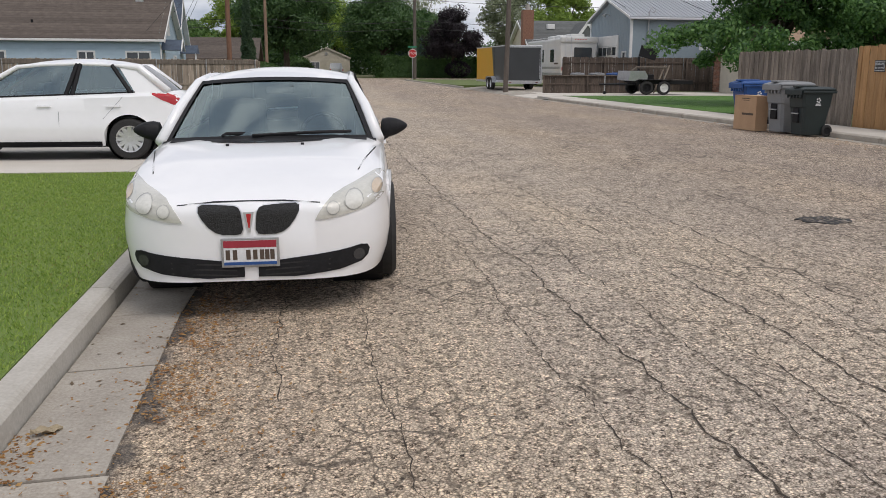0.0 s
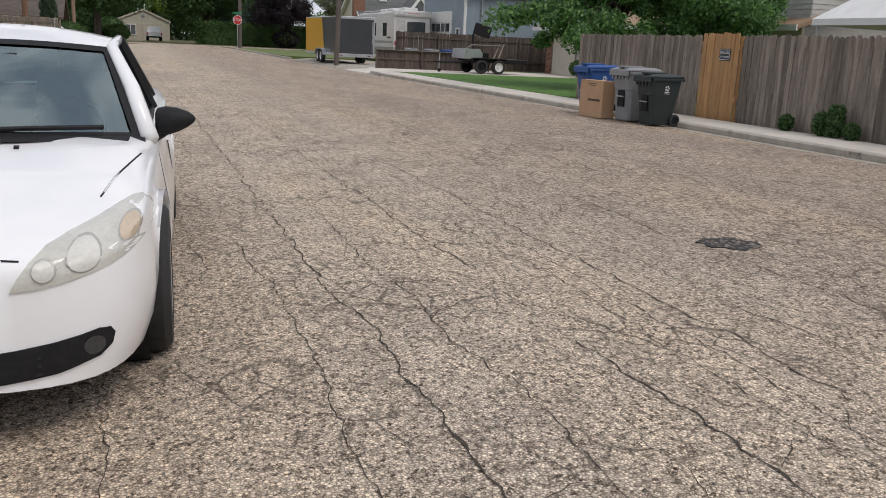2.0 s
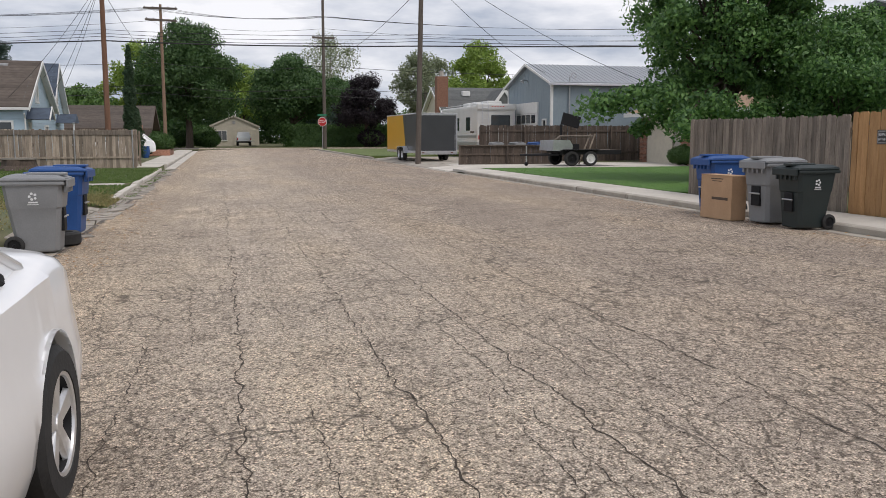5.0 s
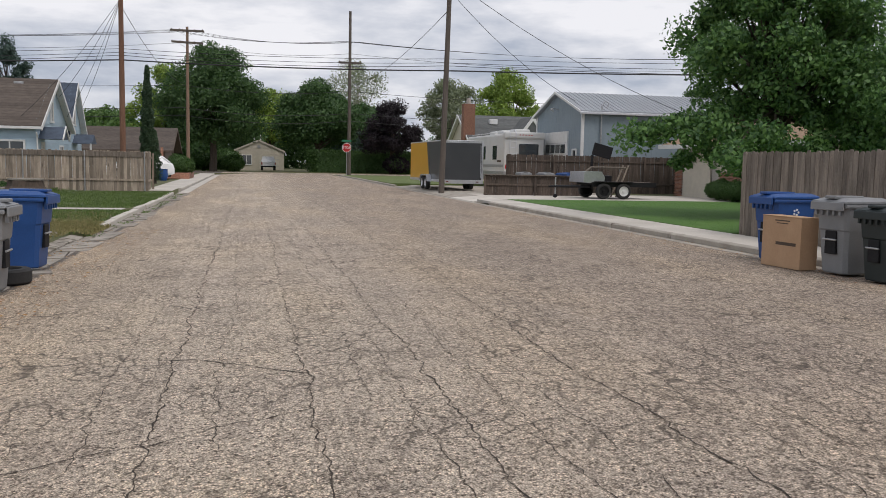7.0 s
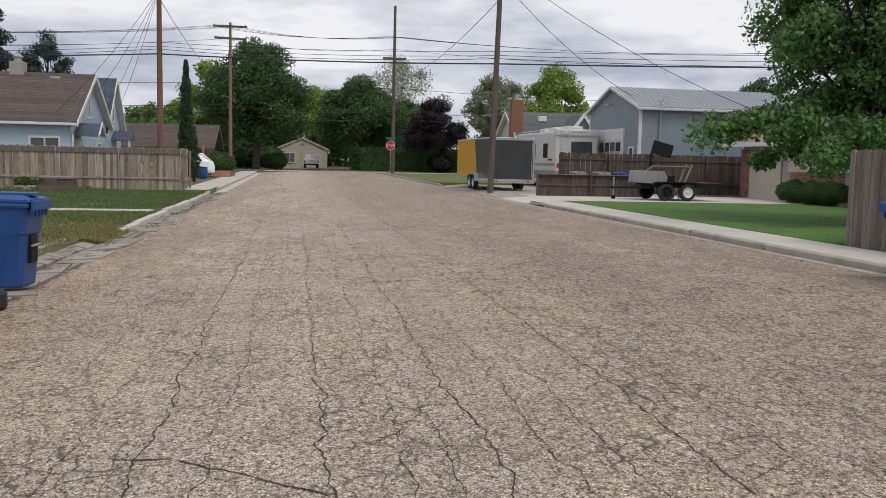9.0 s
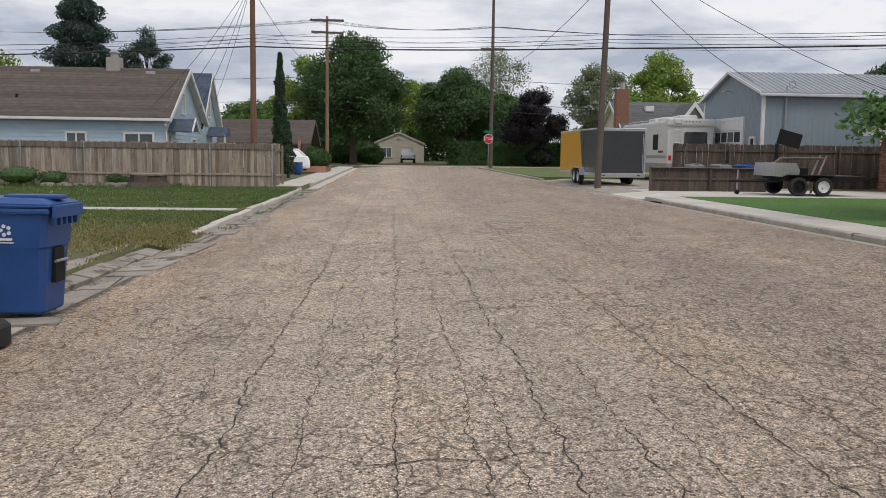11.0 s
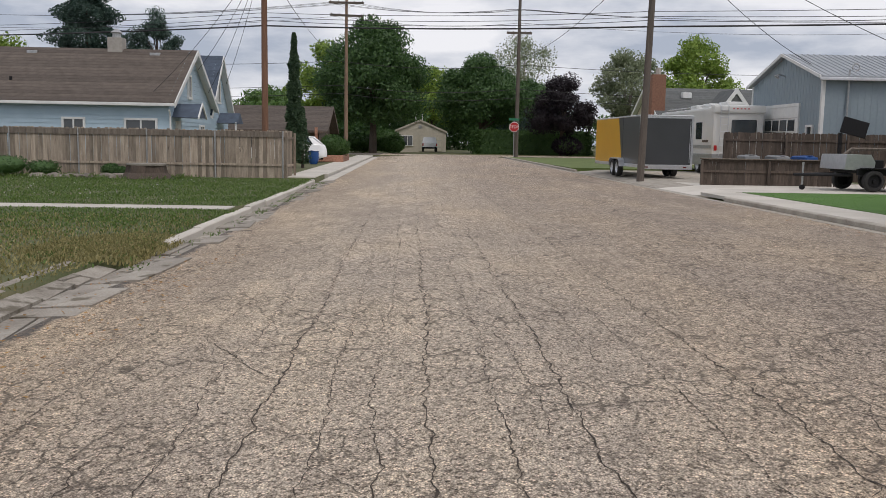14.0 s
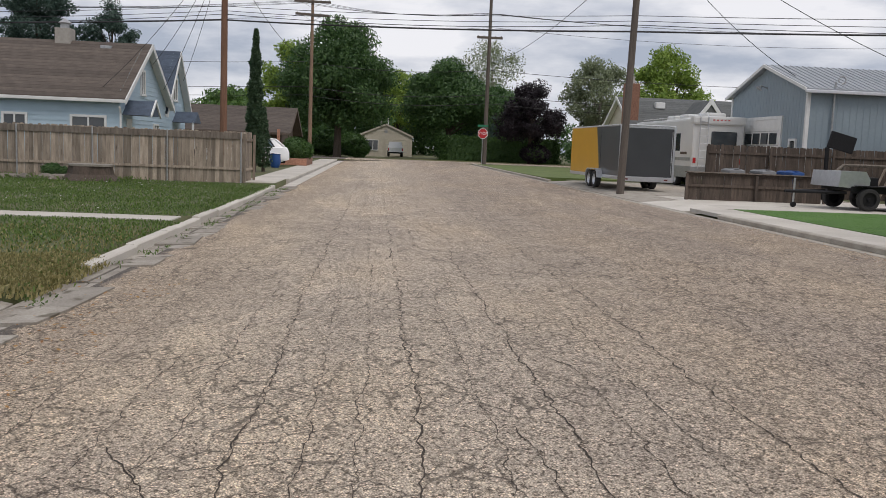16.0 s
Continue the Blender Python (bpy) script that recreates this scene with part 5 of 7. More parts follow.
def workshop():
    """Tall metal building; gable toward the street."""
    x0, y0, L, W, eave, ridge = 18.55, 55.1, 14.0, 8.0, 4.63, 5.88
    e = empty("workshop", pose(x0, y0, ZR), "tall blue-grey metal workshop with a white roll-up door", "building")
    part("wall", prism(nb(), [(0, -0.2), (W, -0.2), (W, eave), (W / 2, ridge), (0, eave)], "x", 0, L), SHOP_WALL, e)
    for k in range(int(W / 0.3)):
        y = 0.15 + k * 0.3
        top = eave + (ridge - eave) * (1 - abs(y - W / 2) / (W / 2))
        part("wall_rib", bx(-0.01, 0.0, y - 0.02, y + 0.02, 0, top - 0.08), SHOP_WALL, e)
    for k in range(int(L / 0.3)):
        x = 0.15 + k * 0.3
        part("wall_rib", bx(x - 0.02, x + 0.02, -0.01, 0.0, 0, eave - 0.05), SHOP_WALL, e)
    s = (ridge - eave) / (W / 2)
    for side in (0, 1):
        f = (lambda y: y) if side == 0 else (lambda y: W - y)
        r = part("roof", prism(nb(), [(f(-0.3), eave - 0.3 * s + 0.02), (f(W / 2), ridge + 0.02), (f(W / 2), ridge + 0.1), (f(-0.3), eave - 0.3 * s + 0.1)], "x", -0.25, L + 0.25), SHOP_ROOF, e, "grey metal roof with standing seams")
        for k in range(int(L / 0.3) + 1):
            x = -0.2 + 0.3 * k
            part("seam", prism(nb(), [(f(-0.3), eave - 0.3 * s + 0.1), (f(W / 2), ridge + 0.1), (f(W / 2), ridge + 0.13), (f(-0.3), eave - 0.3 * s + 0.13)], "x", x, x + 0.03), SHOP_ROOF, r)
        part("bargeboard", prism(nb(), [(f(-0.3), eave - 0.3 * s - 0.02), (f(W / 2), ridge - 0.02), (f(W / 2), ridge + 0.12), (f(-0.3), eave - 0.3 * s + 0.12)], "x", -0.31, -0.25), WHITE_TRIM, e)
    part("gutter", bx(-0.3, L + 0.3, -0.38, -0.28, eave - 0.2, eave - 0.06, 0.02), ALU, e)
    part("corner_trim", bx(-0.05, 0.1, -0.05, 0.1, 0, eave, 0.005), WHITE_TRIM, e)
    part("corner_trim", bx(-0.05, 0.1, W - 0.1, W + 0.05, 0, eave, 0.005), WHITE_TRIM, e)
    d = part("roll_up_door", bx(-0.06, 0.0, 2.3, 6.1, 0, 3.4, 0.01), WHITE_TRIM, e, "white sectional roll-up door with a window row")
    for z in (0.55, 1.1, 1.65, 2.18, 2.85):
        part("panel_joint", bx(-0.068, -0.06, 2.3, 6.1, z, z + 0.025), STEEL, d)
    for k in range(4):
        part("pane", bx(-0.075, -0.062, 2.55 + k * 0.9, 3.3 + k * 0.9, 2.25, 2.78, 0.003), WINDOW_GLASS, d)
    for a in ((2.15, 2.3, 0, 3.55), (6.1, 6.25, 0, 3.55)):
        part("door_frame", bx(-0.08, 0.0, a[0], a[1], a[2], a[3]), WHITE_TRIM, e)
    part("door_frame", bx(-0.08, 0.0, 2.3, 6.1, 3.4, 3.55), WHITE_TRIM, e)
    window(e, pose(-0.03, 1.0, 1.9, 0, 0, -90), 0.5, 0.5, "small white-framed window", 0)
    window(e, pose(7.0, -0.03, 2.1), 1.8, 0.6)
    lamp = part("lamp", tube(nb(), [(-0.02, 4.0, 4.9), (-0.35, 4.0, 5.0), (-0.45, 4.0, 4.85)], [0.03, 0.03, 0.16], 8), STEEL, e, "grey wall lamp")
    pts = [(1.1, -0.12, 2.0), (1.1, -0.12, 4.95)]
    c = part("conduit", tube(nb(), pts, 0.045, 8), STEEL, e, "grey electric conduit with a weatherhead")
    part("weatherhead", tube(nb(), [(1.22 + 0.16 * math.sin(a), -0.42, 5.0 - 0.16 * math.cos(a)) for a in [k * 0.6 for k in range(10)]], 0.03, 6), STEEL, c)


workshop()


PALE_SIDING = mat("pale_grey_siding", (0.5, 0.5, 0.47), (0.42, 0.42, 0.4), 0.7, scale=2, fine=30, bump=0.08)


def brick_house():
    """Brick house across the lawn with a cream garage door."""
    x0 = 22.6
    e = empty("house", pose(x0, 30, ZR), "red brick house with a cream garage door behind the lawn", "house")
    part("wall", bx(0.12, 10, 0, 21.6, -0.2, 2.7), MORTAR, e)
    part("upper_wall", bx(-0.02, 0.12, 0, 17.2, 1.35, 2.7), CREAM, e, "cream painted upper wall")
    part("garage_door", bx(0.02, 0.1, 17.9, 20.7, 0, 2.25, 0.01), CREAM, e, "cream sectional garage door")
    for k in range(3):
        part("panel_joint", bx(0.008, 0.02, 17.9, 20.7, 0.55 * (k + 1), 0.55 * (k + 1) + 0.03), CREAM, e)
    me = {}
    for L in (0.21, 0.1):
        bm = bx(0, 0.1, 0, L, 0, 0.06, 0.004)
        me[L] = bpy.data.meshes.new("brick")
        bm.to_mesh(me[L])
        bm.free()
        me[L].materials.append(BRICK)
    rnd = random.Random(4)
    for (ya, yb, zt) in ((20.75, 21.65, 2.4), (13.2, 17.15, 1.35)):
        row, z = 0, 0.0
        while z < zt - 0.06:
            y = ya + (0.11 if row % 2 else 0.0)
            while y < yb - 0.2:
                obj("brick", me[0.21], parent=e, m=pose(-0.0 + rnd.uniform(-0.006, 0.004), y, z))
                y += 0.222
            row += 1
            z += 0.072
    part("wall", bx(0.05, 0.13, 13.2, 17.15, 0, 1.36), MORTAR, e)
    part("wall", bx(0.05, 0.13, 20.75, 21.6, 0, 2.4), MORTAR, e)
    s = [(-0.7, 2.55), (5, 4.4), (10.7, 2.55), (10.7, 2.7), (5, 4.58), (-0.7, 2.7)]
    part("roof", prism(nb(), [(a, b) for a, b in s], "y", -0.5, 22.2), mat("tan_shingle", (0.36, 0.24, 0.15), (0.24, 0.16, 0.1), 0.95, scale=3, fine=26, bump=0.5), e, "tan shingle roof")
    part("fascia", bx(-0.75, -0.68, -0.5, 22.2, 2.5, 2.72), WHITE_TRIM, e)
    window(e, pose(-0.05, 9.0, 1.3, 0, 0, -90), 1.6, 1.1)
    up = part("upper_storey", bx(0.3, 9.0, 0.0, 7.0, 2.7, 5.0), PALE_SIDING, e, "pale grey clapboard upper storey")
    for k in range(11):
        z = 2.75 + 0.2 * k
        part("siding_board", prism(nb(), [(0.3, z), (0.272, z), (0.292, z + 0.2), (0.3, z + 0.2)], "y", 0.0, 7.0), PALE_SIDING, up)
        part("siding_board", prism(nb(), [(0.0, z), (-0.028, z), (-0.008, z + 0.2), (0.0, z + 0.2)], "x", 0.3, 9.0), PALE_SIDING, up)
    part("upper_roof", prism(nb(), [(-0.3, 4.95), (3.5, 6.2), (7.3, 4.95), (7.3, 5.1), (3.5, 6.35), (-0.3, 5.1)], "x", 0.0, 9.3), SHINGLE_GREY, up, "grey shingle roof")
    part("step", bx(-0.9, -0.01, 11.8, 13.0, -0.1, 0.28, 0.02), PALE_CONCRETE, e)


brick_house()
# closing house beyond the far end of the back garden fence
gable_house("house", pose(30, -2, ZR, 0, 0, 180), 12, 9, 3.0, 5.2, "pale house behind the back garden fence", CREAM, SHINGLE_GREY, courses=False)


# ---------------- trailers and the motorhome ----------------
def wheel(parent, m, r, w, rim=STEEL, spokes=0, name="wheel"):
    """A wheel about the local x axis, outside towards +x."""
    t = nb()
    prof = [(-w / 2, r * 0.62), (-w / 2, r * 0.9), (-w * 0.36, r * 0.985), (0, r), (w * 0.36, r * 0.985), (w / 2, r * 0.9), (w / 2 + 0.004, r * 0.66), (w * 0.36, r * 0.62)]
    n = 36
    loft(t, [[(px, pr * math.cos(2 * math.pi * k / n), pr * math.sin(2 * math.pi * k / n)) for px, pr in prof] for k in range(n)] + [[(px, pr, 0) for px, pr in prof]], caps=False)
    bmesh.ops.remove_doubles(t, verts=t.verts[:], dist=1e-5)
    ty = part("wheel", t, RUBBER, parent, "black tyre", m, smooth=40)
    b = nb()
    prof = [(w * 0.42, r * 0.64), (w * 0.46, r * 0.6), (w * 0.2, r * 0.55), (w * 0.16, 0.02)]
    loft(b, [[(px, pr * math.cos(2 * math.pi * k / n), pr * math.sin(2 * math.pi * k / n)) for px, pr in prof] for k in range(n)] + [[(px, pr, 0) for px, pr in prof]], close=False, caps=False)
    part("rim", b, rim if not spokes else BLACK if spokes > 0 else rim, ty, smooth=40)
    if spokes:
        lip = nb()
        prof = [(w * 0.43, r * 0.655), (w * 0.5, r * 0.645), (w * 0.48, r * 0.6), (w * 0.36, r * 0.585), (w * 0.36, r * 0.64)]
        loft(lip, [[(px, pr * math.cos(2 * math.pi * k / n), pr * math.sin(2 * math.pi * k / n)) for px, pr in prof] for k in range(n)] + [[(px, pr, 0) for px, pr in prof]], caps=False)
        bmesh.ops.remove_doubles(lip, verts=lip.verts[:], dist=1e-5)
        part("rim_lip", lip, rim, ty, smooth=40)
    wd = 0.17 if 0 < spokes < 8 else 0.12
    for k in range(abs(spokes)):
        a = 360 * k / abs(spokes)
        s = nb()
        loft(s, [[(w * 0.3, -0.035, 0.03), (w * 0.39, -0.025, 0.03), (w * 0.39, 0.025, 0.03), (w * 0.3, 0.035, 0.03)], [(w * 0.34, -wd * r, r * 0.6), (w * 0.43, -wd * r * 0.75, r * 0.6), (w * 0.43, wd * r * 0.75, r * 0.6), (w * 0.34, wd * r, r * 0.6)]])
        part("spoke", s, rim, ty, m=pose(0, 0, 0, a, 0, 0))
    part("hub", tube(nb(), [(w * 0.15, 0, 0), (w * 0.42, 0, 0)], [r * 0.2, r * 0.14], 12), rim, ty)
    return ty


DULL_RED = mat("dull_red_lens", (0.16, 0.02, 0.02), None, 0.4, bump=0)


def cargo_trailer():
    e = empty("cargo_trailer", pose(10.05, 53.6, ZR + rise(54), 0, 0, 1.7), "enclosed cargo trailer, charcoal with a yellow front", "trailer")
    W, L, z0, z1 = 2.28, 7.9, 0.6, 2.66
    yd = 2.2
    part("body", bx(0, W, 0, yd + 0.6, z0, z1, 0.03), TRAILER_DARK, e)
    part("front_body", bx(-0.004, W + 0.004, yd + 1.3, L, z0, z1, 0.03), TRAILER_YELLOW, e, "yellow front half")
    for x in (-0.004, W - 0.02):
        part("side_panel", prism(nb(), [(yd + 0.6, z0), (yd + 1.4, z0), (yd + 1.4, z1), (yd + 0.6, z1)], "x", x, x + 0.024), TRAILER_DARK, e)
        part("side_panel", prism(nb(), [(yd + 0.65, z0), (yd + 1.4, z0), (yd + 1.4, z1), (yd + 1.35, z1)], "x", x - 0.004, x + 0.028), TRAILER_YELLOW, e, "slanting yellow panel")
    part("roof", bx(-0.02, W + 0.02, -0.02, L + 0.02, z1, z1 + 0.06, 0.02), ALU, e, "pale roof trim")
    for x in (-0.03, W - 0.06):
        part("corner_post", bx(x, x + 0.09, -0.035, 0.06, z0 - 0.1, z1 + 0.02, 0.01), ALU, e)
    part("rear_sill", bx(-0.03, W + 0.03, -0.05, 0.05, z0 - 0.2, z0, 0.01), ALU, e)
    part("rear_header", bx(0.06, W - 0.06, -0.03, 0.03, z1 - 0.08, z1 - 0.01, 0.005), ALU, e)
    d = part("ramp_door", bx(0.07, W - 0.07, -0.03, -0.001, z0 + 0.01, z1 - 0.09, 0.01), TRAILER_DARK, e)
    for x in (0.12, W - 0.12):
        part("latch", bx(x - 0.02, x + 0.02, -0.06, -0.03, 1.2, 1.5, 0.005), ALU, d)
    part("lock_bar", tube(nb(), [(W - 0.12, -0.05, z0 + 0.1), (W - 0.12, -0.05, z1 - 0.2)], 0.014, 8), ALU, d)
    part("skirt", bx(-0.015, W + 0.015, 0.06, L, z0 - 0.14, z0, 0.01), ALU, e)
    for k, y in enumerate((2.8, 3.65)):
        wheel(e, pose(-0.13, y, 0.38, 0, 0, 180), 0.38, 0.24, ALU)
        wheel(e, pose(W + 0.13, y, 0.38), 0.38, 0.24, ALU)
    for x in (-0.27, W + 0.01):
        part("fender", prism(nb(), [(2.28, 0.45), (2.36, 0.72), (2.56, 0.84), (3.89, 0.84), (4.09, 0.72), (4.17, 0.45), (4.12, 0.45), (4.05, 0.69), (3.87, 0.79), (2.58, 0.79), (2.4, 0.69), (2.33, 0.45)], "x", x, x + 0.26), ALU, e)
    part("coupler", tube(nb(), [(W / 2, L, 0.5), (W / 2, L + 1.3, 0.5)], 0.06, 8), BLACK, e)
    part("jack", tube(nb(), [(W / 2, L + 1.2, 0.0), (W / 2, L + 1.2, 0.9)], 0.035, 8), STEEL, e)
    for x in (0.3, W - 0.3):
        part("tail_light", bx(x - 0.07, x + 0.07, -0.06, -0.049, z0 - 0.13, z0 - 0.08), DULL_RED, e)


cargo_trailer()


def motorhome():
    e = empty("motorhome", pose(15.5, 60.3, ZR + rise(60)) @ Matrix.Scale(1.045, 4), "long off-white motorhome with a rear ladder", "motorhome")
    W, L = 2.5, 9.0
    part("body", bx(0, W, 0, L, 0.5, 3.25, 0.12), RV_WHITE, e)
    part("rear_cap", bx(-0.03, W + 0.03, -0.1, 0.4, 2.95, 3.35, 0.1), RV_WHITE, e)
    part("skirt", bx(-0.012, W + 0.012, -0.02, L - 0.2, 0.45, 1.0, 0.02), STEEL, e, "grey lower panel")
    part("rear_window", bx(0.9, 2.12, -0.035, 0.02, 1.85, 2.65, 0.06), WINDOW_GLASS, e)
    part("side_window", bx(-0.02, 0.02, 1.6, 2.5, 1.7, 2.55, 0.01), WINDOW_GLASS, e)
    part("side_window", bx(-0.02, 0.02, 4.2, 5.6, 1.7, 2.55, 0.01), WINDOW_GLASS, e)
    for x in (0.3, 0.68):
        part("ladder_rail", tube(nb(), [(x, -0.12, 0.9), (x, -0.14, 3.3), (x, 0.1, 3.45)], 0.02, 8), ALU, e)
    for k in range(7):
        part("ladder_rung", tube(nb(), [(0.3, -0.12, 1.05 + 0.34 * k), (0.68, -0.12, 1.05 + 0.34 * k)], 0.016, 6), ALU, e)
    for y, x in ((1.2, 1.3), (3.4, 1.2), (5.6, 1.3)):
        part("roof_unit", bx(x - 0.5, x + 0.5, y - 0.6, y + 0.6, 3.22, 3.55, 0.1), RV_WHITE, e, "white roof air unit")
    part("roof_rail", tube(nb(), [(0.1, 0.2, 3.35), (0.1, 8, 3.35)], 0.02, 6), ALU, e)
    for x in (0.08, W - 0.2):
        part("tail_light", bx(x, x + 0.14, -0.02, 0.0, 1.15, 1.4, 0.005), RED_SIGN, e)
    part("bumper", bx(0, W, -0.16, -0.02, 0.4, 0.62, 0.02), STEEL, e)
    for k in range(5):
        part("marker_light", bx(0.9 + k * 0.18, 0.98 + k * 0.18, -0.115, -0.1, 3.15, 3.2), RED_SIGN, e)
    part("script_bar", bx(-0.014, -0.01, 0.6, 1.5, 1.55, 1.66), INK, e, "unreadable dark script on the side")
    part("stripe", bx(-0.014, -0.01, 0.15, 7.5, 1.25, 1.4), STEEL, e)
    for y in (2.2, 7.2):
        wheel(e, pose(0.15, y, 0.42, 0, 0, 180), 0.42, 0.26, ALU)
        wheel(e, pose(W - 0.15, y, 0.42), 0.42, 0.26, ALU)


motorhome()


def flatbed():
    """Black flatbed utility trailer, drawbar towards the street."""
    e = empty("utility_trailer", pose(17.35, 46.0, ZR + 0.01), "black flatbed trailer with an aluminium front box", "trailer")
    part("bed", bx(-2.2, 0.95, -0.95, 0.95, 0.62, 0.74, 0.01), BLACK, e)
    part("bed_planks", bx(-2.15, 0.9, -0.9, 0.9, 0.745, 0.775, 0.005), BOARD_DARK, e)
    part("frame", bx(-2.2, 0.95, -0.98, -0.9, 0.55, 0.76, 0.01), BLACK, e)
    bm = nb()
    prism(bm, [(-2.6, 0.74), (-1.6, 0.68), (-1.56, 0.98), (-1.72, 1.24), (-2.55, 1.24)], "y", -0.9, 0.9)
    part("storage_box", bm, ALU, e, "bare aluminium storage box")
    part("winch", bx(-1.5, -1.05, -0.5, 0.3, 0.78, 1.06, 0.03), BLACK, e)
    part("drawbar", tube(nb(), [(-2.2, 0.7, 0.55), (-3.9, 0.0, 0.52)], 0.05, 8), BLACK, e)
    part("drawbar", tube(nb(), [(-2.2, -0.7, 0.55), (-3.9, 0.0, 0.52)], 0.05, 8), BLACK, e)
    j = part("jack", tube(nb(), [(-3.6, 0, 0.12), (-3.6, 0, 0.95)], 0.035, 8), STEEL, e)
    part("jack_wheel", tube(nb(), [(-3.6, -0.04, 0.09), (-3.6, 0.04, 0.09)], 0.09, 12), BLACK, j)
    for x in (-1.68, -0.72):
        for s in (-1, 1):
            wheel(e, pose(x, s * 1.05, 0.36, 0, 0, 90 * s), 0.36, 0.22, WHITE_TRIM if x > -1 else BLACK)
    part("fender", bx(-2.12, -0.28, -1.18, -0.95, 0.77, 0.8, 0.01), BLACK, e)
    for x in (-0.32, -0.05):
        part("stake", tube(nb(), [(x, 1.25, 0.02), (x + 0.62, 1.3, 1.55)], 0.04, 6), BOARD, e, "leaning timber")
    part("ramp_beam", tube(nb(), [(-2.25, 0.6, 0.95), (-1.6, 0.7, 1.42), (0.15, 0.7, 1.42)], 0.06, 6), BOARD_GREY, e)
    part("upright", bx(-1.64, -1.56, 0.64, 0.76, 0.77, 1.42), BOARD_GREY, e)
    part("tail_light", bx(0.95, 0.98, -0.9, -0.7, 0.62, 0.72), RED_SIGN, e)


flatbed()
tg = empty("tailgate_panel", pose(17.95, 52.0, ZR), "dark raised panel standing behind the board fence", "panel")
part("post", bx(-0.06, 0.06, -0.06, 0.06, 0, 2.1), BLACK, tg)
part("panel", bx(-0.55, 0.55, -0.04, 0.04, 2.05, 2.72, 0.03, pose(0, 0, 0, 0, 14, 0)), BLACK, tg)


# ---------------- bins ----------------
def bin_(m, material, label, h=1.08, logo=True, mark=None):
    """Wheeled refuse bin: front to -y of its own, wheels at the back."""
    e = empty("wheelie_bin", m, label, "bin")
    H = h * 0.9
    rings = []
    for z, w, d0, d1 in ((0.03, 0.22, -0.27, 0.22), (0.05, 0.235, -0.285, 0.24), (0.4, 0.255, -0.315, 0.3), (0.62, 0.27, -0.33, 0.335), (0.64, 0.278, -0.345, 0.345), (H, 0.295, -0.375, 0.385)):
        c = 0.05
        rings.append([(-w + c, d0, z), (w - c, d0, z), (w, d0 + c, z), (w, d1 - c, z), (w - c, d1, z), (-w + c, d1, z), (-w, d1 - c, z), (-w, d0 + c, z)])
    part("body", loft(nb(), rings), material, e, smooth=30)
    part("rim", bx(-0.325, 0.325, -0.41, 0.42, H - 0.035, H + 0.02, 0.02), material, e)
    bm = nb()
    loft(bm, [[(-0.33, -0.43, H + 0.022), (0.33, -0.43, H + 0.022), (0.33, 0.4, H + 0.022), (-0.33, 0.4, H + 0.022)],
              [(-0.33, -0.43, H + 0.05), (0.33, -0.43, H + 0.05), (0.33, 0.4, H + 0.06), (-0.33, 0.4, H + 0.06)],
              [(-0.24, -0.3, h - 0.01), (0.24, -0.3, h - 0.01), (0.24, 0.3, h), (-0.24, 0.3, h)]])
    bmesh.ops.bevel(bm, geom=bm.edges[:], offset=0.012, segments=2, affect="EDGES")
    lid = part("lid", bm, material, e)
    part("lid_lip", bx(-0.3, 0.3, -0.455, -0.425, H - 0.07, H + 0.045, 0.012), material, lid)
    part("lid_ridge", bx(-0.1, 0.1, -0.4, 0.1, h - 0.02, h + 0.02, 0.015), material, lid)
    part("handle", tube(nb(), [(-0.24, 0.44, H - 0.02), (-0.2, 0.5, H + 0.0), (0.2, 0.5, H + 0.0), (0.24, 0.44, H - 0.02)], 0.018, 8), material, e)
    part("axle", tube(nb(), [(-0.3, 0.26, 0.13), (0.3, 0.26, 0.13)], 0.015, 8), STEEL, e)
    for s in (-1, 1):
        wheel(e, pose(s * 0.28, 0.26, 0.13, 0, 0, 0 if s > 0 else 180), 0.13, 0.05, BLACK)
    # no hollow is cut: a raised black block paints the lift recess's shade
    part("grip_recess", bx(-0.1, 0.1, -0.352, -0.3, 0.3, 0.62, 0.01), BLACK, e, "black block for the shade in the lift recess")
    part("lift_bar", tube(nb(), [(-0.12, -0.365, 0.5), (0.12, -0.365, 0.5)], 0.014, 8), STEEL, e)
    for k in range(5):
        part("rib", bx(-0.24 + k * 0.11, -0.2 + k * 0.11, -0.43, -0.39, H - 0.14, H - 0.04, 0.008), material, e)
    if logo:
        for s in (-1, 1):
            lg = part("emblem", bx(s * 0.2845, s * 0.29, -0.06, 0.06, 0.70, 0.72), WHITE_PRINT, e, "white emblem with unreadable small print")
            for k in range(5):
                a = k * 1.2566
                part("petal", tube(nb(), [(s * 0.279, 0.04 * math.cos(a), 0.79 + 0.04 * math.sin(a)), (s * 0.291, 0.04 * math.cos(a), 0.79 + 0.04 * math.sin(a))], 0.019, 6), WHITE_PRINT, lg)
            part("print_bar", bx(s * 0.283, s * 0.2885, -0.07, 0.07, 0.675, 0.685), WHITE_PRINT, lg)
    return e


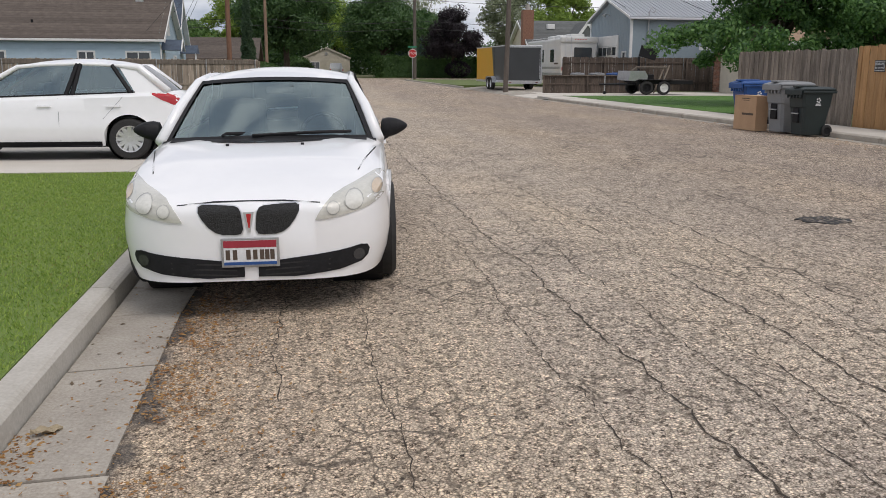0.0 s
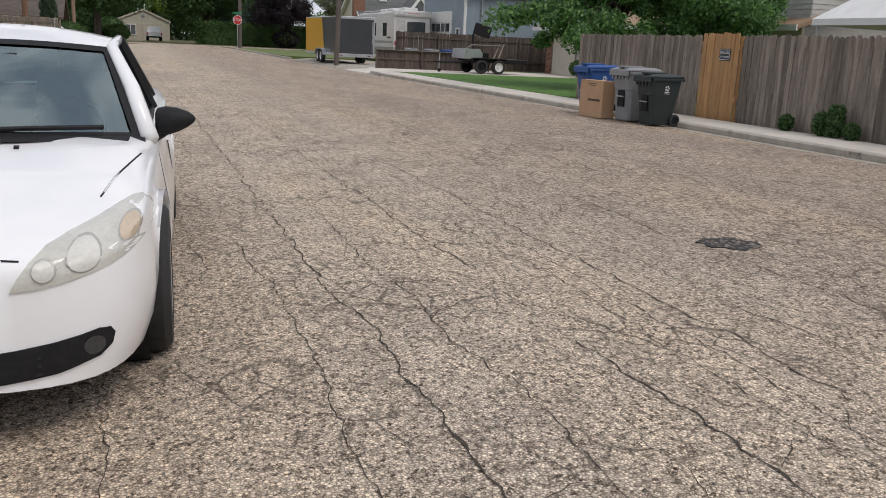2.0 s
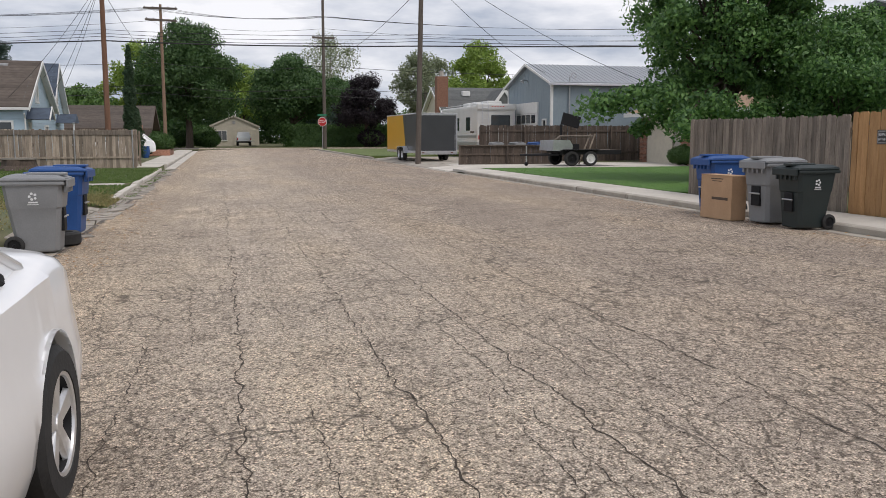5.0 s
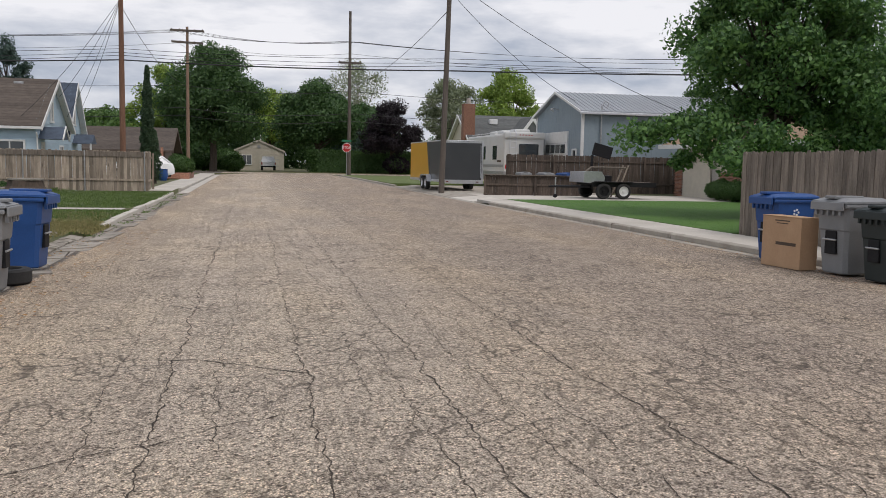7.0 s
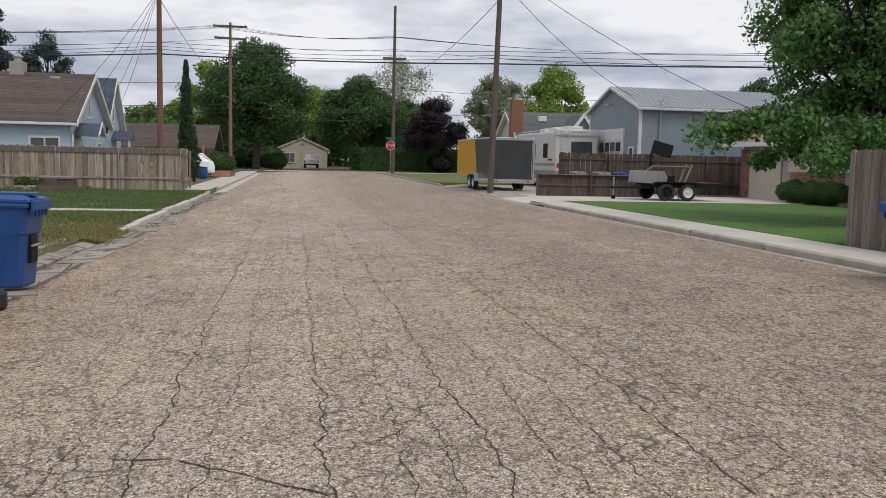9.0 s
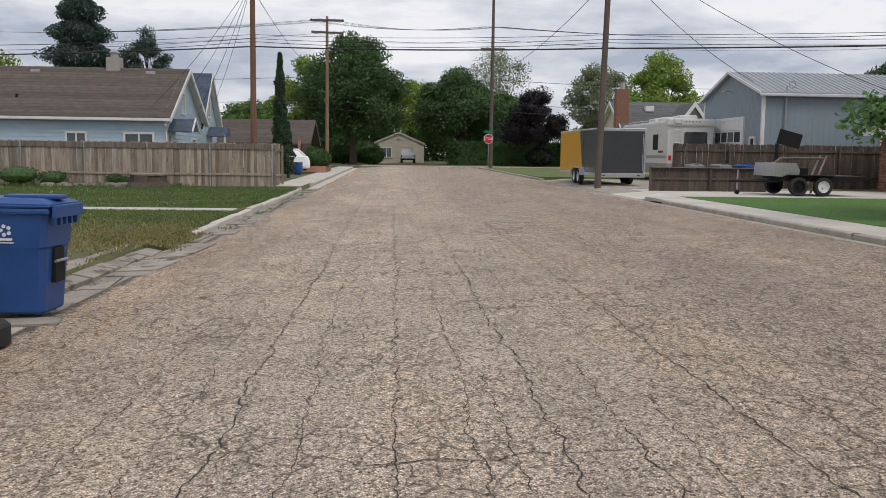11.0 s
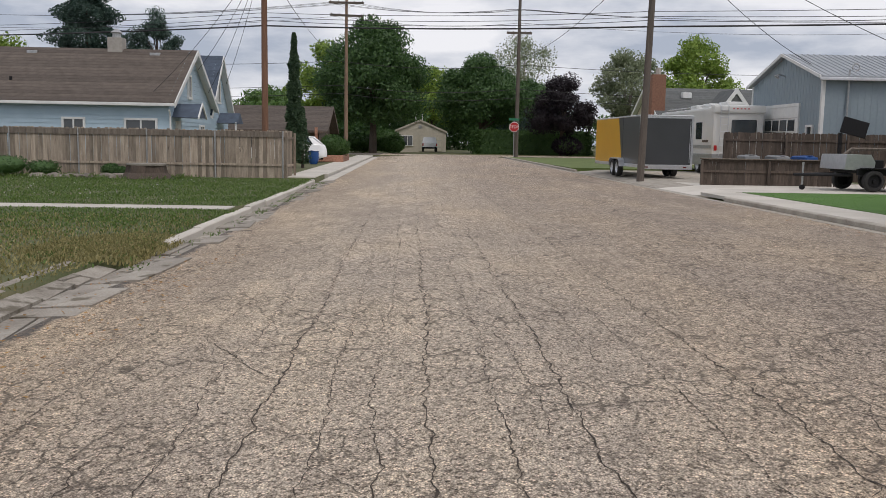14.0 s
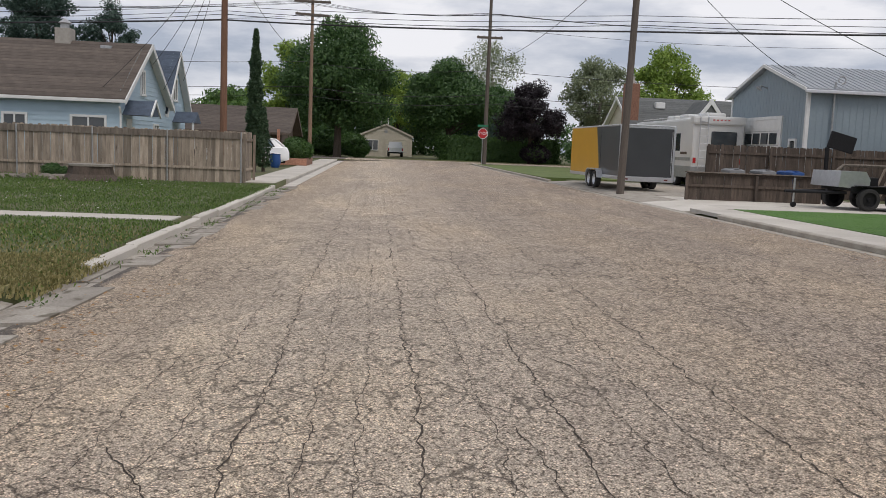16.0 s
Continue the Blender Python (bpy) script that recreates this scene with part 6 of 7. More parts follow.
bz = lambda x, y: road_z(x, y) + 0.01
bin_(pose(-3.22, 19.3, bz(-3.2, 18.8), 0, 0, 90) @ Matrix.Scale(1.04, 4), BIN_GREY, "grey wheeled refuse bin at the kerb")
bin_(pose(-3.26, 21.6, bz(-3.2, 20.5) + 0.02, 0, 0, 86) @ Matrix.Scale(1.06, 4), BIN_BLUE, "blue wheeled recycling bin at the kerb")
bin_(pose(8.98, 21.3, bz(9.0, 22), 0, 0, -88) @ Matrix.Scale(1.09, 4), BIN_BLUE, "blue wheeled recycling bin beside a cardboard box")
bin_(pose(8.88, 19.45, bz(9.0, 20), 0, 0, -84) @ Matrix.Scale(1.09, 4), BIN_GREY, "grey wheeled refuse bin at the kerb")
bin_(pose(8.86, 18.52, bz(9.0, 19), 0, 0, -86) @ Matrix.Scale(1.0, 4), BIN_DARK, "dark green wheeled refuse bin at the kerb")
for k, (bx_, mt, lb) in enumerate(((14.0, BIN_GREY, "grey bin behind the low fence"), (15.2, BIN_GREY, "grey bin behind the low fence"), (16.3, BIN_BLUE, "blue bin behind the low fence"))):
    bin_(pose(bx_, 51.6, ZR, 0, 0, 10 * k), mt, lb, 1.12, logo=False)
# cardboard box
cb = empty("cardboard_box", pose(8.46, 20.36, bz(8.4, 20.4), 0, 0, 4), "tall brown cardboard box leaning on the bins", "box")
part("body", bx(-0.16, 0.16, -0.47, 0.47, 0, 0.81, 0.006), CARDBOARD, cb)
part("flap", bx(-0.17, 0.165, -0.46, 0.46, 0.812, 0.822), CARDBOARD, cb)
for y, z, w, t in ((-0.12, 0.36, 0.24, 0.05), (-0.02, 0.74, 0.18, 0.018), (-0.02, 0.7, 0.14, 0.014)):
    part("print_bar", bx(-0.1635, -0.1605, y - w, y + w, z, z + t), INK, cb, "unreadable dark print")
# loose tyre
tb = empty("loose_tyre", pose(-3.08, 20.1, bz(-3.0, 19.6) + 0.1, 0, 90, 0), "old black tyre lying on the ground", "tyre")
t = nb()
n = 36
prof = [(-0.1, 0.19), (-0.1, 0.27), (-0.07, 0.305), (0.07, 0.305), (0.1, 0.27), (0.1, 0.19), (0.08, 0.185), (-0.08, 0.185)]
loft(t, [[(px, pr * math.cos(2 * math.pi * k / n), pr * math.sin(2 * math.pi * k / n)) for px, pr in prof] for k in range(n)] + [[(px, pr, 0) for px, pr in prof]], caps=False)
bmesh.ops.remove_doubles(t, verts=t.verts[:], dist=1e-5)
part("tread", t, RUBBER, tb, smooth=40)
# tree stump and rubble by the fence
sp = empty("tree_stump", pose(-9.5, 49.0, ZL + 0.08), "cut tree stump with a pale sawn top", "stump")
bm = nb()
loft(bm, [[(r * (1 + 0.12 * math.sin(k * 2.1)) * math.cos(k * 0.4488), r * (1 + 0.1 * math.cos(k * 1.3)) * 0.8 * math.sin(k * 0.4488), z) for k in range(14)] for r, z in ((0.95, -0.1), (0.72, 0.15), (0.66, 0.42))])
part("trunk", bm, BARK, sp)
part("sawn_top", prism(nb(), [(0.74 * math.cos(k * 0.4488), 0.56 * math.sin(k * 0.4488)) for k in range(14)], "z", 0.421, 0.49), PALE_BARK, sp, "pale sawn top")
RUBBLE = mat("lichened_rubble", (0.27, 0.24, 0.2), (0.12, 0.105, 0.085), 0.95, scale=5, fine=30, bump=0.6, vary=0.25)
rnd = random.Random(8)
for k in range(6):
    bm = nb()
    bmesh.ops.create_icosphere(bm, subdivisions=2, radius=0.5)
    sx, sy, sz = rnd.uniform(0.5, 1.4), rnd.uniform(0.4, 0.7), rnd.uniform(0.25, 0.45)
    for v in bm.verts:
        v.co = Vector((v.co.x * sx, v.co.y * sy, v.co.z * sz)) * (1 + 0.25 * noise.noise(v.co * 3 + Vector((k, 0, 0))))
    tagged(part("rubble_stone", bm, RUBBLE, m=pose(-13.6 + k * 0.62, 49.2 + rnd.uniform(-0.3, 0.3), ZL + 0.02, 0, 0, rnd.uniform(0, 90))), "weathered grey rubble lying in the weeds", "stone", group="rubble by the fence")
# raised bed and pot on the far left
bed = empty("raised_bed", pose(-5.0, 79.0, lot_z(-5, 79)), "low red brick planter around clipped shrubs", "planter")
part("wall", bx(-1.2, 0.6, -2.6, -2.4, 0, 0.45, 0.02), BRICK, bed)
part("wall", bx(0.4, 0.6, -2.4, 3, 0, 0.45, 0.02), BRICK, bed)
part("soil", bx(-1.2, 0.4, -2.4, 3, 0, 0.38), SOIL, bed)
pot = empty("plant_pot", pose(-5.75, 70.5, lot_z(-5, 70)), "dark blue glazed pot on the drive", "pot")
part("body", tube(nb(), [(0, 0, 0), (0, 0, 0.3), (0, 0, 0.75), (0, 0, 0.8)], [0.22, 0.33, 0.3, 0.34], 16), BIN_BLUE, pot, smooth=True)

# canopy in the back garden
cn = empty("canopy", pose(15.6, 17.6, ZR), "white pitched garden canopy behind the fence", "canopy")
part("roof", loft(nb(), [[(-2, -2, 2.2), (2, -2, 2.2), (2, 2, 2.2), (-2, 2, 2.2)], [(-2, -2, 2.35), (2, -2, 2.35), (2, 2, 2.35), (-2, 2, 2.35)], [(-0.1, -0.1, 3.9), (0.1, -0.1, 3.9), (0.1, 0.1, 3.9), (-0.1, 0.1, 3.9)]]), WHITE_TRIM, cn)
for sx in (-1.9, 1.9):
    for sy in (-1.9, 1.9):
        part("leg", tube(nb(), [(sx, sy, 0), (sx, sy, 2.25)], 0.025, 8), STEEL, cn)


# ---------------- cars ----------------
def curve_at(pts, t):
    """Smooth value along (place, value) pairs."""
    if t <= pts[0][0]:
        return pts[0][1]
    for (a, va), (b, vb) in zip(pts, pts[1:]):
        if t <= b:
            k = (t - a) / (b - a)
            return va + (vb - va) * k
    return pts[-1][1]


def decal(name, poly, bvh, material, parent, axis="y", sign=1, off=0.006, depth=0.012, label="", rings=4, dens=3):
    """A thin fitted piece laid on the body: an outline in the other two axes, cast along an axis onto the shell."""
    pts = []
    for (a, b), (c, d) in zip(poly, poly[1:] + poly[:1]):
        pts += [(a + (c - a) * k / dens, b + (d - b) * k / dens) for k in range(dens)]
    cx, cz = sum(p[0] for p in pts) / len(pts), sum(p[1] for p in pts) / len(pts)

    def cast(p, o):
        if axis == "y":
            hit = bvh.ray_cast(Vector((p[0], -3 if sign > 0 else 8, p[1])), Vector((0, sign, 0)))[0]
            return (hit if hit else Vector((p[0], 0.3, p[1]))) - Vector((0, sign * o, 0))
        if axis == "z":
            hit = bvh.ray_cast(Vector((p[0], p[1], 4)), Vector((0, 0, -1)))[0]
            return (hit if hit else Vector((p[0], p[1], 0.8))) + Vector((0, 0, o))
        hit = bvh.ray_cast(Vector((-3 * sign, p[0], p[1])), Vector((sign, 0, 0)))[0]
        return (hit if hit else Vector((-0.85 * sign, p[0], p[1]))) - Vector((sign * o, 0, 0))
    bm = nb()
    rows = [[cast(p, off - depth) for p in pts]] + [[cast((cx + (p[0] - cx) * s, cz + (p[1] - cz) * s), off) for p in pts] for s in [1 - k / rings for k in range(rings)]]
    vs = [[bm.verts.new(p) for p in r] for r in rows]
    n = len(pts)
    for a, b in zip(vs, vs[1:]):
        for k in range(n):
            bm.faces.new((a[k], a[(k + 1) % n], b[(k + 1) % n], b[k]))
    c = bm.verts.new(cast((cx, cz), off))
    for k in range(n):
        bm.faces.new((vs[-1][k], vs[-1][(k + 1) % n], c))
    return part(name, bm, material, parent, label, smooth=40)


def patch(bm, f, g, n=10, m=6, bulge=0.0):
    """A surface between two edge curves f(u) and g(u), u from -1 to 1."""
    rows = []
    for j in range(m + 1):
        t = j / m
        rows.append([bm.verts.new(Vector(f(u)).lerp(Vector(g(u)), t) + Vector((0, 0, bulge * 4 * t * (1 - t) * (1 - u * u * 0.6)))) for u in [-1 + 2 * i / n for i in range(n + 1)]])
    for a, b in zip(rows, rows[1:]):
        for i in range(n):
            bm.faces.new((a[i], a[i + 1], b[i + 1], b[i]))
    return bm


STEEL_DARK = mat("dark_lens", (0.06, 0.06, 0.062), (0.04, 0.04, 0.042), 0.2, bump=0)
HEADLAMP = mat("cloudy_headlamp_lens", (0.6, 0.59, 0.53), (0.48, 0.47, 0.42), 0.15, scale=5, bump=0.0, coat=0.6)
BOWL_RING = mat("bowl_ring", (0.44, 0.44, 0.41), (0.36, 0.36, 0.33), 0.2, bump=0)
LAMP_BOWL = mat("lamp_bowl", (0.68, 0.67, 0.62), (0.56, 0.55, 0.5), 0.25, metal=0.0, bump=0)
AMBER = mat("amber_lens", (0.62, 0.5, 0.37), None, 0.2, bump=0)
MESH_BLACK = mat("black_mesh_grille", (0.03, 0.03, 0.03), (0.008, 0.008, 0.008), 0.6, scale=60, fine=240, bump=0.8)
TAIL_RED = mat("red_tail_lens", (0.5, 0.015, 0.02), (0.4, 0.012, 0.015), 0.15, bump=0, coat=0.6)
ALLOY = mat("alloy_rim", (0.7, 0.7, 0.7), (0.58, 0.58, 0.58), 0.3, metal=0.7, scale=10, bump=0.02)


def car(m, label, S, category="car"):
    """A car from its outline: front at y=0, rear at y=L."""
    from mathutils.bvhtree import BVHTree
    e = empty(S.get("name", "parked_car"), m, label, category)
    L, W, R = S["L"], S["W"], S["R"]
    ys = sorted({0.0, 0.02, 0.05, 0.1, 0.16, 0.24, 0.34, 0.46, L, L - 0.03, L - 0.08, L - 0.16, L - 0.28, L - 0.45} | {0.46 + 0.05 * k for k in range(int((L - 0.9) / 0.05))})
    RA = R + 0.055

    def bottom(y):
        z = curve_at(S["under"], y)
        for yw in S["axles"]:
            if abs(y - yw) < RA:
                z = max(z, R + math.sqrt(RA * RA - (y - yw) ** 2))
        return z

    rings = []
    for y in ys:
        w, zt, zs = W * curve_at(S["plan"], y), curve_at(S["top"], y), curve_at(S["shoulder"], y)
        zb = bottom(y)
        side = [(0.93, 0.0), (0.975, 0.3), (1.0, 0.42), (1.0, 0.52), (0.985, 0.6), (0.975, 0.66), (0.965, 0.72), (0.945, 1.0), (0.9, 1.06), (0.8, 1.1)]
        half = []
        for k, (f, z) in enumerate(side):
            if k == 0:
                z = zb
            elif k <= 6:
                z = min(max(z, zb), zs - 0.002 * (8 - k))
            elif k == 7:
                z = max(zs, zb)
            elif k == 8:
                z = max(zs + (zt - zs) * 0.45, zb)
            else:
                z = max(zs + (zt - zs) * 0.72, zb)
            half.append((f * w, z))
        half += [(w * 0.55, zs + (zt - zs) * 0.93), (w * 0.28, zt - 0.004)]
        rings.append([(-a, y, b) for a, b in half] + [(0, y, zt)] + [(a, y, b) for a, b in reversed(half)])
    bm = nb()
    loft(bm, rings, close=False, caps=True)
    bvh = BVHTree.FromBMesh(bm)
    c0, c1, cw = S["cabin"]
    dead = [f for f in bm.faces if c0 < f.calc_center_median().y < c1 and abs(f.calc_center_median().x) < cw and f.calc_center_median().z > 0.7]
    bmesh.ops.delete(bm, geom=dead, context="FACES")
    body = part("body", bm, CAR_WHITE, e, smooth=38)
    part("underbody", bx(-W * 0.6, W * 0.6, 0.2, L - 0.2, 0.17, 0.5, 0.03), BLACK, e)
    part("cabin_floor", bx(-W * 0.8, W * 0.8, c0 - 0.1, c1, 0.5, 0.62), BLACK, e)
    # glasshouse
    wsb, wst, rt, rb = S["wsb"], S["wst"], S["rt"], S["rb"]
    cur = lambda q: (lambda u: (u * q[0], q[1] + q[3] * u * u, q[2] - q[4] * u * u))
    A, B, C, D = cur(wsb), cur(wst), cur(rt), cur(rb)
    part("windscreen", patch(nb(), A, B, bulge=0.02), CAR_GLASS, e, "tinted windscreen reflecting the sky", smooth="all")
    edge = lambda t0: (lambda u: tuple(Vector(A(u)).lerp(Vector(B(u)), t0) + Vector((0, -0.004, 0.006 + 0.08 * t0 * (1 - t0) * (1 - u * u * 0.6)))))
    part("screen_band", patch(nb(), edge(0.93), edge(1.0), m=2), BLACK, e, "black printed edge of the windscreen", smooth="all")
    part("screen_band", patch(nb(), edge(0.0), edge(0.05), m=2), BLACK, e, "black printed edge of the windscreen", smooth="all")
    for s in (-1, 1):
        rim_in = lambda t0, k: tuple(Vector(A(s * k)).lerp(Vector(B(s * k)), t0) + Vector((0, -0.004, 0.006 + 0.08 * t0 * (1 - t0) * (1 - k * k * 0.6))))
        part("screen_band", patch(nb(), lambda u: rim_in((u + 1) / 2, 0.93), lambda u: rim_in((u + 1) / 2, 1.0), m=2), BLACK, e, "black printed edge of the windscreen", smooth="all")
    part("roof", patch(nb(), B, C, bulge=S.get("bulge", 0.06)), CAR_WHITE, e, smooth="all")
    part("rear_window", patch(nb(), C, D, bulge=0.02), CAR_GLASS if not S.get("dark") else WINDOW_GLASS, e, smooth="all")
    for s in (-1, 1):
        bot = [Vector(A(s)), Vector(D(s))]
        top = [Vector(B(s)), Vector(C(s))]
        lo = lambda u: bot[0].lerp(bot[1], (u + 1) / 2) + Vector((s * 0.03 * (1 - u * u), 0, 0.01))
        hi = lambda u: top[0].lerp(top[1], (u + 1) / 2) + Vector((s * 0.02 * (1 - u * u), 0, S.get("arch", 0.02) * (1 - u * u)))
        q = S["quarter"]
        sub = lambda f, a, b: (lambda u: f(a + (b - a) * (u + 1) / 2))
        part("side_window", patch(nb(), sub(lo, -1, q), sub(hi, -1, q)), CAR_GLASS, e, smooth="all")
        part("quarter_panel", patch(nb(), sub(lo, q, 1), sub(hi, q, 1)), CAR_WHITE, e, smooth="all")
        part("belt_panel", patch(nb(), lambda u: lo(u) + Vector((s * 0.06, 0, -0.09)), lo, m=2), CAR_WHITE, e, smooth="all")
        part("belt_seal", tube(nb(), [lo(-1 + (q + 1) * k / 4) for k in range(5)], 0.014, 6), BLACK, e)
        rail = [Vector(A(s)) + Vector((s * 0.02, 0, 0)), Vector(A(s)).lerp(Vector(B(s)), 0.5) + Vector((s * 0.026, 0, 0.015)), Vector(B(s)) + Vector((s * 0.01, 0, 0))] + [hi(u) for u in (-0.6, 0, 0.6)] + [C(s), D(s)]
        part("roof_rail", tube(nb(), rail, [0.046, 0.042, 0.034, 0.028, 0.026, 0.026, S.get("cpillar", 0.03), S.get("cpillar", 0.03)], 8), CAR_WHITE, e, smooth="all")
        for u in S["pillars"]:
            part("pillar", tube(nb(), [lo(u), hi(u * 0.9)], 0.035, 6), BLACK, e)
        part("mirror", bm_mirror(s, S), BLACK if not S.get("white_mirror") else CAR_WHITE, e, "door mirror", smooth=40)
    # inside
    part("dashboard", bx(-W * 0.75, W * 0.75, c0 + 0.02, c0 + 0.45, 0.6, S["belt"] - 0.03, 0.05), BLACK, e)
    sw = part("steering_wheel", tube(nb(), [(0.36 + 0.18 * math.cos(a), c0 + 0.62 + 0.06 * math.sin(a), S["belt"] - 0.04 + 0.17 * math.sin(a)) for a in [k * 0.4189 for k in range(16)]], 0.016, 6), BLACK, e)
    for s in (-0.37, 0.37):
        yy = S["seat"]
        seat = part("seat", bx(s - 0.25, s + 0.25, yy - 0.45, yy + 0.1, 0.45, 0.65, 0.05), SEAT, e)
        part("seat_back", bx(s - 0.24, s + 0.24, -0.07, 0.07, 0, 0.58, 0.06, pose(0, yy + 0.12, 0.6, -14, 0, 0)), SEAT, seat)
        part("headrest", bx(s - 0.13, s + 0.13, -0.05, 0.05, 0, 0.19, 0.045, pose(0, yy + 0.3, 1.13, -10, 0, 0)), SEAT, seat)
    part("rear_bench", bx(-0.6, 0.6, S["seat"] + 0.9, S["seat"] + 1.1, 0.45, S["belt"] + 0.02, 0.06), SEAT, e)
    part("inner_mirror", bx(-0.11, 0.11, -0.02, 0.02, 0, 0.06, 0.015, pose(0.05, wst[1] - 0.12, wst[2] - 0.12)), BLACK, e)
    for yw in S["axles"]:
        for s in (-1, 1):
            wheel(e, pose(s * (W - 0.115), yw, R, 0, 0, 0 if s > 0 else 180), R, 0.21, ALLOY, S["spokes"])
            part("wheel_well", tube(nb(), [(s * W * 0.5, yw, R), (s * W * 0.88, yw, R)], RA - 0.012, 24, cap=False), BLACK, e)
    return e, bvh


def bm_mirror(s, S):
    y, z, w = S["mirror"]
    bm = nb()
    rings = []
    for dx, lo, hi, d in ((0.0, -0.035, 0.05, 0.03), (0.015, -0.062, 0.082, 0.06), (0.07, -0.055, 0.092, 0.07), (0.14, -0.036, 0.086, 0.065), (0.2, -0.01, 0.068, 0.05), (0.235, 0.012, 0.05, 0.03), (0.245, 0.026, 0.036, 0.01)):
        c, h = (hi + lo) / 2, (hi - lo) / 2
        rings.append([(s * (w + dx * 0.8), y + 0.03 + d * math.sin(a) * (1 if math.sin(a) < 0 else 0.6) - dx * 0.12, z + c + h * abs(math.cos(a)) ** 0.8 * (1 if math.cos(a) > 0 else -1)) for a in [q * math.pi / 8 for q in range(16)]])
    loft(bm, rings)
    tube(bm, [(s * (w - 0.1), y, z - 0.1), (s * (w + 0.04), y + 0.01, z - 0.03)], [0.045, 0.03], 8)
    return bm


SEDAN = dict(L=4.8, W=0.868, R=0.335, axles=(0.98, 3.83), spokes=5, belt=0.93, seat=2.35,
             under=[(0, 0.215), (0.5, 0.2), (1.5, 0.2), (4.2, 0.2), (4.8, 0.3)],
             plan=[(0, 0.44), (0.02, 0.565), (0.05, 0.66), (0.1, 0.745), (0.16, 0.805), (0.24, 0.855), (0.34, 0.892), (0.5, 0.93), (0.8, 0.965), (1.2, 0.985), (1.6, 1.0), (3.6, 1.0), (4.3, 0.96), (4.6, 0.9), (4.75, 0.8), (4.8, 0.68)],
             top=[(0, 0.615), (0.02, 0.645), (0.05, 0.668), (0.16, 0.712), (0.34, 0.765), (0.7, 0.85), (1.2, 0.925), (1.6, 0.95), (3.7, 1.0), (4.1, 1.03), (4.7, 1.0), (4.8, 0.9)],
             shoulder=[(0, 0.59), (0.02, 0.62), (0.05, 0.64), (0.16, 0.67), (0.34, 0.705), (0.7, 0.765), (1.2, 0.82), (1.6, 0.85), (3.7, 0.93), (4.3, 0.93), (4.8, 0.8)],
             cabin=(1.3, 3.95, 0.67), wsb=(0.755, 1.18, 0.925, 0.3, 0.03), wst=(0.575, 1.97, 1.34, 0.1, 0.03), rt=(0.555, 3.1, 1.385, -0.02, 0.035), rb=(0.7, 4.02, 1.0, -0.12, 0.02),
             quarter=0.78, pillars=(0.02, 0.72), mirror=(1.62, 0.95, 0.8))
k106 = Matrix.Scale(1.06, 4)
SED_X, SED_Y = -2.51, 5.84
sed, sed_bvh = car(pose(SED_X, SED_Y, road_z(-2.5, 7) + 0.015, 0, -0.9, -3.4) @ k106, "white four-door sedan parked facing the wrong way at the kerb", SEDAN)
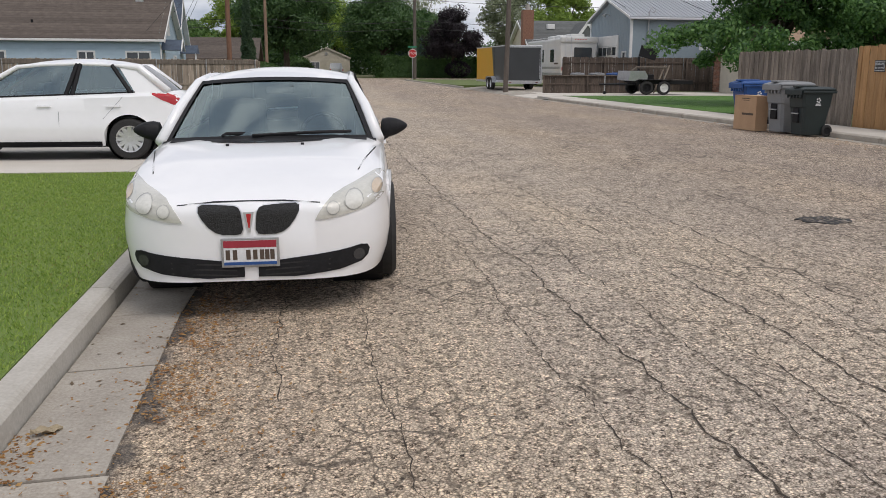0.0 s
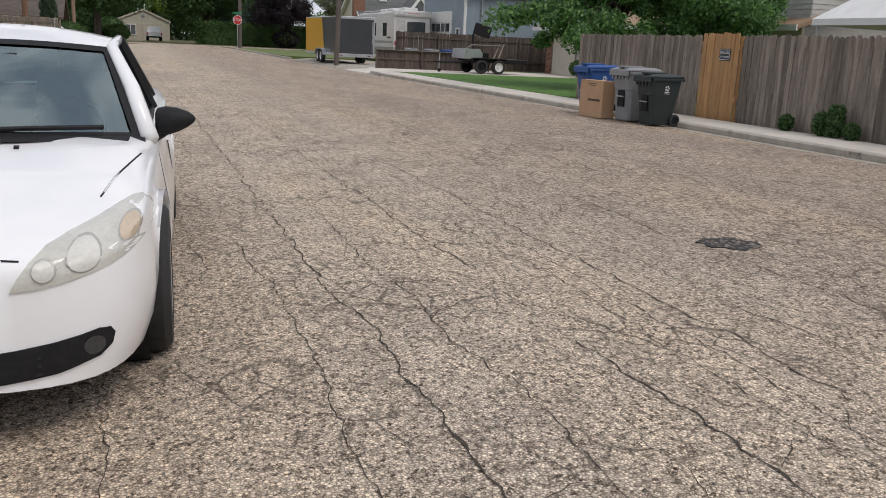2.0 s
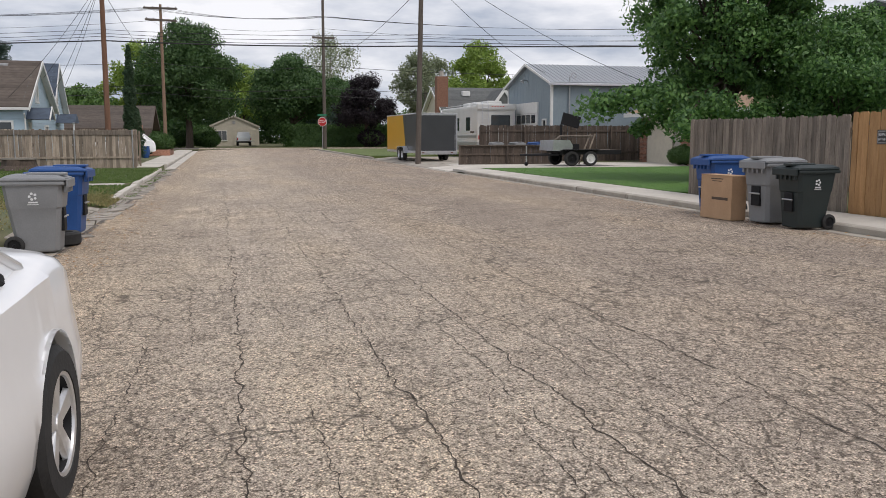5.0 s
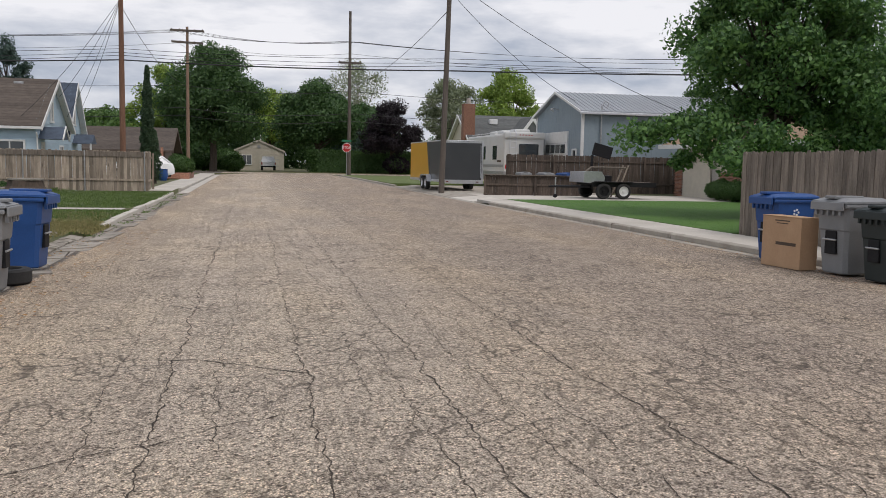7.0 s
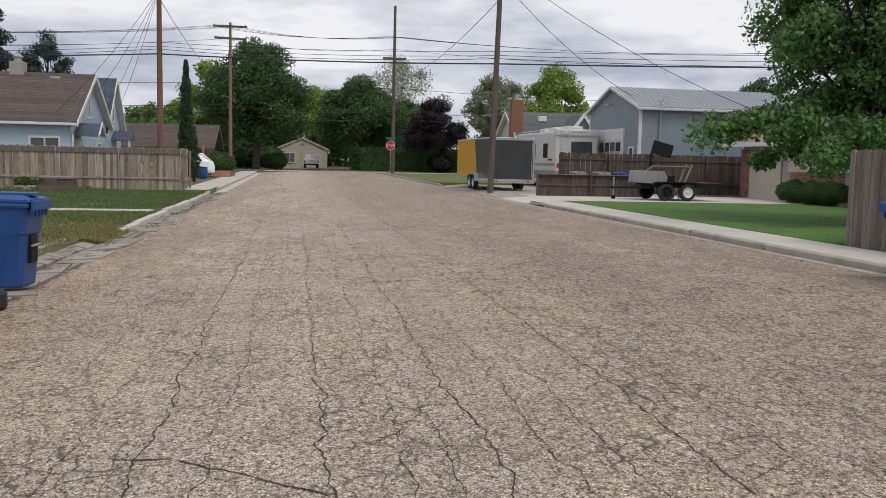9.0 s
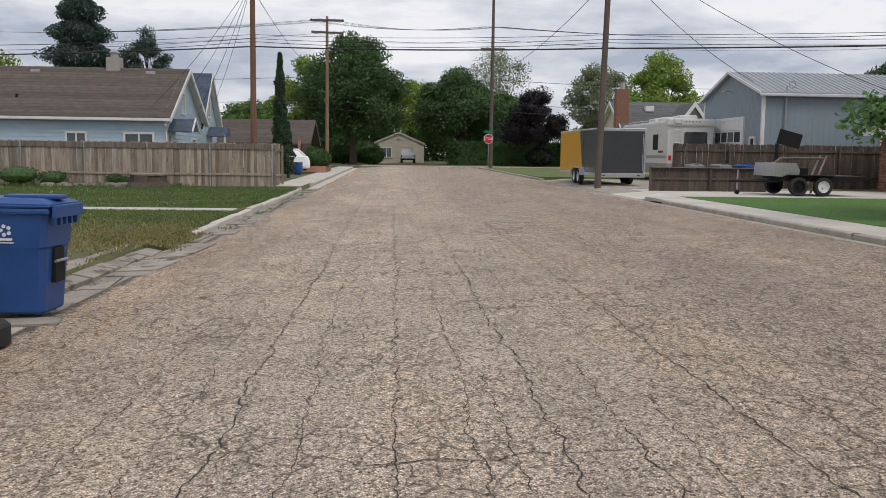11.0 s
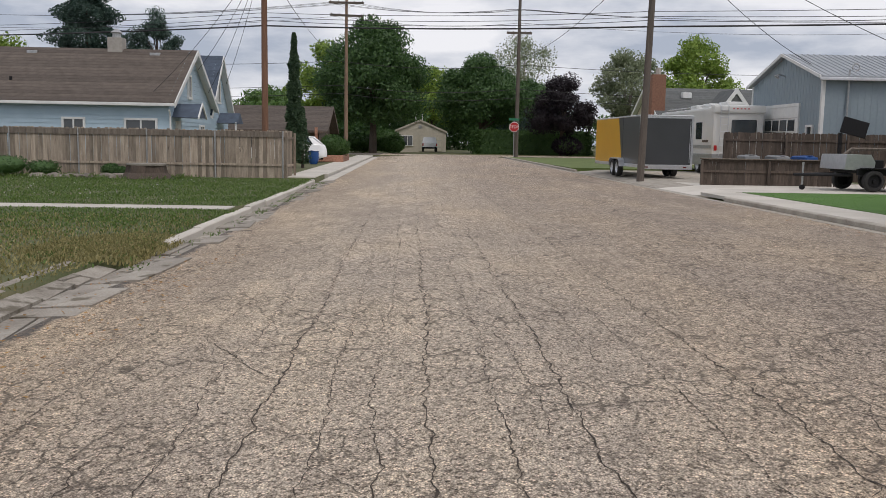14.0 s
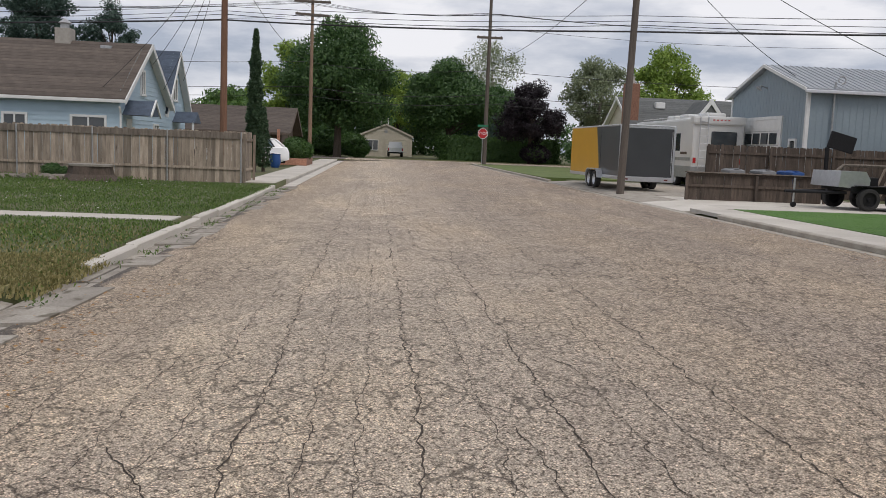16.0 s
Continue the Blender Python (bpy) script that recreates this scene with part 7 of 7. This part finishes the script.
for s in (-1, 1):
    fl = lambda pts: [(s * a, b) for a, b in pts]
    gp = [(0.035, 0.515), (0.04, 0.57), (0.045, 0.615), (0.058, 0.638), (0.085, 0.648), (0.18, 0.654), (0.262, 0.657), (0.283, 0.645), (0.282, 0.615), (0.258, 0.57), (0.225, 0.527), (0.19, 0.5), (0.15, 0.487), (0.08, 0.484), (0.048, 0.49)]
    gx, gz = 0.155, 0.572
    decal("grille_edge", fl([(gx + (a - gx) * 1.05, gz + (b - gz) * 1.07) for a, b in gp]), sed_bvh, ALU, sed, off=0.003, label="chrome grille edge", dens=2)
    g = decal("grille", fl(gp), sed_bvh, MESH_BLACK, sed, off=0.006, label="black mesh grille half with a chrome edge", dens=2)
    hl = decal("headlight", fl([(0.372, 0.560), (0.395, 0.603), (0.43, 0.65), (0.475, 0.69), (0.54, 0.718), (0.62, 0.745), (0.69, 0.768), (0.735, 0.780), (0.768, 0.772), (0.79, 0.750), (0.805, 0.72), (0.81, 0.69), (0.80, 0.658), (0.745, 0.634), (0.68, 0.613), (0.56, 0.585), (0.45, 0.565)]), sed_bvh, HEADLAMP, sed, off=0.008, depth=0.02, label="cloudy yellowed headlight")
    for cx, cz, r in ((0.475, 0.622, 0.04), (0.595, 0.657, 0.056), (0.735, 0.706, 0.039)):
        decal("bowl_ring", fl([(cx + r * math.cos(a), cz + r * math.sin(a)) for a in [k * 0.3927 for k in range(16)]]), sed_bvh, BOWL_RING, hl, off=0.009, depth=0.003, rings=3, dens=1)
    for cx, cz, r, mt in ((0.475, 0.622, 0.034, LAMP_BOWL), (0.595, 0.657, 0.05, LAMP_BOWL), (0.735, 0.706, 0.034, AMBER)):
        decal("bulb_bowl", fl([(cx + r * math.cos(a), cz + r * math.sin(a)) for a in [k * 0.3927 for k in range(16)]]), sed_bvh, mt, hl, off=0.014, depth=0.004, rings=3, dens=1)
    decal("lower_intake", fl([(0.04, 0.240), (0.04, 0.320), (0.25, 0.345), (0.5, 0.375), (0.63, 0.396), (0.665, 0.388), (0.678, 0.362), (0.668, 0.325), (0.63, 0.295), (0.5, 0.262), (0.25, 0.236)]), sed_bvh, BLACK, sed, off=0.01, rings=6, label="black lower air intake")
    decal("fog_lamp", fl([(0.615 + 0.034 * math.cos(a), 0.34 + 0.034 * math.sin(a)) for a in [k * 0.5236 for k in range(12)]]), sed_bvh, STEEL_DARK, sed, off=0.013, depth=0.006, rings=2, dens=1, label="dark fog lamp")
    for k in range(3):
        decal("intake_slat", fl([(0.08, 0.245 + 0.03 * k), (0.45, 0.265 + 0.03 * k), (0.45, 0.273 + 0.03 * k), (0.08, 0.253 + 0.03 * k)]), sed_bvh, RUBBER, sed, off=0.011, depth=0.006, rings=1)
    decal("bonnet_seam", fl([(0.0, 0.668), (0.2, 0.666), (0.4, 0.652), (0.4, 0.657), (0.2, 0.671), (0.0, 0.673)]), sed_bvh, BLACK, sed, off=0.002, depth=0.004, rings=1)
    decal("bonnet_seam", fl([(0.62, 0.5), (0.745, 1.15), (0.752, 1.15), (0.627, 0.5)]), sed_bvh, BLACK, sed, axis="z", off=0.002, depth=0.004, rings=1, dens=6)
    decal("washer_jet", fl([(0.24, 1.05), (0.26, 1.05), (0.26, 1.07), (0.24, 1.07)]), sed_bvh, BLACK, sed, axis="z", off=0.012, depth=0.015, rings=1)
    decal("door_handle", [(2.45, 0.78), (2.65, 0.785), (2.65, 0.815), (2.45, 0.81)], sed_bvh, CAR_WHITE, sed, axis="x", sign=-s, off=0.03, depth=0.04)
    decal("door_seam", [(1.5, 0.3), (1.508, 0.3), (1.45, 0.84), (1.442, 0.84)], sed_bvh, BLACK, sed, axis="x", sign=-s, off=0.002, depth=0.004, rings=1)
    decal("door_seam", [(2.75, 0.3), (2.758, 0.3), (2.78, 0.86), (2.772, 0.86)], sed_bvh, BLACK, sed, axis="x", sign=-s, off=0.002, depth=0.004, rings=1)
    part("wiper", tube(nb(), [(s * 0.1 - 0.2, 1.2, 0.955), (s * 0.28, 1.24, 0.968), (s * 0.28 + 0.3, 1.34, 0.965)], 0.012, 6), BLACK, sed)
part("cowl", patch(nb(), lambda u: (u * 0.76, 1.1 + 0.3 * u * u, 0.925 - 0.04 * u * u), lambda u: (u * 0.755, 1.19 + 0.3 * u * u, 0.938 - 0.03 * u * u), m=1), BLACK, sed, "black cowl under the windscreen")
decal("emblem", [(-0.03, 0.615), (0.03, 0.615), (0.006, 0.5), (-0.006, 0.5)], sed_bvh, ALU, sed, off=0.012, label="silver and red arrowhead emblem")
decal("emblem_red", [(-0.014, 0.605), (0.014, 0.605), (0.003, 0.525), (-0.003, 0.525)], sed_bvh, RED_SIGN, sed, off=0.015, rings=2)
PLATE_RED = mat("plate_red", (0.36, 0.03, 0.05), (0.3, 0.025, 0.04), 0.5, bump=0)
# number plate, its characters as plain bars
pf = part("number_plate", bx(-0.163, 0.163, -0.022, -0.012, 0.30, 0.468, 0.004), STEEL, sed, "front number plate with plain bars in a chrome frame")
part("plate_field", bx(-0.148, 0.148, -0.0255, -0.022, 0.315, 0.455), WHITE_PRINT, pf)
part("plate_band", bx(-0.148, 0.148, -0.0275, -0.0255, 0.415, 0.455), PLATE_RED, pf, "red upper band")
part("plate_foot", bx(-0.148, 0.148, -0.0275, -0.0255, 0.315, 0.332), BIN_BLUE, pf, "blue lower band")
for k, x in enumerate((-0.125, -0.085, -0.01, 0.028, 0.066, 0.095, 0.124)):
    part("character_bar", bx(x - 0.012, x + 0.012, -0.028, -0.0255, 0.345, 0.402), INK, pf)

HATCH = dict(L=4.3, W=0.845, R=0.315, axles=(0.83, 3.43), spokes=-12, belt=0.93, seat=2.0, white_mirror=True, dark=True, cpillar=0.06,
             under=[(0, 0.2), (0.5, 0.19), (1.5, 0.2), (3.8, 0.22), (4.3, 0.35)],
             plan=[(0, 0.5), (0.05, 0.72), (0.16, 0.86), (0.34, 0.94), (0.8, 0.99), (1.2, 1.0), (3.4, 1.0), (4.0, 0.96), (4.2, 0.88), (4.3, 0.72)],
             top=[(0, 0.65), (0.1, 0.74), (0.5, 0.86), (0.95, 0.95), (1.4, 0.98), (3.6, 1.04), (4.1, 1.06), (4.22, 0.98), (4.3, 0.75)],
             shoulder=[(0, 0.6), (0.1, 0.67), (0.5, 0.76), (0.95, 0.83), (1.4, 0.87), (3.6, 0.96), (4.1, 0.97), (4.3, 0.7)],
             cabin=(1.0, 3.95, 0.63), wsb=(0.73, 0.85, 0.95, 0.25, 0.03), wst=(0.57, 1.75, 1.42, 0.08, 0.03), rt=(0.55, 3.6, 1.43, -0.02, 0.04), rb=(0.68, 4.12, 1.03, -0.1, 0.0), bulge=0.1, arch=0.05,
             quarter=0.66, pillars=(-0.02, 0.04, 0.62), mirror=(1.15, 0.98, 0.82))
hat, hat_bvh = car(pose(-8.32, 15.55, ZL + 0.008, 0, 0, -90) @ Matrix.Scale(1.01, 4), "white five-door hatchback standing on the driveway", HATCH)
for s in (-1, 1):
    decal("tail_light", [(3.72, 1.02), (3.78, 1.03), (3.95, 1.02), (4.14, 0.98), (4.22, 0.88), (4.2, 0.82), (4.1, 0.83), (3.92, 0.91)], hat_bvh, TAIL_RED, hat, axis="x", sign=-s, off=0.006, label="red tail light")
    decal("door_seam", [(2.42, 0.3), (2.43, 0.3), (2.42, 0.93), (2.41, 0.93)], hat_bvh, STEEL, hat, axis="x", sign=-s, off=0.002, depth=0.004, rings=1)
    decal("door_seam", [(3.05, 0.62), (3.06, 0.62), (3.36, 0.95), (3.35, 0.95)], hat_bvh, STEEL, hat, axis="x", sign=-s, off=0.002, depth=0.004, rings=1)
    decal("rocker", [(1.25, 0.2), (3.02, 0.2), (3.02, 0.28), (1.25, 0.28)], hat_bvh, BLACK, hat, axis="x", sign=-s, off=0.006, label="black sill panel")
    for y in (2.12, 3.12):
        decal("door_handle", [(y, 0.80), (y + 0.2, 0.805), (y + 0.2, 0.83), (y, 0.825)], hat_bvh, CAR_WHITE, hat, axis="x", sign=-s, off=0.03, depth=0.04)

SUV = dict(HATCH)
SUV.update(name="parked_suv")
suv, _ = car(pose(-10.3, 73.2, lot_z(-7, 73), 0, 0, 90 + 180 + 12) @ Matrix.Scale(1.17, 4), "white compact SUV parked on a drive", SUV)


def pickup(m):
    e = empty("pickup_truck", m, "white pickup truck parked before the cream house", "pickup")
    part("bed", bx(-0.95, 0.95, 0, 2.0, 0.55, 1.2, 0.05), CAR_WHITE, e)
    part("cab", loft(nb(), [[(-0.95, 1.95, 0.5), (0.95, 1.95, 0.5), (0.95, 4.2, 0.5), (-0.95, 4.2, 0.5)], [(-0.95, 1.95, 1.2), (0.95, 1.95, 1.2), (0.95, 4.2, 1.15), (-0.95, 4.2, 1.15)], [(-0.78, 2.15, 1.9), (0.78, 2.15, 1.9), (0.78, 3.5, 1.9), (-0.78, 3.5, 1.9)]]), CAR_WHITE, e)
    part("rear_window", bx(-0.62, 0.62, -0.02, 0.02, 0, 0.45, 0.01, pose(0, 2.02, 1.32, -16, 0, 0)), WINDOW_GLASS, e)
    part("bonnet", bx(-0.93, 0.93, 4.15, 5.4, 0.5, 1.2, 0.08), CAR_WHITE, e)
    part("tailgate", bx(-0.8, 0.8, -0.02, 0.02, 0.62, 1.16, 0.02), CAR_WHITE, e)
    part("bumper", bx(-0.95, 0.95, -0.15, 0.0, 0.42, 0.62, 0.03), BLACK, e)
    for s in (-1, 1):
        part("tail_light", bx(s * 0.88 - 0.07, s * 0.88 + 0.07, -0.02, 0.03, 0.75, 1.1, 0.01), TAIL_RED, e)
        for y in (0.95, 4.4):
            wheel(e, pose(s * 0.84, y, 0.4, 0, 0, 0 if s > 0 else 180), 0.4, 0.26, ALU)


pickup(pose(2.6, 129.0, lot_z(5, 131)))
